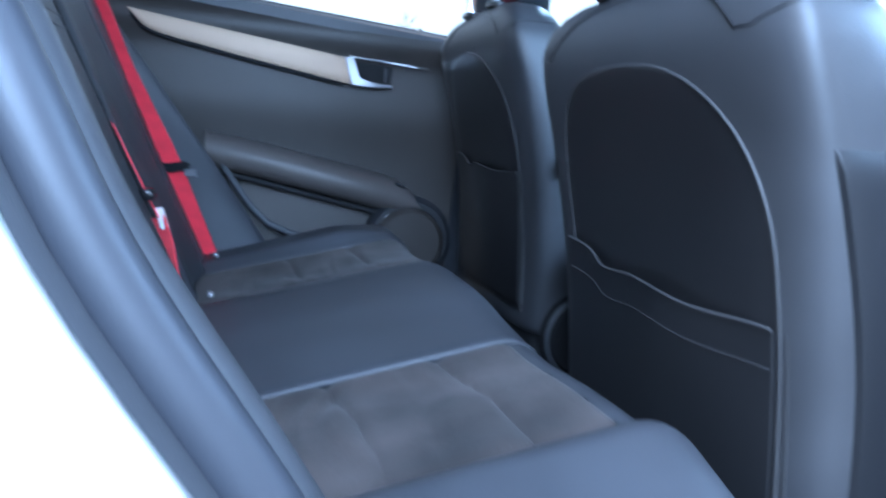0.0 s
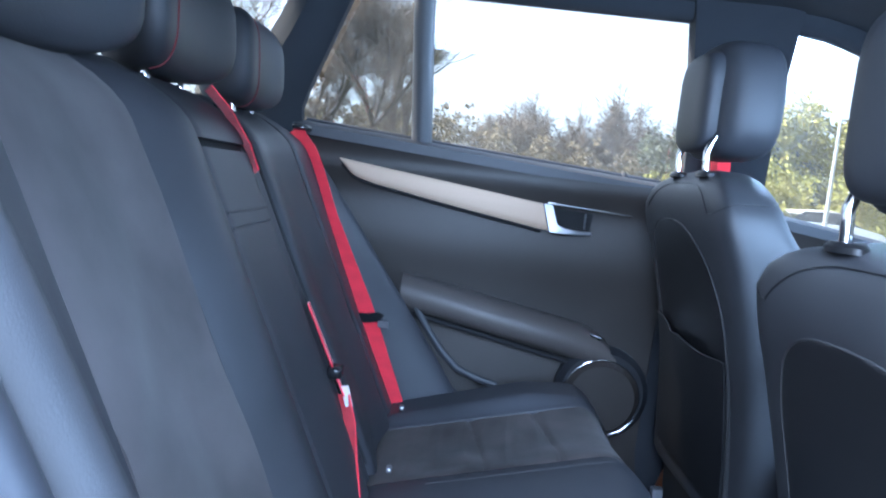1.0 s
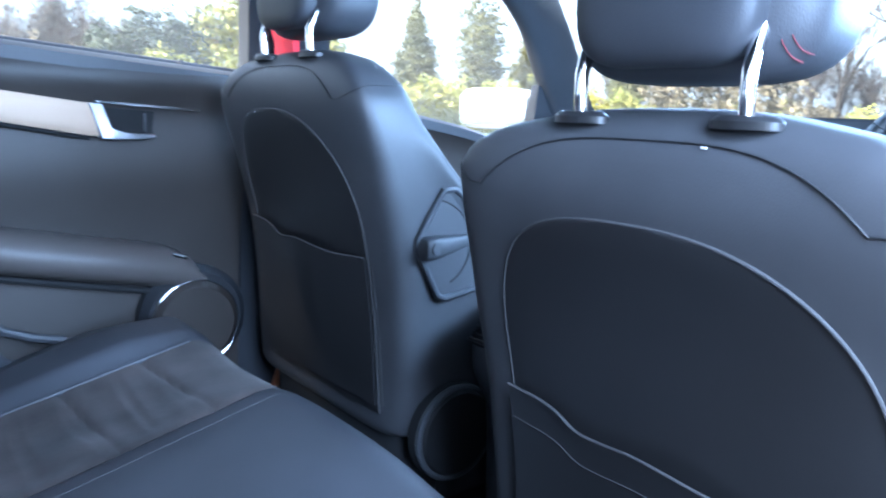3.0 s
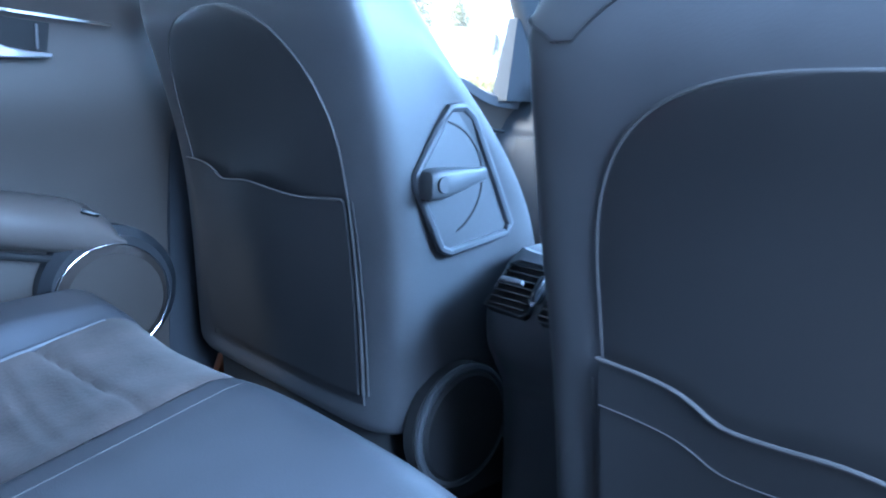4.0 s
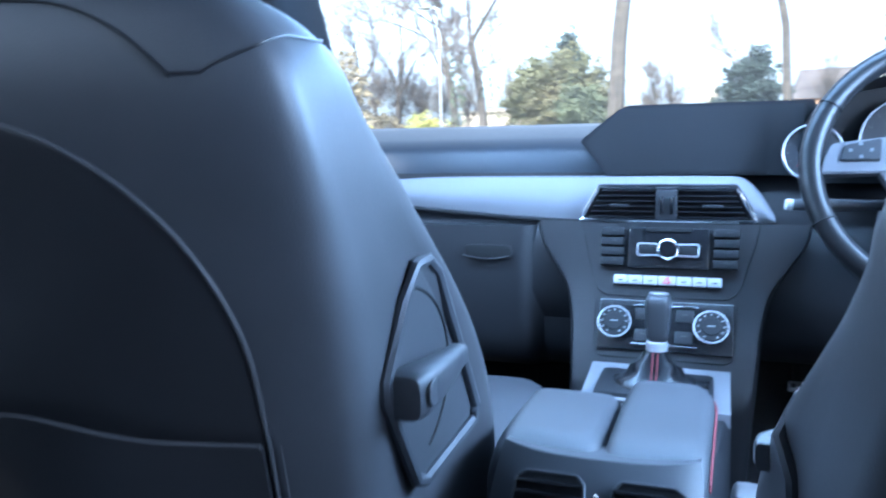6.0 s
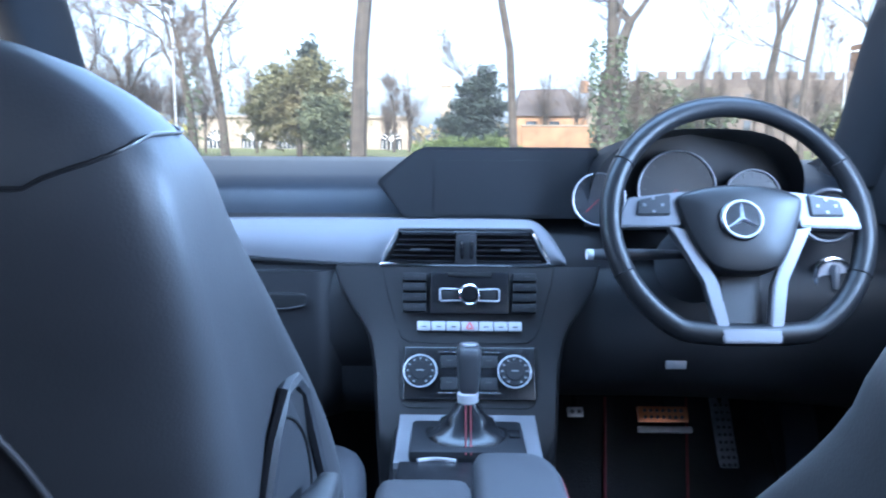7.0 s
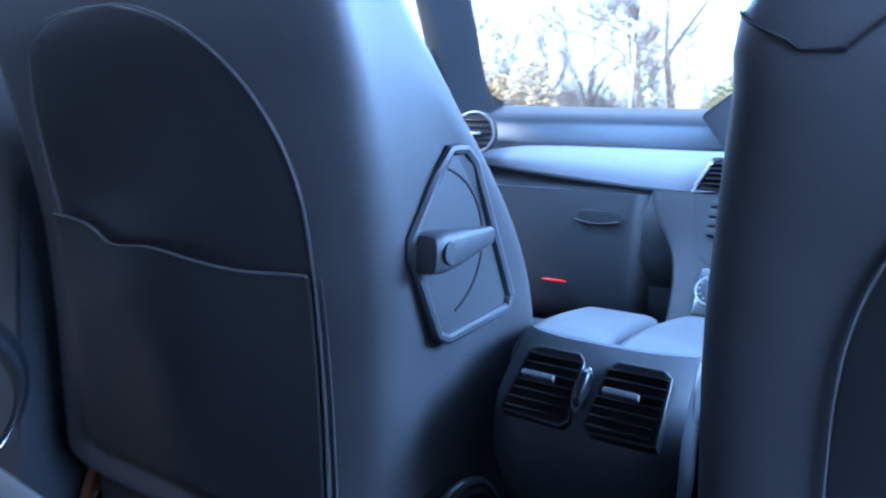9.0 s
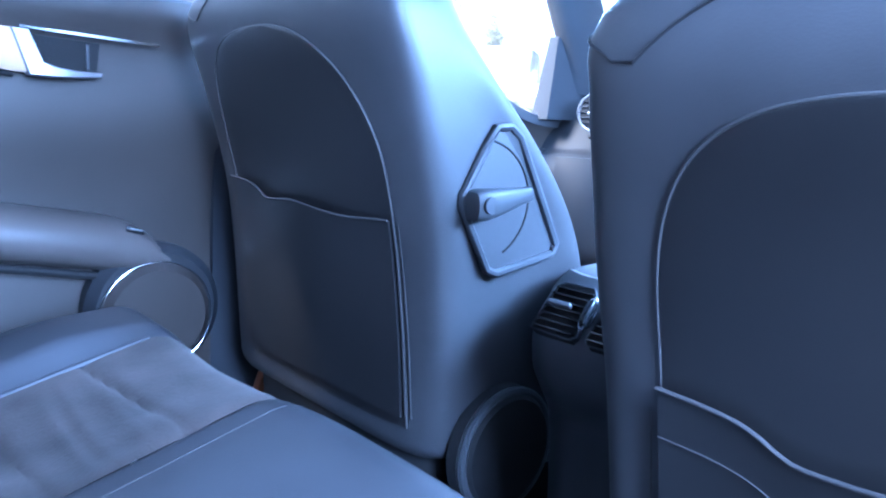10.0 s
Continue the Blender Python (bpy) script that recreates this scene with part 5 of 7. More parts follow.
# round side vents
for x in (-0.580, 0.580):
    m = Matrix.Translation((x, 0.945, 0.948)) @ Euler((radians(90), 0, radians(12 if x < 0 else -12))).to_matrix().to_4x4()
    rv = part("side_vent", disc(B(), m, 0.040, 0.03, 32, 0.004), DARK, dash, "round side vent")
    part("vent_ring", ring(B(), m @ Matrix.Translation((0, 0, 0.03)), 0.041, 0.0036, 40, 8), SPOKE, rv, "satin silver ring")
    for k in range(5):
        z = -0.024 + 0.012 * k
        w2 = math.sqrt(0.038 ** 2 - z * z)
        part("slat", box(B(), (0, 0, 0), (2 * w2, 0.0022, 0.012), 0.0008, m @ Matrix.Translation((0, z, 0.029))), GLOSSY, rv)
    part("vent_tab", box(B(), (0, 0, 0), (0.030, 0.006, 0.010), 0.002, m @ Matrix.Translation((0, -0.001, 0.036))), SATIN, rv)

# hooded centre display (closed, dark)
hood = []
for k in range(15):
    t = k / 14
    y = lerp(1.005, 1.30, t)
    top = 1.052 - 0.006 * t ** 2
    hood.append([Vector((x, y + (0.012 if z < 0.95 else 0), z)) for x, z in ((-0.105, 0.930), (-0.150, 0.990), (-0.147, 0.997), (-0.088, top - 0.008), (-0.070, top), (0.10, top), (0.22, top), (0.24, 0.99), (0.24, 0.930))])
hd = part("display_hood", loft(B(), hood), DASH, dash, "hooded centre display housing", sharp=30)
part("display_face", prism(B(), [(-0.103, 0.933), (-0.143, 0.990), (-0.080, 1.046), (0.205, 1.046), (0.215, 0.933)], 0.004, Matrix.Translation((0, 1.000, 0))), DISPLAY, hd, "dark display cover")
part("display_panel", prism(B(), [(-0.052, 0.938), (-0.052, 1.030), (0.150, 1.030), (0.150, 0.938)], 0.003, Matrix.Translation((0, 0.9975, 0))), DISPLAY, hd, "flush dark panel")

# instrument cluster and its hood
cl = []
for k in range(15):
    t = k / 14
    y = lerp(0.885, 1.28, t)
    row = []
    for j in range(25):
        a = math.pi * j / 24
        c, s = math.cos(a), math.sin(a)
        row.append(Vector((0.370 - math.copysign(abs(c) ** 0.75, c) * 0.172, y + 0.06 * (1 - s), 0.955 + abs(s) ** 0.75 * (0.128 - 0.05 * t ** 2))))
    cl.append(row)
bm = B()
loft(bm, cl, closed=False)
bmesh.ops.solidify(bm, geom=bm.faces[:], thickness=0.008)
ch = part("cluster_hood", bm, DISPLAY, dash, "black hood over the instruments")
part("cluster_panel", prism(B(), [(0.20, 0.92), (0.20, 1.00), (0.25, 1.055), (0.37, 1.075), (0.49, 1.055), (0.54, 1.00), (0.54, 0.92)], 0.004, Matrix.Translation((0, 0.985, 0))), SCREEN, ch)
for x, z, r in ((0.215, 0.968, 0.042), (0.340, 0.985, 0.062), (0.462, 0.972, 0.045)):
    m = Matrix.Translation((x, 0.955, z)) @ Euler((radians(82), 0, 0)).to_matrix().to_4x4()
    g = part("gauge", disc(B(), m, r, 0.012, 40, 0.002), SCREEN, ch, "round dark gauge")
    part("gauge_ring", ring(B(), m @ Matrix.Translation((0, 0, 0.014)), r, 0.0017, 48, 8), SATIN, g, "silver gauge ring")
    for k in range(13):
        a = radians(225 - 270 * k / 12)
        part("tick", box(B(), (0, 0, 0), (0.006, 0.0014, 0.001), 0, m @ Matrix.Translation((math.cos(a) * r * 0.84, math.sin(a) * r * 0.84, 0.0126)) @ Euler((0, 0, a)).to_matrix().to_4x4()), PIPING, g)
    part("needle", box(B(), (0, 0, 0), (r * 0.7, 0.0016, 0.001), 0, m @ Matrix.Translation((-r * 0.25, -r * 0.25, 0.0135)) @ Euler((0, 0, radians(225))).to_matrix().to_4x4()), STITCH, g)

# glove box with its catch
def lid_face(u, v):
    x, z = lerp(-0.665, -0.150, u), lerp(0.575, 0.846, v)
    return (x, lerp(0.952, 0.950, v) - 0.014 * math.sin(math.pi * v) + 0.05 * max(0.0, (0.630 - z) / 0.055) ** 2 - 0.06 * max(0.0, (abs(x) - 0.30) / 0.40) ** 2 + 0.030 * max(0.0, min(1.0, (x + 0.240) / 0.03)), z)


gb = part("glovebox_lid", sheet(B(), lid_face, 60, 14, depth=(0, 0.02, 0)), DASH, dash, "black glovebox lid")
# raised dark pebble in place of a recess, its shade put into the colour
part("glovebox_catch", pebble(B(), (-0.304, 0.936, 0.800), (0.044, 0.005, 0.013), 0.45), DARK, gb, "catch with its recess's shade put in as dark colour")
part("catch_edge", tube(B(), [(lerp(-0.348, -0.262, k / 8), 0.9225, 0.795 - 0.006 * math.sin(math.pi * k / 8)) for k in range(9)], 0.0012), PLASTIC, gb)

# centre stack
stack = thing("centre_stack", (0, 0.98, 0.60), "black centre stack with radio and climate controls", "centre stack")


def stack_y(z):
    """The stack's face, more raked towards its foot."""
    return smooth([(0.60, 0.812), (0.65, 0.842), (0.698, 0.874), (0.761, 0.910), (0.811, 0.930), (0.852, 0.944), (0.90, 0.958)], z)


def stack_tilt(z):
    return math.atan2(stack_y(z + 0.02) - stack_y(z - 0.02), 0.04)


# its cheeks flare out under the aluminium band
FLARE = [(0.40, 0.128), (0.52, 0.132), (0.60, 0.137), (0.66, 0.143), (0.70, 0.148), (0.75, 0.162), (0.79, 0.190), (0.825, 0.213), (0.865, 0.222)]
rows = []
for k in range(25):
    z = lerp(0.40, 0.856, (k / 24) ** 0.75)
    hw = smooth([(0.40, 0.100), (0.605, 0.104), (0.68, 0.112), (0.72, 0.114), (0.80, 0.130), (0.852, 0.146)], z)
    ho = smooth(FLARE, z)
    yy = stack_y(z)
    yo = yy + 0.10 * (ho - hw) + 0.004
    half_row = [(ho + 0.006, max(yo + 0.13, 0.99)), (ho + 0.004, yo + 0.022), (ho - 0.003, yo + 0.004), (ho - 0.014, yo), (hw + 0.004, yy + 0.006), (hw - 0.010, yy + 0.002)]
    rows.append([Vector((0.003 - a, b, z)) for a, b in half_row] + [Vector((0.003, yy, z))] + [Vector((0.003 + a, b, z)) for a, b in half_row[::-1]])
part("stack_face", loft(B(), rows, closed=False), DASH, stack, sharp=50)


def on_stack(x, z, d=0.0):
    """A place on the face, by the height along it that the fittings are laid out in; d stands proud of it."""
    zn = 0.0856 + 0.911 * z
    a = stack_tilt(zn)
    k = lerp(0.925, 0.985, min(1.0, max(0.0, (z - 0.66) / 0.15)))
    return Vector((0.0035 + (x - 0.0005) * k, stack_y(zn) - d * math.cos(a), zn + d * math.sin(a)))


def face_turn(z):
    return Euler((-stack_tilt(0.0856 + 0.911 * z), 0, 0)).to_matrix().to_4x4()


def plate(bm, x, z, w2, h2, t, bevel=0.002, d=0.0):
    return box(bm, on_stack(x, z, d + t / 2), (w2 * 0.965, t, h2), bevel, face_turn(z))


radio = part("radio", plate(B(), 0.004, 0.800, 0.132, 0.068, 0.012, 0.003), GLOSSY, stack, "gloss black radio face")
for s, x in ((-1, -0.087), (1, 0.095)):
    for k in range(4):
        z = 0.827 - 0.0175 * k
        part("radio_key", plate(B(), x, z, 0.040, 0.0135, 0.014, 0.003), DASH, radio)
        part("key_mark", plate(B(), x + 0.004, z + 0.001, 0.010, 0.0014, 0.0006, 0, 0.0140), PIPING, radio)
part("disc_slot", plate(B(), 0.004, 0.831, 0.075, 0.006, 0.002, 0.0008, 0.012), DARK, radio)
knob = Matrix.Translation(on_stack(0.004, 0.796, 0.012)) @ face_turn(0.796) @ Euler((radians(90), 0, 0)).to_matrix().to_4x4()
part("radio_knob", disc(B(), knob, 0.0145, 0.012, 28, 0.003), GLOSSY, radio)
part("knob_ring", ring(B(), knob @ Matrix.Translation((0, 0, 0.008)), 0.0155, 0.0017, 32, 8), CHROME, radio, "chrome ring")
for s in (-1, 1):
    o2 = [(0.014, 0.0095), (0.046, 0.0105), (0.049, 0.008), (0.049, -0.008), (0.046, -0.0105), (0.014, -0.0095)]
    pts = []
    for i in range(6):
        a, b = o2[i], o2[(i + 1) % 6]
        for t in (0, 0.5):
            pts.append(on_stack(0.004 + s * lerp(a[0], b[0], t), 0.796 + lerp(a[1], b[1], t), 0.0145))
    part("arrow_frame", tube(B(), pts, 0.0013, 6, closed=True), SWITCH, radio, "chrome key frame")
    part("arrow_key", plate(B(), 0.004 + s * 0.032, 0.796, 0.026, 0.014, 0.003, 0.001, 0.0115), DASH, radio)
for k in range(7):
    x0 = [-0.084, -0.060, -0.035, -0.010, 0.020, 0.045, 0.069][k]
    x1 = [-0.061, -0.036, -0.011, 0.019, 0.044, 0.068, 0.092][k]
    ky = part("switch", plate(B(), (x0 + x1) / 2, 0.7445, x1 - x0 - 0.001, 0.0150, 0.008, 0.0015), SWITCH, stack, "satin silver switch")
    if k == 3:
        c = on_stack((x0 + x1) / 2, 0.7445, 0.0088)
        tri = [c + Vector((math.cos(a) * 0.0065, (math.sin(a) * 0.0065 - 0.001) * 0.5, math.sin(a) * 0.0060 - 0.001)) for a in (radians(90), radians(210), radians(330))]
        pts = []
        for i in range(3):
            pts += [tri[i].lerp(tri[(i + 1) % 3], t) for t in (0.05, 0.35, 0.65, 0.95)]
        part("warning_triangle", tube(B(), pts, 0.0009, 5, closed=True), RED, ky, "red warning triangle")
    else:
        part("switch_mark", plate(B(), (x0 + x1) / 2, 0.743, 0.008, 0.0016, 0.0006, 0, 0.0078), DARK, ky)

climate = part("climate_panel", plate(B(), 0.004, 0.671, 0.215, 0.085, 0.006, 0.003), GLOSSY, stack, "gloss black climate panel")
for z in (0.702, 0.641):
    part("panel_line", plate(B(), 0.004, z, 0.104, 0.0018, 0.003, 0.0005, 0.005), CHROME, climate)
for x in (-0.079, 0.080):
    m = Matrix.Translation(on_stack(x, 0.672, 0.004)) @ face_turn(0.672) @ Euler((radians(90), 0, 0)).to_matrix().to_4x4() @ Matrix.Diagonal((0.9, 0.9, 1, 1))
    kn = part("climate_knob", disc(B(), m, 0.0275, 0.012, 36, 0.003), DISPLAY, climate, "round climate knob")
    part("knob_ring", ring(B(), m @ Matrix.Translation((0, 0, 0.010)), 0.0285, 0.0014, 48, 8), SWITCH, kn, "chrome knob ring")
    part("knob_cap", disc(B(), m @ Matrix.Translation((0, 0, 0.012)), 0.0165, 0.002, 32, 0.001), DISPLAY, kn)
    part("cap_mark", box(B(), (0, 0, 0), (0.013, 0.002, 0.0008), 0, m @ Matrix.Translation((0, 0, 0.0142))), SATIN, kn)
    for k in range(11):
        a = radians(-60 + 300 * k / 10)
        part("tick", box(B(), (0, 0, 0), (0.0032, 0.0032, 0.0008), 0, m @ Matrix.Translation((math.cos(a) * 0.0215, math.sin(a) * 0.0215, 0.0122))), SATIN, kn)
for x in (-0.030, 0.037):
    for z in (0.688, 0.655):
        part("climate_key", plate(B(), x, z, 0.028, 0.020, 0.002, 0.001, 0.0055), DISPLAY, climate)
        part("key_mark", plate(B(), x, z + 0.002, 0.010, 0.0018, 0.0006, 0, 0.0074), PIPING, climate)

# ---- centre console ----
con = thing("centre_console", (0, 0.5, 0.43), "black centre console with armrest and rear vents", "centre console")
rows = []
for k in range(25):
    y = lerp(0.290, 0.93, k / 24)
    zt = smooth([(0.16, 0.685), (0.26, 0.690), (0.45, 0.668), (0.58, 0.622), (0.68, 0.616), (0.83, 0.632), (0.93, 0.64)], y)
    hw = smooth([(0.16, 0.082), (0.40, 0.086), (0.70, 0.106), (0.93, 0.108)], y)
    rows.append([Vector((s * hw * f, y, z)) for s, f, z in ((-1, 1.05, 0.36), (-1, 1.02, zt - 0.06), (-1, 1.0, zt - 0.012), (-1, 0.93, zt), (1, 0.93, zt), (1, 1.0, zt - 0.012), (1, 1.02, zt - 0.06), (1, 1.05, 0.36))])
part("console_body", loft(B(), rows), DASH, con, sharp=35)




# rear face with two vents, leaning forward at the top
def rear_face(u, v):
    z = lerp(0.42, 0.757, v ** 0.8)
    hw = smooth([(0.42, 0.070), (0.60, 0.074), (0.66, 0.083), (0.74, 0.080), (0.772, 0.074)], z)
    x = lerp(-hw, hw, u)
    y = smooth([(0.42, 0.200), (0.59, 0.190), (0.625, 0.172), (0.65, 0.160), (0.70, 0.160), (0.735, 0.188), (0.757, 0.214), (0.772, 0.235)], z) + 0.022 * (abs(x) / 0.08) ** 3
    return (x, y, z)


part("rear_cover", sheet(B(), rear_face, 24, 40, depth=(0, 0.05, -0.01)), COVER, con, "satin grey vent surround")
VN = Vector((0, -0.62, 0.55)).normalized()
UPV = Vector((0, 0.62, 0.66)).normalized()
for s in (-1, 1):
    c = Vector((s * 0.0365 + 0.006, 0.177, 0.722))
    o2 = [(-0.031, -0.033), (0.025, -0.035), (0.031, -0.029), (0.026, 0.029), (0.020, 0.036), (-0.019, 0.036), (-0.027, 0.030)]
    o2 = [(-s * a * 0.98, b * 0.93) for a, b in o2]
    m = Matrix(((1, -VN.x, UPV.x, c.x), (0, -VN.y, UPV.y, c.y), (0, -VN.z, UPV.z, c.z), (0, 0, 0, 1)))
    rv = part("rear_vent", prism(B(), o2, 0.012, m @ Matrix.Translation((0, -0.004, 0))), DARK, con, "rear air vent")
    fr = []
    for i in range(len(o2)):
        a, b = o2[i], o2[(i + 1) % len(o2)]
        for t in (0, 0.33, 0.66):
            fr.append(m @ Vector((lerp(a[0], b[0], t), -0.0055, lerp(a[1], b[1], t))))
    part("vent_frame", tube(B(), fr, 0.0013, 6, closed=True), PLASTIC, rv)
    for k in range(7):
        z = -0.0258 + 0.0086 * k
        part("slat", box(B(), (0, 0, 0), (0.052 - 0.06 * max(0, z), 0.010, 0.0020), 0.0006, m @ Matrix.Translation((0, -0.006, z)) @ Euler((radians(20), 0, 0)).to_matrix().to_4x4()), GLOSSY, rv)
    part("vent_tab", box(B(), (0, 0, 0), (0.030, 0.008, 0.0055), 0.002, m @ Matrix.Translation((-0.006, -0.012, 0.003))), SATIN, rv)
part("vent_wheel", pebble(B(), (0.006, 0.166, 0.731), (0.005, 0.009, 0.016), 0.6, 16, 10, m=Euler((radians(-40), 0, 0)).to_matrix()), GLOSSY, con)
part("wheel_ring", ring(B(), Matrix.Translation((0.006, 0.164, 0.731)) @ Euler((radians(50), 0, 0)).to_matrix().to_4x4() @ Matrix.Diagonal((0.5, 1.5, 1, 1)), 0.012, 0.0016, 24, 6), CHROME, con)


# split armrest lid, the driver's half longer
def lid(name, x0, x1, y1, stitch):
    def f(u, v):
        y = lerp(0.215, y1, v)
        tip = max(0.0, (y - 0.40) / 0.12) if stitch else 0.0
        far = x1 + 0.004 * min(1.0, (y - 0.215) / 0.20) if stitch else x1
        x = lerp(x0 + 0.010 * tip ** 3, far - 0.036 * tip ** 2, u)
        r = 0.016
        e = min((u) * (x1 - x0), (1 - u) * (x1 - x0))
        z = smooth([(0.21, 0.746), (0.26, 0.758), (0.40, 0.752), (0.47, 0.740), (0.52, 0.712), (0.60, 0.66)], y)
        z -= 0.009 * math.exp(-e / 0.004)
        ends = min(y - 0.215, y1 - y)
        z -= 0.010 * math.exp(-max(ends, 0) / 0.005)
        return (x, y, z)
    bm = sheet(B(), f, 18, 40, depth=(0, 0, -0.045))
    ob = part(name, bm, LEATHER, con, "padded leather armrest lid", sharp=60)
    if stitch:
        xs = x1 + 0.002
        for d in (0.0, 0.005):
            part("stitching", tube(B(), [Vector((xs + 0.004 * min(1.0, (y - 0.215) / 0.20) - 0.036 * max(0.0, (y - 0.40) / 0.12) ** 2, y, f(0.97, 0.5)[2] + smooth([(0.21, -0.012), (0.26, -0.002), (0.40, -0.006), (0.50, -0.018), (0.56, -0.038)], y) - 0.006 - d)) for y in [lerp(0.235, y1 - 0.03, k / 16) for k in range(17)]], 0.0012, 5), STITCH, ob, "red double stitching")


lid("armrest_lid", -0.088, -0.002, 0.39, 0)
lid("armrest_lid", 0.002, 0.082, 0.53, 1)

# cup compartment with its cover, gear selector surround
part("cup_cover", box(B(), (-0.040, 0.610, 0.626), (0.104, 0.150, 0.012), 0.006, Euler((radians(3), 0, 0)).to_matrix().to_4x4()), GLOSSY, con, "gloss black compartment cover")
part("cover_pull", tube(B(), [(lerp(-0.066, -0.014, k / 8), 0.682 + 0.006 * math.sin(math.pi * k / 8), 0.636) for k in range(9)], 0.0035), SATIN, con)
part("selector_plate", sheet(B(), lambda u, v: (lerp(-0.100, 0.107, u), lerp(0.698, 0.834, v), 0.626 + 0.018 * v ** 1.5), 12, 10, depth=(0, 0, -0.02)), ALUX, con, "satin aluminium selector plate")

gear = thing("gear_selector", (0.0, 0.763, 0.632), "black leather gear selector with a silver collar", "gear selector")
rows = []
for k in range(13):
    t = k / 12
    rx, ry = lerp(0.078, 0.015, t ** 0.55), lerp(0.056, 0.015, t ** 0.55)
    wob = 0.012 * math.sin(15 * t + 0.6) * (1 - t)
    rows.append([Vector((0.002 + (rx + wob * math.sin(3 * a)) * math.copysign(abs(math.cos(a)) ** 0.7, math.cos(a)), 0.753 + 0.02 * t + ry * math.copysign(abs(math.sin(a)) ** 0.7, math.sin(a)), lerp(0.640, 0.688, t ** 1.2))) for a in [2 * math.pi * s / 28 for s in range(28)]])
part("gaiter_frame", box(B(), (0.002, 0.756, 0.634), (0.164, 0.118, 0.020), 0.008), DISPLAY, gear)
part("gaiter", loft(B(), rows), GLOSSY, gear, "creased leather gaiter")
for dx in (-0.0035, 0.0035):
    part("stitching", tube(B(), [(dx + 0.003, 0.753 + 0.02 * t - lerp(0.056, 0.015, t ** 0.55) - 0.003, lerp(0.640, 0.688, t ** 1.2)) for t in [k / 10 for k in range(11)]], 0.0011, 5), STITCH, gear, "red double stitching")
part("collar", disc(B(), Matrix.Translation((0.003, 0.774, 0.684)), 0.0150, 0.018, 24, 0.002), SWITCH, gear, "silver collar")
part("grip", pebble(B(), (0.004, 0.779, 0.735), (0.0170, 0.022, 0.036), 0.42, 24, 16, bend=lambda v: Vector((v.x * (1 + 3.2 * v.z), v.y * (1 + 3.5 * v.z), v.z))), COVER, gear, "satin black grip")
part("grip_cap", disc(B(), Matrix.Translation((0.004, 0.781, 0.7690)) @ Euler((radians(-8), 0, 0)).to_matrix().to_4x4() @ Matrix.Diagonal((0.95, 1.15, 1, 1)), 0.0150, 0.0035, 24, 0.0012), SATIN, gear, "silver cap")
part("mode_mark", box(B(), (0.070, 0.757, 0.645), (0.016, 0.026, 0.004), 0.001), GLOSSY, gear)

# ---- steering wheel ----
wheel = thing("steering_wheel", (0.366, 0.748, 0.955), "black leather sports steering wheel with silver spokes", "steering wheel")
WM = Matrix.Translation((0.366, 0.748, 0.955)) @ Euler((radians(90 - 24), 0, 0)).to_matrix().to_4x4()
# in the wheel's own plane: x to the side, y up, z towards the driver
rim = []
for k in range(72):
    a = 2 * math.pi * k / 72
    r = 0.172
    x, y = r * math.cos(a), r * math.sin(a)
    if y < -0.150:
        y = -0.150 - (abs(y) - 0.150) * 0.25
    rim.append(WM @ Vector((x, y, 0.0)))
part("rim", tube(B(), rim, 0.0148, 14, closed=True), RIMGRIP, wheel, "black leather rim")
for a in (150, 30, 205, 335):
    x, y = 0.172 * math.cos(radians(a)), 0.172 * math.sin(radians(a))
    part("rim_joint", ring(B(), WM @ Matrix.Translation((x, y, 0)) @ Euler((radians(90), 0, radians(a))).to_matrix().to_4x4(), 0.0150, 0.0014, 20, 6), DARK, wheel)
hub_o = [(-0.078, 0.034), (-0.040, 0.045), (0.0, 0.048), (0.040, 0.045), (0.078, 0.034), (0.084, 0.016), (0.066, -0.034), (0.042, -0.068), (0.0, -0.076), (-0.042, -0.068), (-0.066, -0.034), (-0.084, 0.016)]


def smooth_outline(o2, n=6):
    out = []
    m = len(o2)
    for i in range(m):
        p = [Vector(o2[(i + d) % m]) for d in (-1, 0, 1, 2)]
        for k in range(n):
            t = k / n
            out.append(0.5 * ((2 * p[1]) + (p[2] - p[0]) * t + (2 * p[0] - 5 * p[1] + 4 * p[2] - p[3]) * t * t + (3 * p[1] - p[0] - 3 * p[2] + p[3]) * t ** 3))
    return out


ho = smooth_outline(hub_o)
rows = [[WM @ Vector((p.x * f, p.y * f, z)) for p in ho] for f, z in ((0.96, -0.03), (1.0, 0.0), (1.0, 0.012), (0.96, 0.019), (0.85, 0.023), (0.5, 0.026), (0.05, 0.027))]
hub = part("airbag_cover", loft(B(), rows), RIMGRIP, wheel, "padded airbag cover")
em = WM @ Matrix.Translation((-0.004, -0.006, 0.025)) @ Matrix.Diagonal((1.12, 1.12, 1, 1))
badge = part("badge", disc(B(), em, 0.026, 0.006, 36, 0.003), GLOSSY, hub, "round silver badge")
part("badge_ring", ring(B(), em @ Matrix.Translation((0, 0, 0.006)), 0.0225, 0.0018, 40, 8), SATIN, badge)
bm = B()
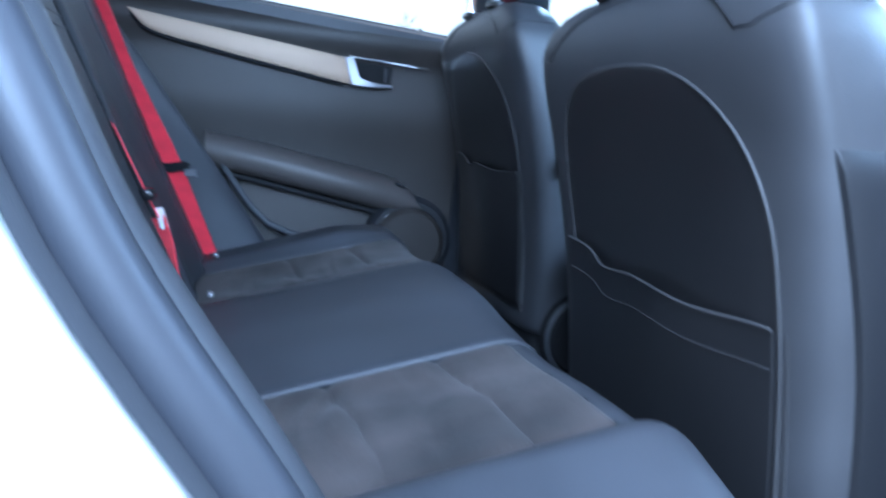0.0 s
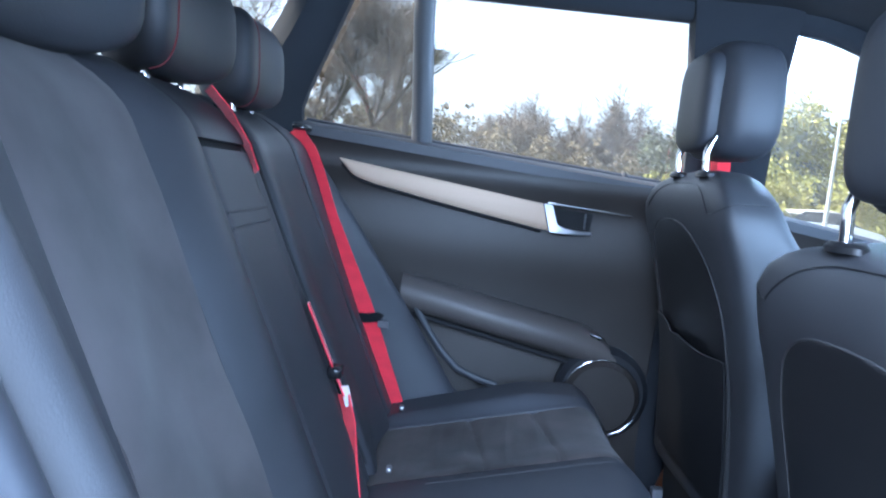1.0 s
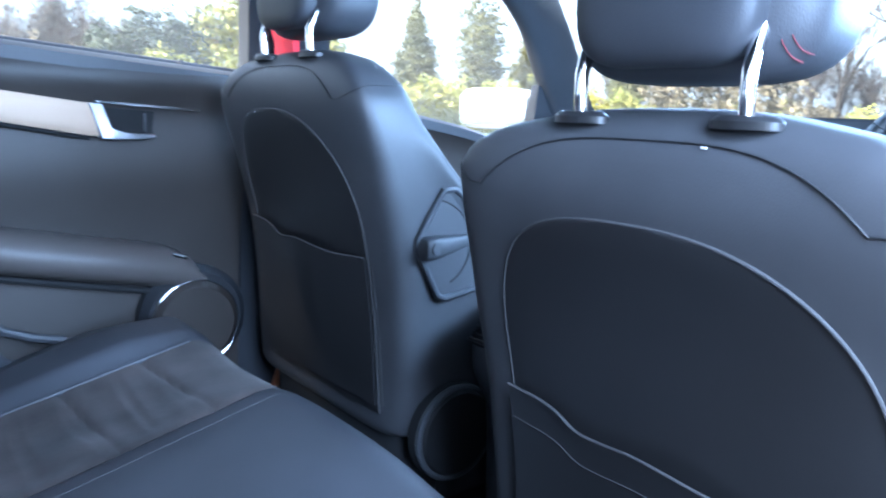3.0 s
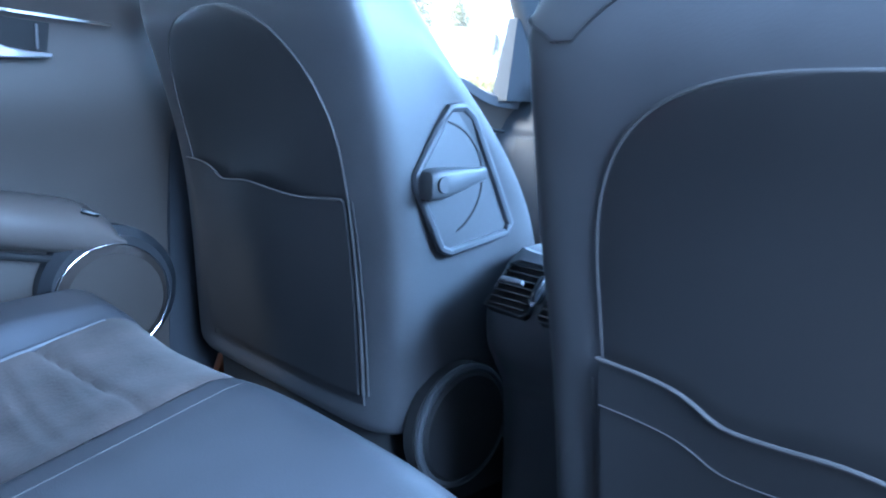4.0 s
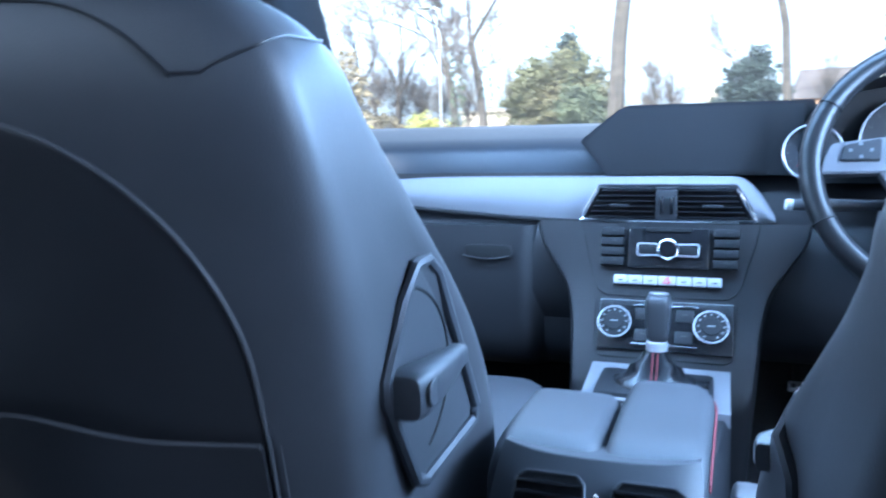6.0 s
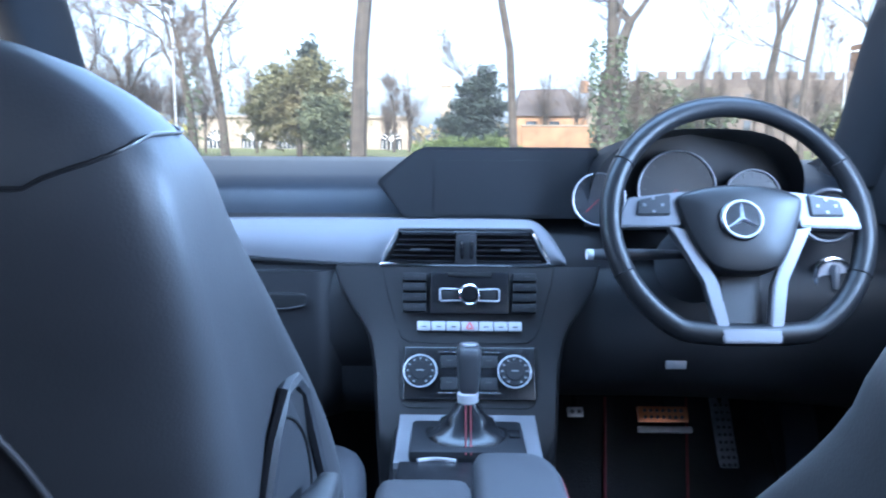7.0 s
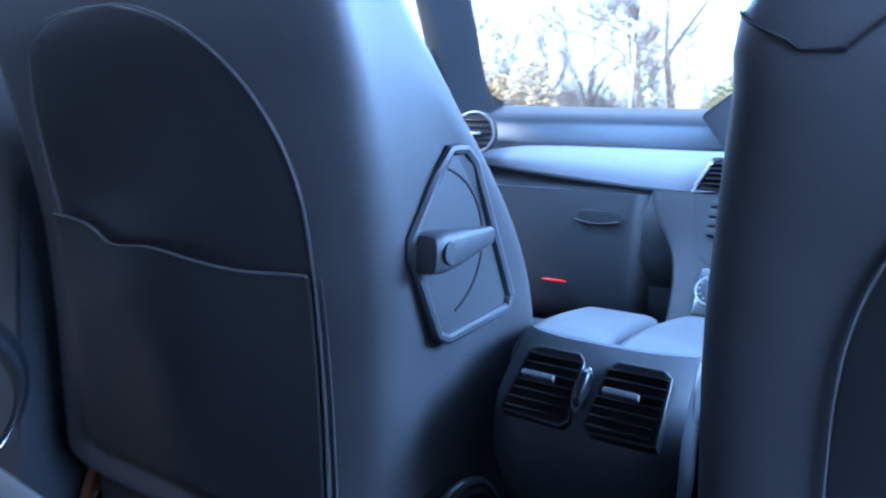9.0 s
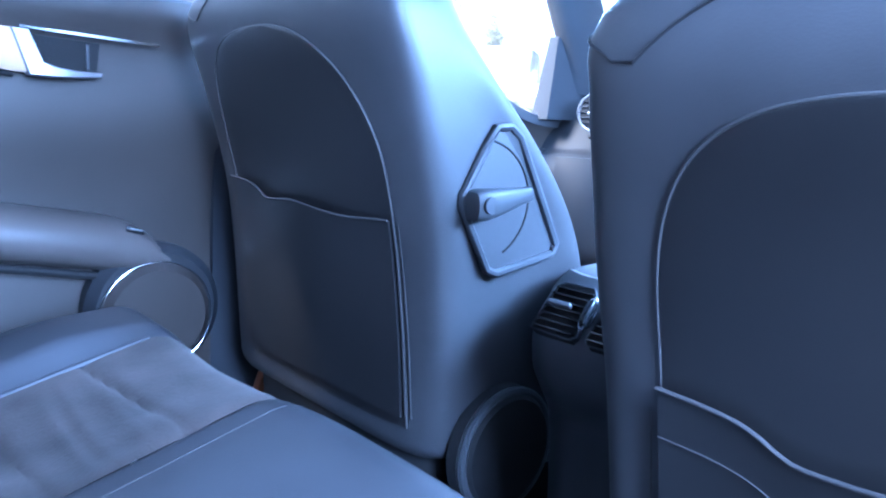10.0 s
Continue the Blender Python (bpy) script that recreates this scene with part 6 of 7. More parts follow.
for a in (90, 210, 330):
    tip = (math.cos(radians(a)) * 0.0215, math.sin(radians(a)) * 0.0215)
    n2 = (math.cos(radians(a + 90)) * 0.0030, math.sin(radians(a + 90)) * 0.0030)
    loft(bm, [[em @ Vector((n2[0], n2[1], 0.006)), em @ Vector((-n2[0], -n2[1], 0.006)), em @ Vector((0, 0, 0.010))], [em @ Vector((tip[0] * 0.97 + n2[0] * 0.1, tip[1] * 0.97 + n2[1] * 0.1, 0.006)), em @ Vector((tip[0] * 0.97 - n2[0] * 0.1, tip[1] * 0.97 - n2[1] * 0.1, 0.006)), em @ Vector((tip[0], tip[1], 0.0075))]])
part("badge_bars", bm, SATIN, badge)


def spoke(o2, mat, label, z0=-0.006, z1=0.012, name="spoke"):
    bm = B()
    lo = [bm.verts.new(WM @ Vector((x, y, z0))) for x, y in o2]
    hi = [bm.verts.new(WM @ Vector((x, y, z1))) for x, y in o2]
    bm.faces.new(lo[::-1])
    bm.faces.new(hi)
    for i in range(len(lo)):
        j = (i + 1) % len(lo)
        bm.faces.new((lo[i], lo[j], hi[j], hi[i]))
    bmesh.ops.bevel(bm, geom=bm.edges[:], offset=0.002, segments=2, affect="EDGES")
    return part(name, bm, mat, wheel, label)


for s in (-1, 1):
    spoke([(s * 0.070, 0.040), (s * 0.148, 0.030), (s * 0.157, 0.010), (s * 0.163, -0.012), (s * 0.080, -0.010)], SPOKE, "silver side spoke")
    key = spoke([(s * 0.092, 0.035), (s * 0.135, 0.026), (s * 0.140, 0.004), (s * 0.094, 0.004)], DISPLAY, "black spoke keys", 0.008, 0.016, "spoke_keys")
    for dx, dy in ((0, 0.010), (0, -0.008), (-0.012, 0.001), (0.012, 0.001)):
        part("key_mark", box(B(), (0, 0, 0), (0.004, 0.004, 0.001), 0, WM @ Matrix.Translation((s * 0.116 + dx, 0.017 + dy, 0.0165))), SPOKE, key)
    spoke([(s * 0.072, -0.014), (s * 0.096, -0.010), (s * 0.053, -0.085), (s * 0.042, -0.156), (s * 0.024, -0.158), (s * 0.036, -0.088)], SPOKE, "silver lower spoke")
spoke([(-0.040, -0.150), (0.040, -0.150), (0.037, -0.168), (-0.037, -0.168)], SPOKE, "silver rim clasp", -0.014, 0.016, "rim_clasp")
# dark plate put into the opening between the lower spokes for its shade
spoke([(-0.030, -0.05), (0.030, -0.05), (0.024, -0.14), (-0.024, -0.14)], DISPLAY, "", -0.020, -0.010, "lower_filler")
part("column", tube(B(), [WM @ Vector((0, 0, -0.015)), WM @ Vector((0, -0.01, -0.20))], [0.055, 0.062], 24), PLASTIC, wheel)
part("stalk", tube(B(), [WM @ Vector((-0.04, -0.03, -0.06)), WM @ Vector((-0.16, -0.035, -0.045)), WM @ Vector((-0.192, -0.036, -0.042))], [0.006, 0.009, 0.007], 10), PLASTIC, wheel)
part("stalk_tip", tube(B(), [WM @ Vector((-0.190, -0.036, -0.042)), WM @ Vector((-0.198, -0.036, -0.041))], 0.0075, 10), WHITE_LABEL, wheel)

# light switch beside the wheel, pedals
ls = thing("light_switch", (0.60, 0.945, 0.845), "round light switch with a silver ring", "light switch")
m = Matrix.Translation((0.600, 0.955, 0.845)) @ Euler((radians(85), 0, 0)).to_matrix().to_4x4()
part("switch_plate", disc(B(), m, 0.030, 0.012, 32), PLASTIC, ls)
part("switch_ring", ring(B(), m @ Matrix.Translation((0, 0, 0.013)), 0.029, 0.004, 40, 8), CHROME, ls, "silver ring")
part("switch_face", disc(B(), m @ Matrix.Translation((0, 0, 0.012)), 0.024, 0.003, 32, 0.001), SWITCH, ls, "silver switch face")
part("switch_knob", box(B(), (0, 0, 0), (0.010, 0.040, 0.020), 0.005, m @ Matrix.Translation((0, 0, 0.020))), SATIN, ls)


def pedal(c, w2, h2, mat, label, rows, cols, tilt=-35):
    p = thing("pedal", c, label, "pedal", "pedals")
    m = Matrix.Translation(c) @ Euler((radians(tilt), 0, 0)).to_matrix().to_4x4()
    plate2 = part("pad", box(B(), (0, 0, 0), (w2, 0.010, h2), 0.004, m), mat, p)
    for i in range(cols):
        for j in range(rows):
            part("stud", disc(B(), m @ Matrix.Translation(((i + 0.5) / cols * w2 * 0.84 - w2 * 0.42, -0.005, (j + 0.5) / rows * h2 * 0.84 - h2 * 0.42)) @ Euler((radians(90), 0, 0)).to_matrix().to_4x4(), min(w2 / cols, h2 / rows) * 0.26, 0.004, 10, 0.001), RUBBER, plate2)
    part("lever", tube(B(), [Vector(c) + Vector((0, 0.015, 0)), Vector(c) + Vector((0, 0.07, 0.11)), Vector(c) + Vector((0, 0.14, 0.22))], 0.009), DARK, p)


pedal((0.240, 1.25, 0.496), 0.034, 0.022, SATIN, "small silver parking brake pedal", 1, 2)
# the amber light on the pad's top is put into its metal colour
pedal((0.418, 1.23, 0.500), 0.105, 0.034, AMBER, "wide studded metal brake pedal coloured amber for the light on its top", 2, 7)
# separate lower pad, left out of that painted amber light
part("lower_pad", box(B(), (0.418, 1.208, 0.476), (0.112, 0.010, 0.014), 0.003, Euler((radians(-35), 0, 0)).to_matrix().to_4x4()), PEDAL, bpy.data.objects["pedal.001"], "worn steel lower pad without the amber light")
pedal((0.563, 1.27, 0.440), 0.042, 0.170, PEDAL, "tall studded metal accelerator pedal", 9, 3)
kp = thing("diagnostic_cover", (0.36, 0.98, 0.62), "small pale label under the dashboard", "label")
part("label_plate", box(B(), (0.352, 0.940, 0.695), (0.034, 0.004, 0.014), 0.001), SATIN, kp)
lw = thing("footwell_lamp", (-0.41, 0.99, 0.655), "small red lamp under the glovebox", "lamp")
part("lens", pebble(B(), (-0.380, 0.920, 0.672), (0.026, 0.006, 0.0030), 0.8), LENS, lw)


# grooves round the radio panel and the climate panel
for side in (-1, 1):
    line = [(0.144, 0.848), (0.138, 0.815), (0.130, 0.780), (0.121, 0.745), (0.113, 0.728), (0.100, 0.720), (0.060, 0.7185), (0.0, 0.718)]
    part("panel_groove", tube(B(), [on_stack(0.002 + side * a, b, -0.001 if a < 0.115 else -0.004) for a, b in line], 0.0014, 6), DARK, stack)
    line = [(0.0, 0.622), (0.100, 0.622), (0.112, 0.628), (0.116, 0.640), (0.116, 0.712)]
    part("panel_groove", tube(B(), [on_stack(0.002 + side * a, b, -0.001 if a < 0.11 else -0.003) for a, b in line], 0.0012, 6), DARK, stack)

# driver's floor mat with red piping
fm = thing("floor_mat", (0.40, 1.16, floor_z(0.40, 1.0)), "black carpet floor mat edged with red piping", "floor mat")


def mat_z(x, y):
    return floor_z(x, y) + 0.012


part("mat", sheet(B(), lambda u, v: (lerp(lerp(0.250, 0.320, v), lerp(0.560, 0.600, v), u), lerp(0.90, 1.34, v), mat_z(lerp(lerp(0.250, 0.320, v), 0.58, u), lerp(0.90, 1.34, v))), 12, 16, depth=(0, 0, -0.008)), CARPET, fm)
part("piping", tube(B(), [(lerp(0.250, 0.320, k / 16), lerp(0.90, 1.34, k / 16), mat_z(0.30, lerp(0.90, 1.34, k / 16)) + 0.002) for k in range(17)], 0.0032, 6), STITCH, fm, "red piping")
part("piping", tube(B(), [(lerp(0.400, 0.500, k / 16), lerp(0.90, 1.34, k / 16), mat_z(0.45, lerp(0.90, 1.34, k / 16)) + 0.002) for k in range(17)], 0.0028, 6), STITCH, fm, "red piping")
# ---- outside ----
BARK = material("grey_bark", (0.045, 0.036, 0.028), 0.9, grain=0.05, bump=0.02, vary=0.4, vary_scale=3)
TWIG = material("bare_twigs", (0.085, 0.066, 0.050), 0.9, vary=0.3, vary_scale=0.6)
IVY = material("dark_ivy", (0.042, 0.058, 0.026), 0.6, vary=0.5, vary_scale=2)
YEW = material("evergreen_leaf", (0.046, 0.058, 0.030), 0.7, vary=0.45, vary_scale=0.9, tint=(0.066, 0.074, 0.036))
# lighter, yellower copy of YEW with the sunshine put into the colour
SUNLIT = material("sun_painted_needles", (0.082, 0.092, 0.032), 0.7, vary=0.45, vary_scale=0.8, tint=(0.105, 0.095, 0.035))
OLIVE = material("olive_leaf", (0.175, 0.145, 0.060), 0.7, vary=0.45, vary_scale=0.4, tint=(0.095, 0.095, 0.042))
CEDAR = material("blue_green_needles", (0.028, 0.040, 0.032), 0.7, vary=0.4, vary_scale=1.2)
# golden leaf colour, brightened to carry sunlight that the sun lamp doesn't give
GOLD = material("golden_leaf_sun_painted", (0.255, 0.270, 0.055), 0.7, vary=0.25, vary_scale=0.5, tint=(0.30, 0.26, 0.055))
BEECH = material("brown_hedge_leaf", (0.165, 0.130, 0.072), 0.8, vary=0.45, vary_scale=0.5)
BOX = material("clipped_hedge_leaf", (0.085, 0.115, 0.028), 0.6, vary=0.35, vary_scale=1.0)
GRASS = material("rough_grass", (0.10, 0.13, 0.030), 0.95, grain=0.06, bump=0.03, vary=0.4, vary_scale=0.25, tint=(0.10, 0.10, 0.04))
ASPHALT = material("asphalt", (0.050, 0.050, 0.052), 0.9, grain=0.012, bump=0.004, vary=0.25, vary_scale=0.6)
STONE = material("pale_limestone", (0.22, 0.18, 0.135), 0.85, grain=0.08, bump=0.01, vary=0.25, vary_scale=0.4)
OLDSTONE = material("old_castle_stone", (0.085, 0.068, 0.056), 0.9, grain=0.15, bump=0.03, vary=0.35, vary_scale=0.3)
BRICK = material("warm_brick", (0.22, 0.125, 0.065), 0.9, grain=0.075, bump=0.008, vary=0.3, vary_scale=0.8)
TILE = material("dark_roof_tile", (0.060, 0.050, 0.048), 0.8, grain=0.2, bump=0.02, vary=0.3, vary_scale=0.7)
WINDOWS = material("dark_window_glass", (0.03, 0.035, 0.04), 0.1, vary=0.2, vary_scale=1.0)
FENCE = material("pale_painted_wood", (0.55, 0.53, 0.49), 0.7, grain=0.02, bump=0.002, vary=0.15)
STEEL = material("galvanised_steel", (0.45, 0.46, 0.47), 0.45, 0.8, vary=0.15)
TYRE = material("tyre_rubber", (0.02, 0.02, 0.02), 0.8, vary=0.2)


def ease(t):
    t = max(0.0, min(1.0, t))
    return t * t * (3 - 2 * t)


def ground_z(x, y):
    return 1.7 * ease((-x - 16) / 20) * ease((9 - y) / 14) + 0.15 * noise.noise(Vector((x * 0.06, y * 0.06, 0))) * ease((math.hypot(x, y) - 8) / 20)


bm = B()
radii = [0, 3, 6, 10, 15, 20, 26, 32, 38, 45, 55, 70, 90, 130, 200, 400, 900, 2500]
rows = [[bm.verts.new((r * math.cos(a), r * math.sin(a), ground_z(r * math.cos(a), r * math.sin(a)))) for a in [2 * math.pi * k / 72 for k in range(72)]] for r in radii[1:]]
mid = bm.verts.new((0, 0, 0))
for k in range(72):
    bm.faces.new((mid, rows[0][k], rows[0][(k + 1) % 72]))
for a, b in zip(rows, rows[1:]):
    for k in range(72):
        bm.faces.new((a[k], b[k], b[(k + 1) % 72], a[(k + 1) % 72]))
solid("ground", bm, GRASS, "rough winter grass round the parked car", "ground")
solid("road", sheet(B(), lambda u, v: (lerp(-9, 6, u), lerp(-40, 30, v), 0.006), 10, 40, depth=(0, 0, -0.05)), ASPHALT, "worn asphalt under the parked car", "road")


def raw(name, verts, faces, mat, parent, kind="", label="", flat=True):
    me = bpy.data.meshes.new(name)
    o = origin_of(parent) if parent else Vector()
    me.from_pydata([(v[0] - o.x, v[1] - o.y, v[2] - o.z) for v in verts], [], faces)
    me.materials.append(mat)
    ob = new(name, me)
    ob.parent = parent
    if kind:
        ob["kind"] = kind
    if label:
        ob["label"] = label
    return ob


def limb(verts, faces, a, b, ra, rb, seg):
    d = (b - a).normalized()
    x = d.orthogonal().normalized()
    y = d.cross(x)
    n = len(verts)
    for p, r in ((a, ra), (b, rb)):
        for s in range(seg):
            q = 2 * math.pi * s / seg
            verts.append(p + x * (r * math.cos(q)) + y * (r * math.sin(q)))
    for s in range(seg):
        t = (s + 1) % seg
        faces.append((n + s, n + t, n + seg + t, n + seg + s))


def fine(verts, faces, p, d, length, rnd, wide=1.0):
    """One thin bent twig, a narrow blade in two pieces."""
    w = d.orthogonal().normalized() * (wide * rnd.uniform(0.009, 0.016))
    m = p + d * (length * 0.5)
    e = p + d * length + Vector((rnd.gauss(0, 1), rnd.gauss(0, 1), rnd.gauss(0.2, 1))) * (length * 0.15)
    n = len(verts)
    verts += [p - w, p + w, m + w * 0.8, m - w * 0.8, e + w * 0.4, e - w * 0.4]
    faces += [(n, n + 1, n + 2, n + 3), (n + 3, n + 2, n + 4, n + 5)]


def bare_tree(x, y, h, r, seed, label, fork=0.42, spread=0.42, depth=5, lean=0.0, ivy=0.0, dense=1.0, mat=None, wide=1.0):
    rnd = random.Random(seed)
    base = Vector((x, y, ground_z(x, y) - 0.1))
    tree = thing("bare_tree", base, label, "tree", "bare trees")
    tv, tf, wv, wf = [], [], [], []

    def grow(p, d, length, rad, level):
        steps = 3 if level < 3 else 2
        for k in range(steps):
            bend = Vector((rnd.gauss(0, 1), rnd.gauss(0, 1), rnd.gauss(0, 0.6))) * (0.06 + 0.045 * level)
            nd = (d + bend + Vector((0, 0, 0.04 * level))).normalized()
            q = p + nd * (length / steps)
            r2 = rad * (0.86 if level else 0.93)
            if level < 3:
                limb(tv, tf, p, q, rad, r2, 8 if level == 0 else 6)
            else:
                limb(wv, wf, p, q, max(rad, 0.016 * wide), max(r2, 0.012 * wide), 3)
            if level < depth and rnd.random() < (0.60 if level else 0.5) * dense:
                side = (nd + Vector((rnd.gauss(0, 1), rnd.gauss(0, 1), rnd.gauss(0.1, 0.6))) * 0.7).normalized()
                grow(q, side, length * (rnd.uniform(0.40, 0.65) if level else rnd.uniform(0.22, 0.38)), r2 * (0.5 if level else 0.3), level + 1 if level else 2)
            p, d, rad = q, nd, r2
        if level >= depth - 1:
            for _ in range(4):
                fine(wv, wf, p - d * (length * rnd.random()), (d + Vector((rnd.gauss(0, 1), rnd.gauss(0, 1), rnd.gauss(0.1, 0.7))) * 0.7).normalized(), rnd.uniform(0.25, 0.8), rnd, wide)
        if level < depth:
            n = rnd.choice((2, 3)) if level < 2 else 2
            for _ in range(n):
                nd = (d + Vector((rnd.gauss(0, 1), rnd.gauss(0, 1), rnd.gauss(0.15, 0.5))) * spread).normalized()
                grow(p, nd, length * rnd.uniform(0.58, 0.82), rad * rnd.uniform(0.55, 0.75), level + 1)
    grow(base, Vector((lean, 0.02, 1)).normalized(), h * fork, r, 0)
    limb(tv, tf, base - Vector((0, 0, 0.1)), base + Vector((0, 0, 0.5)), r * 1.5, r, 8)
    raw("trunk", tv, tf, BARK, tree)
    raw("crown", wv, wf, mat or TWIG, tree, "stuff")
    if ivy:
        lv, lf = [], []
        for _ in range(int(900 * ivy)):
            zz = rnd.uniform(0.2, h * fork * 1.3)
            a = rnd.uniform(0, 2 * math.pi)
            c = base + Vector((lean * zz + math.cos(a) * (r + rnd.uniform(0, 0.18)), math.sin(a) * (r + rnd.uniform(0, 0.18)), zz))
            leaf(lv, lf, c, rnd.uniform(0.05, 0.11), rnd)
        raw("ivy", lv, lf, IVY, tree, "stuff")
    return tree


def leaf(lv, lf, c, s, rnd):
    a = Vector((rnd.gauss(0, 1), rnd.gauss(0, 1), rnd.gauss(0, 1))).normalized()
    b = a.orthogonal().normalized() * s
    a = a.cross(b).normalized() * s * rnd.uniform(0.6, 1.4)
    n = len(lv)
    lv += [c - a, c + b * 0.6, c + a, c - b * 0.6]
    lf.append((n, n + 1, n + 2, n + 3))


def leafy(name, x, y, blobs, mat, seed, label, n=3000, size=0.16, trunk=0.0, category="tree", group="evergreens", cone=False):
    """A crown of many leaves gathered in clumps; blobs: (dx, dy, z, rx, ry, rz)."""
    rnd = random.Random(seed)
    g = ground_z(x, y)
    tree = thing(name, (x, y, g), label, category, group)
    lv, lf = [], []
    vol = sum(b[3] * b[4] * b[5] for b in blobs)
    for dx, dy, z, rx, ry, rz in blobs:
        k = max(60, int(n * (rx * ry * rz) / vol))
        clumps = max(6, k // 28)
        for _ in range(clumps):
            while True:
                p = Vector((rnd.uniform(-1, 1), rnd.uniform(-1, 1), rnd.uniform(-1, 1)))
                if 0.25 < p.length < 1.0:
                    break
            p = p * (0.55 + 0.55 * rnd.random())
            if cone:
                f = max(0.05, (1 - p.z) / 2)
                p = Vector((p.x * f * 1.6, p.y * f * 1.6, p.z))
            c = Vector((x + dx + p.x * rx, y + dy + p.y * ry, g + max(0.1, z + p.z * rz)))
            cs = size * rnd.uniform(1.6, 3.2)
            for _ in range(28):
                leaf(lv, lf, c + Vector((rnd.gauss(0, cs * 0.6), rnd.gauss(0, cs * 0.6), rnd.gauss(0, cs * 0.45))), size * rnd.uniform(0.5, 1.2), rnd)
    raw("crown", lv, lf, mat, tree, "stuff")
    if trunk:
        tv, tf = [], []
        top = max(b[2] + b[5] * 0.4 for b in blobs)
        limb(tv, tf, Vector((x, y, g - 0.1)), Vector((x, y, g + top)), trunk, trunk * 0.4, 7)
        raw("trunk", tv, tf, BARK, tree)
    return tree


def ahead(px, d):
    """Place at distance d in front, by its bearing in thousandths."""
    return (-0.028 + px / 1000 * d, d - 0.27)


# big trees in front of the windscreen: bearing, distance, height, trunk radius, seed, fork, lean
for px, d, h, r, seed, fork, lean, ivy, what in (
        (-128, 24, 19, 0.27, 3, 0.62, 0.015, 0, "tall bare tree with a stout straight trunk"),
        (80, 25, 17, 0.14, 5, 0.70, 0.01, 0, "slender bare tree with a thin trunk"),
        (202, 27, 15, 0.50, 8, 0.24, -0.02, 1.5, "broad bare tree with an ivy-clad trunk"),
        (-345, 36, 13, 0.24, 11, 0.30, 0.02, 0.5, "bare tree forking low"),
        (-303, 34, 14, 0.22, 12, 0.38, 0.02, 0.2, "bare tree forking above its trunk"),
        (412, 34, 14, 0.22, 15, 0.42, 0.0, 0, "bare tree with upright limbs"),
        (455, 30, 13, 0.14, 16, 0.50, 0.03, 0, "slender leaning bare tree"),
        (330, 48, 13, 0.10, 17, 0.40, 0.0, 0, "thin bare birch among taller trees"),
        (-80, 70, 10, 0.15, 18, 0.30, 0.0, 0, "small distant bare tree"),
        (45, 60, 11, 0.12, 19, 0.40, 0.0, 0, "small distant bare tree"),
        (560, 40, 13, 0.2, 20, 0.35, 0.0, 0, "bare tree with spreading limbs"),
        (-440, 44, 11, 0.2, 21, 0.32, 0.0, 0, "bare tree with fine twigs"),
        (-500, 40, 12, 0.2, 22, 0.30, 0.0, 0, "bare tree with fine twigs"),
        (-570, 46, 13, 0.22, 23, 0.30, 0.0, 0, "bare tree with fine twigs"),
        (-660, 40, 12, 0.2, 24, 0.33, 0.0, 0, "bare tree with fine twigs"),
        (-760, 44, 13, 0.2, 25, 0.33, 0.0, 0, "bare tree with fine twigs")):
    X, Y = ahead(px, d)
    bare_tree(X, Y, h, r, seed, what, fork=fork, lean=lean, ivy=ivy, spread=0.58 if ivy > 1 else 0.42, depth=5 if d < 40 else 4)

X, Y = ahead(-205, 46)
leafy("evergreen_tree", X, Y, [(-1.6, 0, 3.0, 2.0, 2.0, 3.0), (0.2, 0.5, 3.6, 2.2, 2.0, 3.2), (2.0, 0.8, 2.8, 1.9, 1.9, 2.9)], OLIVE, 31, "large rounded evergreen with yellowish leaves", 22000, 0.13, 0.2)
X, Y = ahead(-172, 42)
leafy("evergreen_tree", X, Y, [(0, 0, 1.9, 1.5, 1.5, 2.0)], YEW, 32, "dense dark green evergreen shrub", 9000, 0.11)
X, Y = ahead(-190, 60)
leafy("conifer", X, Y, [(0, 0, 5.0, 2.6, 2.6, 4.6)], CEDAR, 33, "dark conifer rising behind the shrubs", 10000, 0.16, 0.2, cone=True)
X, Y = ahead(30, 50)
leafy("cedar", X, Y, [(-0.2, 0, 1.3, 2.6, 2.0, 0.9), (-0.6, 0, 2.2, 2.4, 1.8, 0.9), (0.4, 0, 3.3, 2.3, 1.8, 0.8), (0.0, 0, 4.4, 1.6, 1.5, 0.8), (0.5, 0, 5.3, 1.0, 1.0, 0.6)], CEDAR, 34, "dark cedar with level tiers", 19000, 0.12, 0.2)
X, Y = ahead(285, 90)
leafy("evergreen_tree", X, Y, [(-3, 0, 4.5, 4.5, 3, 4.2), (3, 0, 4.0, 4.0, 3, 3.8)], IVY, 35, "dark evergreen mass before the castle wall", 12000, 0.3)
X, Y = ahead(505, 70)
leafy("evergreen_tree", X, Y, [(0, 0, 2.6, 2.4, 2, 2.6)], YEW, 36, "dark green shrub by the castle", 2500, 0.22)
for px, w2, seed in ((-14, 2.8, 41), (48, 2.9, 42)):
    X, Y = ahead(px, 40)
    leafy("clipped_hedge", X, Y, [(0, 0, 0.50, w2 * 0.62, 0.9, 0.95)], BOX, seed, "low clipped bright green hedge", 9000, 0.065, category="hedge", group="clipped hedges")
for px, d, seed in ((-520, 34, 45), (-600, 35, 46), (-690, 33, 47)):
    X, Y = ahead(px, d)
    leafy("beech_tree", X, Y, [(0, 0, 3.0, 1.8, 1.5, 2.6)], BEECH, seed, "beech keeping its brown winter leaves", 2200, 0.12, 0.12, group="beeches")

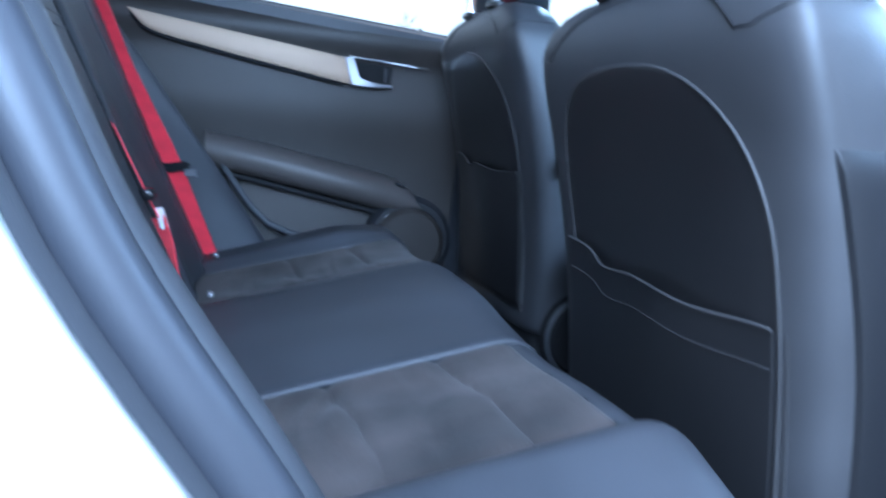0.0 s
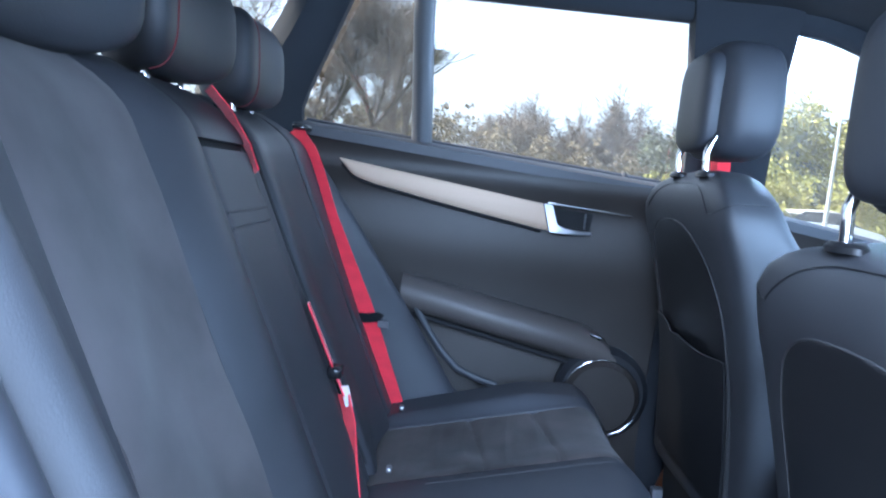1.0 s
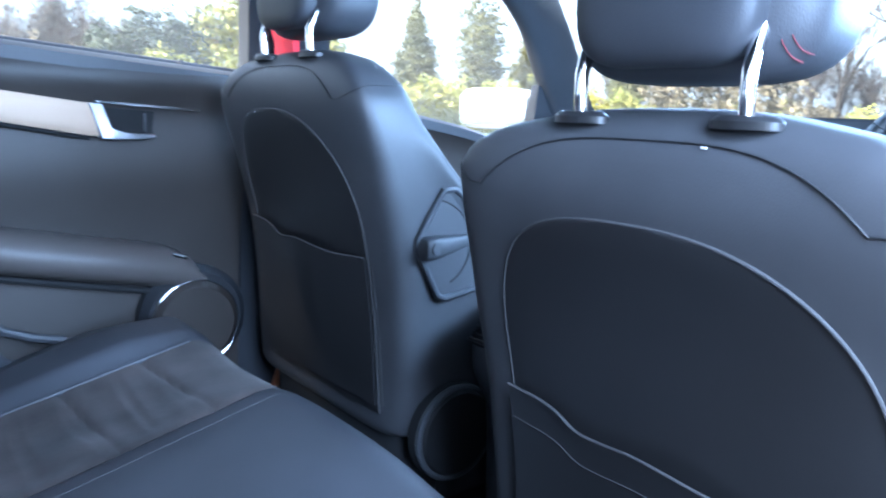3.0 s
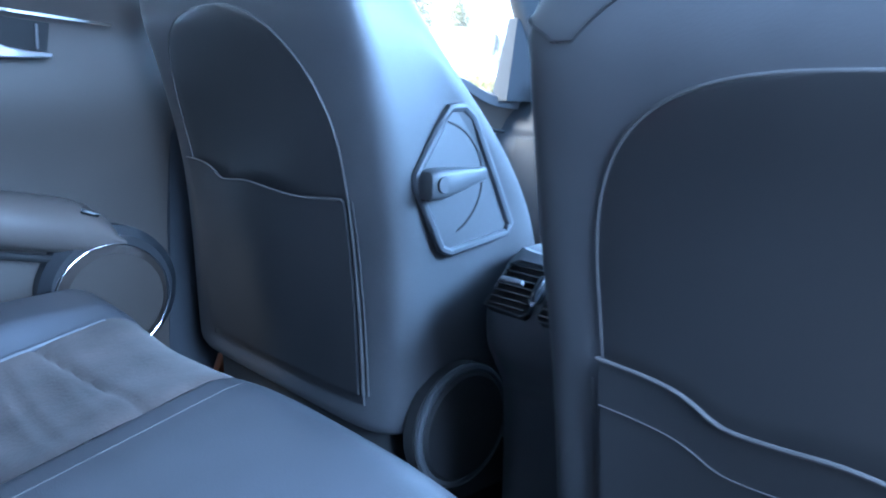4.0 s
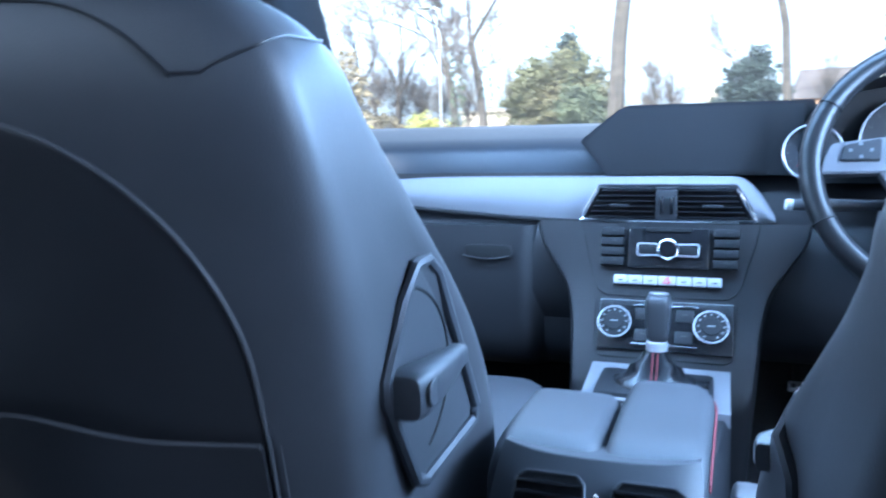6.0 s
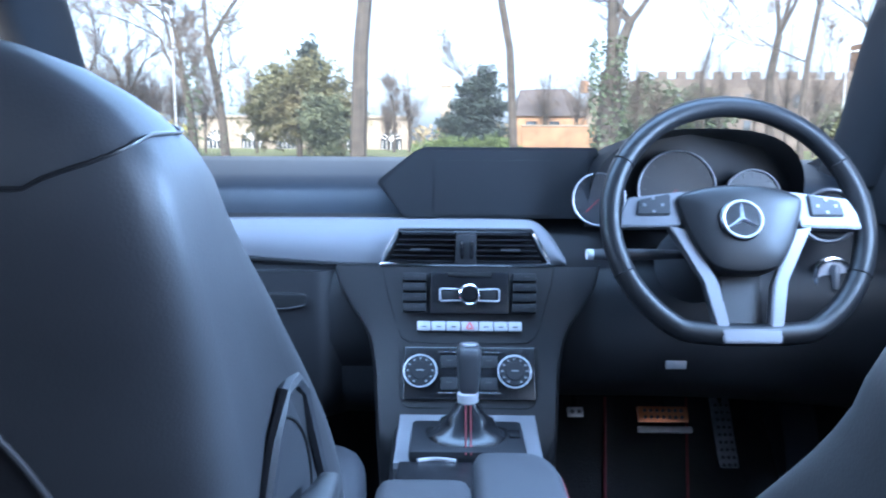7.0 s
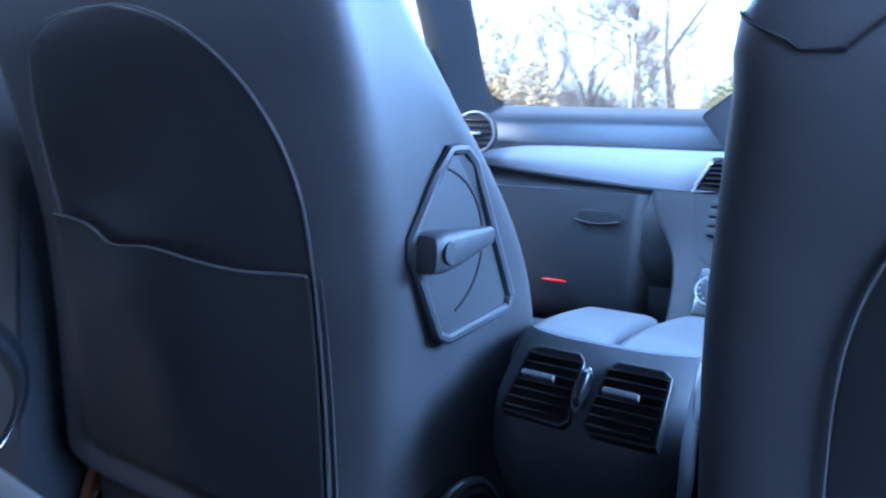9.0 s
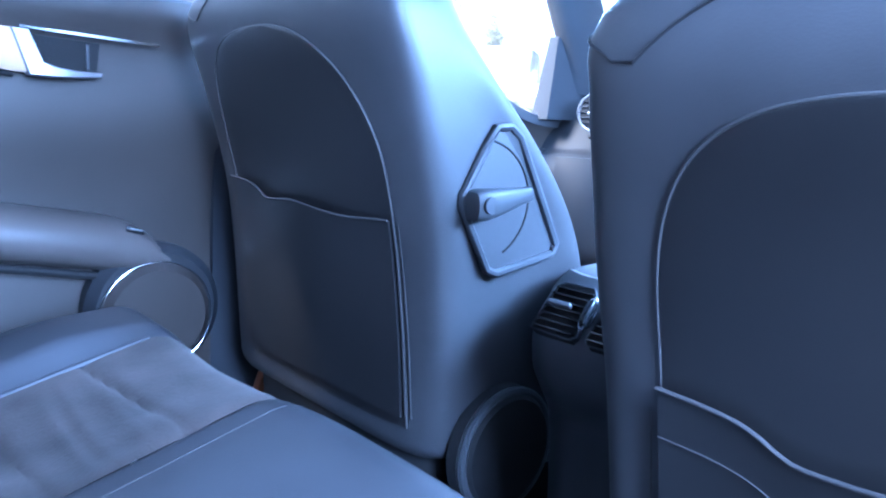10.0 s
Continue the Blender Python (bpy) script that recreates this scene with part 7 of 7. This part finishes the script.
for k, px in enumerate((-400, -455, -510, -560, -620, -680, -740, -800, -870, -940)):
    X, Y = ahead(px, 40 + 3 * (k % 3))
    leafy("golden_bush", X, Y, [(0, 0, 1.1, 1.5, 1.3, 1.3 + 0.5 * (k % 3)), (0.8, 0.3, 0.9, 1.2, 1.0, 1.0)], GOLD if k % 3 != 1 else BEECH, 500 + k, "sunlit golden green bush", 3000, 0.10, category="bush", group="golden bushes")

# far woods along the horizon
rnd = random.Random(77)
lv, lf = [], []
for k in range(900):
    a = radians(lerp(-32, 215, k / 899) + rnd.uniform(-0.3, 0.3))
    r = rnd.uniform(150, 185)
    h = 5.0 + 3.0 * noise.noise(Vector((k * 0.02, 0.3, 0))) + 1.5 * noise.noise(Vector((k * 0.11, 4.3, 0)))
    for _ in range(16):
        leaf(lv, lf, Vector((r * math.cos(a) + rnd.gauss(0, 1.2), r * math.sin(a) + rnd.gauss(0, 1.2), max(0.2, h * rnd.random() ** 0.8))), rnd.uniform(0.35, 0.8), rnd)
tagged(raw("far_wood", lv, lf, BEECH, None), "grey brown winter woods along the horizon", "wood", "", "stuff")

# garden building with arched windows
gx, gy = ahead(-200, 90)
ora = thing("garden_house", (gx, gy, 0), "long pale stone garden house with arched windows", "building")
bm = B()
box(bm, (gx, gy + 4, 1.85), (25, 8, 3.7), 0.03)
part("wall", bm, STONE, ora)
part("cornice", box(B(), (gx, gy + 3.9, 3.78), (25.6, 8.4, 0.28), 0.05), STONE, ora)
for k in range(6):
    wx = gx - 10.3 + 4.15 * k
    out = [(-1.25, 0.05), (1.25, 0.05), (1.25, 1.0)] + [(1.25 * math.cos(a), 1.0 + 1.25 * math.sin(a)) for a in [math.pi * q / 12 for q in range(1, 12)]] + [(-1.25, 1.0)]
    wd = part("arched_window", prism(B(), out, 0.1, Matrix.Translation((wx, gy - 0.06, 0))), WINDOWS, ora, "dark arched window with white bars")
    for q in range(1, 8):
        a = math.pi * q / 8
        part("glazing_bar", box(B(), (wx + 0.62 * math.cos(a), gy - 0.09, 1.0 + 0.62 * math.sin(a)), (1.24, 0.05, 0.10), 0, Euler((0, -a, 0)).to_matrix().to_4x4()), FENCE, wd)
    for q in range(-2, 3):
        part("glazing_bar", box(B(), (wx + q * 0.5, gy - 0.09, 0.5), (0.08, 0.05, 1.0), 0), FENCE, wd)
tx, ty = ahead(-12, 100)
gt = thing("stone_tower", (tx, ty, 0), "slim pale stone tower behind the garden house", "tower")
part("wall", box(B(), (tx, ty, 4.2), (1.3, 1.3, 8.4), 0.04), STONE, gt)
part("parapet", box(B(), (tx, ty, 8.3), (1.6, 1.6, 0.5), 0.04), STONE, gt)

# house with a dark roof
hx, hy = ahead(138, 80)
hs = thing("house", (hx, hy, 0), "warm brick house with a steep dark tiled roof", "house")
part("wall", box(B(), (hx, hy + 3, 1.9), (9.0, 6, 3.8), 0.03), BRICK, hs)
rf = B()
loft(rf, [[Vector((hx - 4.8, hy - 0.3, 3.7)), Vector((hx - 4.8, hy + 6.3, 3.7)), Vector((hx - 4.0, hy + 3, 6.6))], [Vector((hx + 3.4, hy - 0.3, 3.7)), Vector((hx + 3.4, hy + 6.3, 3.7)), Vector((hx + 1.0, hy + 3, 6.7))]])
part("roof", rf, TILE, hs)
gb2 = B()
loft(gb2, [[Vector((hx + 2.8, hy - 0.8, 0)), Vector((hx + 5.4, hy - 0.8, 0)), Vector((hx + 5.4, hy - 0.8, 4.2)), Vector((hx + 4.1, hy - 0.8, 6.0)), Vector((hx + 2.8, hy - 0.8, 4.2))], [Vector((hx + 2.8, hy + 5, 0)), Vector((hx + 5.4, hy + 5, 0)), Vector((hx + 5.4, hy + 5, 4.2)), Vector((hx + 4.1, hy + 5, 6.0)), Vector((hx + 2.8, hy + 5, 4.2))]])
part("gable", gb2, STONE, hs)
part("window", box(B(), (hx + 4.1, hy - 0.83, 3.0), (0.9, 0.1, 1.6), 0.01), WINDOWS, hs)
for dx in (-3, -0.6):
    part("window", box(B(), (hx + dx, hy - 0.03, 2.6), (1.1, 0.1, 1.1), 0.01), WINDOWS, hs)
part("chimney", box(B(), (hx + 2.9, hy + 3, 6.9), (0.9, 0.8, 1.3), 0.03), BRICK, hs)
wx2, wy2 = ahead(150, 62)
gw = thing("garden_wall", (wx2, wy2, 0), "warm sunlit garden wall with a stone coping", "wall")
part("wall", box(B(), (wx2, wy2, 1.15), (7.6, 0.4, 2.3), 0.03), BRICK, gw)
part("coping", box(B(), (wx2, wy2, 2.34), (7.8, 0.55, 0.12), 0.03), STONE, gw)

# castle front with battlements and a tower
cx, cy = ahead(388, 100)
cas = thing("castle", (cx, cy, 0), "old stone castle front with battlements and a tower", "castle")
part("wall", box(B(), (cx, cy + 4, 4.6), (30, 8, 9.2), 0.05), OLDSTONE, cas)
for k in range(13):
    part("merlon", box(B(), (cx - 14.2 + 2.4 * k, cy + 0.3, 9.65), (1.25, 0.6, 1.0), 0.04), OLDSTONE, cas)
for k in range(9):
    for zz in (3.0, 6.4):
        part("window", box(B(), (cx - 13 + 3.1 * k, cy - 0.02, zz), (0.9, 0.1, 1.7), 0.02), WINDOWS, cas)
tw = part("tower", box(B(), (cx + 15.2, cy + 1, 6.9), (3.4, 4, 13.8), 0.06), BRICK, cas, "taller sunlit tower")
for dx in (-1.3, 0.0, 1.3):
    part("merlon", box(B(), (cx + 15.2 + dx, cy - 0.7, 14.1), (0.75, 0.6, 0.8), 0.04), BRICK, tw)

# posts and lamps
def post(x, y, h, r, label, arm=None, name="street_lamp"):
    g = ground_z(x, y)
    p = thing(name, (x, y, g), label, "lamp post", "lamp posts")
    part("pole", tube(B(), [(x, y, g - 0.05), (x, y, g + h * 0.5), (x, y, g + h)], [r * 1.3, r, r * 0.7], 10), STEEL, p)
    if arm:
        part("arm", tube(B(), [(x, y, g + h - 0.05), (x + arm[0] * 0.6, y + arm[1] * 0.6, g + h + 0.06), (x + arm[0], y + arm[1], g + h + 0.08)], r * 0.6, 8), STEEL, p)
        part("lamp_head", pebble(B(), (x + arm[0], y + arm[1], g + h + 0.05), (0.28, 0.28, 0.06), 0.5), STEEL, p)


X, Y = ahead(-368, 36)
post(X, Y, 7.2, 0.05, "slim grey street lamp", (-0.8, 0))
post(-24.5, 12.2, 4.5, 0.07, "grey street lamp among golden bushes", (0.2, 1.0))
X, Y = ahead(505, 55)
post(X, Y, 7.5, 0.06, "slim grey street lamp", (0.6, 0))

def twiggy(x, y, h, seed, r=1.5, n=60, wide=1.7):
    """A round crown of fine twigs on a short trunk."""
    rnd = random.Random(seed)
    g = ground_z(x, y)
    tree = thing("twiggy_tree", (x, y, g), "bare tree with a hazy crown of twigs", "tree", "twiggy trees")
    wv, wf, tv, tf = [], [], [], []
    for _ in range(n):
        a, u = rnd.uniform(0, 2 * math.pi), rnd.random()
        top = Vector((x + math.cos(a) * r * u, y + math.sin(a) * r * u, g + h * rnd.uniform(0.55, 1.0) * (1 - 0.25 * u)))
        low = Vector((x, y, g + h * rnd.uniform(0.15, 0.4)))
        limb(tv, tf, low, top, 0.03, 0.008, 3)
        for _ in range(34):
            p = low.lerp(top, rnd.uniform(0.25, 1.0))
            fine(wv, wf, p, Vector((rnd.gauss(math.cos(a) * 0.5, 0.7), rnd.gauss(math.sin(a) * 0.5, 0.7), rnd.gauss(0.6, 0.5))).normalized(), rnd.uniform(0.3, 0.9), rnd, wide)
    limb(tv, tf, Vector((x, y, g - 0.1)), Vector((x, y, g + h * 0.4)), 0.12, 0.07, 7)
    raw("trunk", tv, tf, BARK, tree)
    raw("crown", wv, wf, TWIG, tree, "stuff")


# far side: bank with bare trees, hedges and conifers
for k, (x, y, h, r, fork, dense) in enumerate(((-20, -7.2, 11, 0.20, 0.22, 1.15), (-22, -4.6, 12, 0.22, 0.20, 1.2), (-21, -2.9, 10, 0.14, 0.22, 1.2), (-25, -3.0, 12, 0.22, 0.22, 1.2), (-25, -9.5, 12, 0.2, 0.22, 1.1), (-18, -12, 11, 0.2, 0.22, 1.1),
                                               (-27, -6, 10, 0.16, 0.2, 1.2), (-28, -2.5, 10, 0.16, 0.2, 1.2))):
    bare_tree(x, y, h, r, 60 + k, "dense bare tree on the bank", fork=fork, dense=dense, depth=5, wide=0.5)
for k in range(16):
    rnd = random.Random(700 + k)
    y = 1.0 + 1.3 * k
    x = -46 + rnd.uniform(-4, 4)
    h = rnd.uniform(5.2, 8.0)
    bare_tree(x, y, h, 0.12, 80 + k, "small bare tree in the far row", fork=0.25, dense=1.2, depth=4)
    twiggy(x - 2, y + 0.6, h * table([(0, 0.80), (4, 1.05), (6, 1.15), (8, 1.05), (16, 0.90)], k), 300 + k)
for k in range(14):
    rnd = random.Random(800 + k)
    y = -13 + 2.4 * k
    leafy("brown_hedge", -38 + rnd.uniform(-1, 1), y, [(0, 0, 1.6, 1.2, 1.6, rnd.uniform(1.7, 2.5))], BEECH if k < 10 else YEW, 100 + k, "tall brown winter hedge", 4000, 0.10, category="hedge", group="brown hedges")
for k, (y, h) in enumerate(((10.2, 5.0), (12.0, 5.8), (13.8, 6.2), (15.6, 5.4), (17.6, 4.6))):
    leafy("evergreen_tree", -40, y, [(0, 0, h * 0.5, 1.6, 1.5, h * 0.5)], YEW, 120 + k, "dark broad evergreen in the row", 9000, 0.12, 0.15)
for k in range(17):
    rnd = random.Random(900 + k)
    y = 8.5 + 1.9 * k
    leafy("golden_bush", -31 + rnd.uniform(-1.5, 1.5), y, [(0, 0, 1.2, 1.3, 1.4, rnd.uniform(1.4, 2.3)), (0.3, 0.6, 1.7, 0.8, 0.9, rnd.uniform(1.1, 1.9))], GOLD, 140 + k, "sunlit golden green bush", 4000, 0.10, category="bush", group="golden bushes")
for k, (x, y, h, w2) in enumerate(((-36, 26.5, 8.0, 1.7), (-37, 32.5, 9.5, 1.8), (-38, 38, 9.0, 1.8), (-40, 20.5, 6.0, 1.7), (-34, 44, 8.5, 1.8))):
    leafy("conifer", x, y, [(0, 0, h * 0.5, w2, w2, h * 0.5)], SUNLIT, 170 + k, "upright sunlit conifer beyond the road", 16000, 0.10, 0.15, cone=k != 1)

# fine bare crowns further off, in front of the windscreen
for k, (px, d, h) in enumerate(((-430, 45, 7.0), (-395, 46, 6.2), (-368, 50, 6.8), (-330, 58, 8.0), (-262, 60, 8.5), (-60, 72, 8.0), (-88, 76, 6.5), (12, 80, 7.0), (118, 78, 10.5), (160, 72, 10.0), (178, 80, 9.0),
                                (238, 66, 9.5), (262, 75, 9.0), (318, 62, 9.5), (345, 66, 10.5), (392, 70, 12.0), (432, 60, 11.0), (470, 56, 9.5), (520, 58, 10.0),
                                (-470, 44, 8.0), (-520, 48, 9.0), (-575, 44, 8.5), (-630, 48, 9.5), (-700, 44, 9.0), (-790, 46, 9.5), (-880, 48, 9.0))):
    X, Y = ahead(px, d)
    twiggy(X, Y, h, 400 + k, r=0.26 * h, n=34, wide=1.1)

for k, (x, y, h) in enumerate(((-40, 15.2, 6.6), (-40, 16.8, 7.4), (-41, 18.6, 8.2), (-40, 20.4, 7.2), (-39, 22.2, 6.0), (-41, 24.2, 5.0))):
    leafy("golden_tree", x, y, [(0, 0, h * 0.62, 1.2, 1.1, h * 0.36), (0.2, 0.3, h * 0.35, 1.4, 1.2, h * 0.33)], GOLD, 540 + k, "tall yellow green tree behind the bushes", 8000, 0.15, 0.12, group="golden trees")

for k in range(10):
    rnd = random.Random(950 + k)
    y = -1.0 + 1.05 * k
    leafy("golden_bush", -30 + rnd.uniform(-1.2, 1.2), y, [(0, 0, 0.6, 1.1, 1.2, rnd.uniform(0.5, 0.9)), (0.3, 0.5, 0.7, 0.7, 0.8, rnd.uniform(0.5, 0.8))], BEECH if k < 8 else GOLD, 960 + k, "low winter bush on the bank", 3000, 0.10, category="bush", group="golden bushes")

# rail fence on the bank
fe = thing("rail_fence", (-30, -6, ground_z(-30, -6)), "pale wooden rail fence on the bank", "fence")
for k in range(12):
    y = -14 + 1.3 * k
    g = ground_z(-30, y)
    part("post", box(B(), (-30, y, g + 0.6), (0.10, 0.10, 1.2), 0.01), FENCE, fe)
for zz in (0.35, 0.75, 1.12):
    part("rail", tube(B(), [(-29.94, -14 + 1.3 * k, ground_z(-30, -14 + 1.3 * k) + zz) for k in range(12)], 0.045, 6), FENCE, fe)


# parked cars in the distance
def parked_car(x, y, turn, paint, label):
    g = ground_z(x, y)
    car = thing("parked_car", (x, y, g), label, "car", "parked cars")
    m = Matrix.Translation((x, y, g)) @ Euler((0, 0, radians(turn))).to_matrix().to_4x4()

    def place(v):
        return m @ v
    prof = [(-2.1, 0.45, 0.80, 0.80), (-1.95, 0.32, 0.95, 0.86), (-1.0, 0.28, 1.0, 0.88), (0.8, 0.28, 0.98, 0.88), (1.9, 0.32, 0.80, 0.84), (2.15, 0.42, 0.65, 0.76)]
    part("body", loft(B(), [[place(Vector((px, s * w2, z))) for s, z in ((-0.9, z0), (-1, (z0 + z1) / 2), (-0.92, z1), (0.92, z1), (1, (z0 + z1) / 2), (0.9, z0))] for px, z0, z1, w2 in prof]), paint, car)
    part("cabin", loft(B(), [[place(Vector((px, s * w2, z))) for s, z in ((-1, 0.93), (-0.8, z1), (0.8, z1), (1, 0.93))] for px, z1, w2 in ((-1.7, 0.98, 0.76), (-1.1, 1.38, 0.78), (0.0, 1.44, 0.80), (0.35, 1.40, 0.80), (1.1, 0.97, 0.78))]), WINDOWS, car)
    part("roof", loft(B(), [[place(Vector((px, s * w2, z))) for s, z in ((-0.82, z1 - 0.02), (-0.7, z1 + 0.03), (0.7, z1 + 0.03), (0.82, z1 - 0.02))] for px, z1, w2 in ((-1.15, 1.36, 0.78), (-0.5, 1.43, 0.8), (0.1, 1.43, 0.80), (0.40, 1.38, 0.80))]), paint, car)
    for px in (-1.35, 1.3):
        for s in (-1, 1):
            wm = m @ Matrix.Translation((px, s * 0.78, 0.32)) @ Euler((radians(90), 0, 0)).to_matrix().to_4x4()
            wl = part("wheel", disc(B(), wm @ Matrix.Translation((0, 0, -0.1)), 0.32, 0.2, 24, 0.03), TYRE, car)
            part("rim", disc(B(), wm @ Matrix.Translation((0, 0, -0.105)), 0.2, 0.21, 20, 0.01), STEEL, wl)


parked_car(-27.5, 13.6, 95, WHITE, "white car parked beyond the grass")
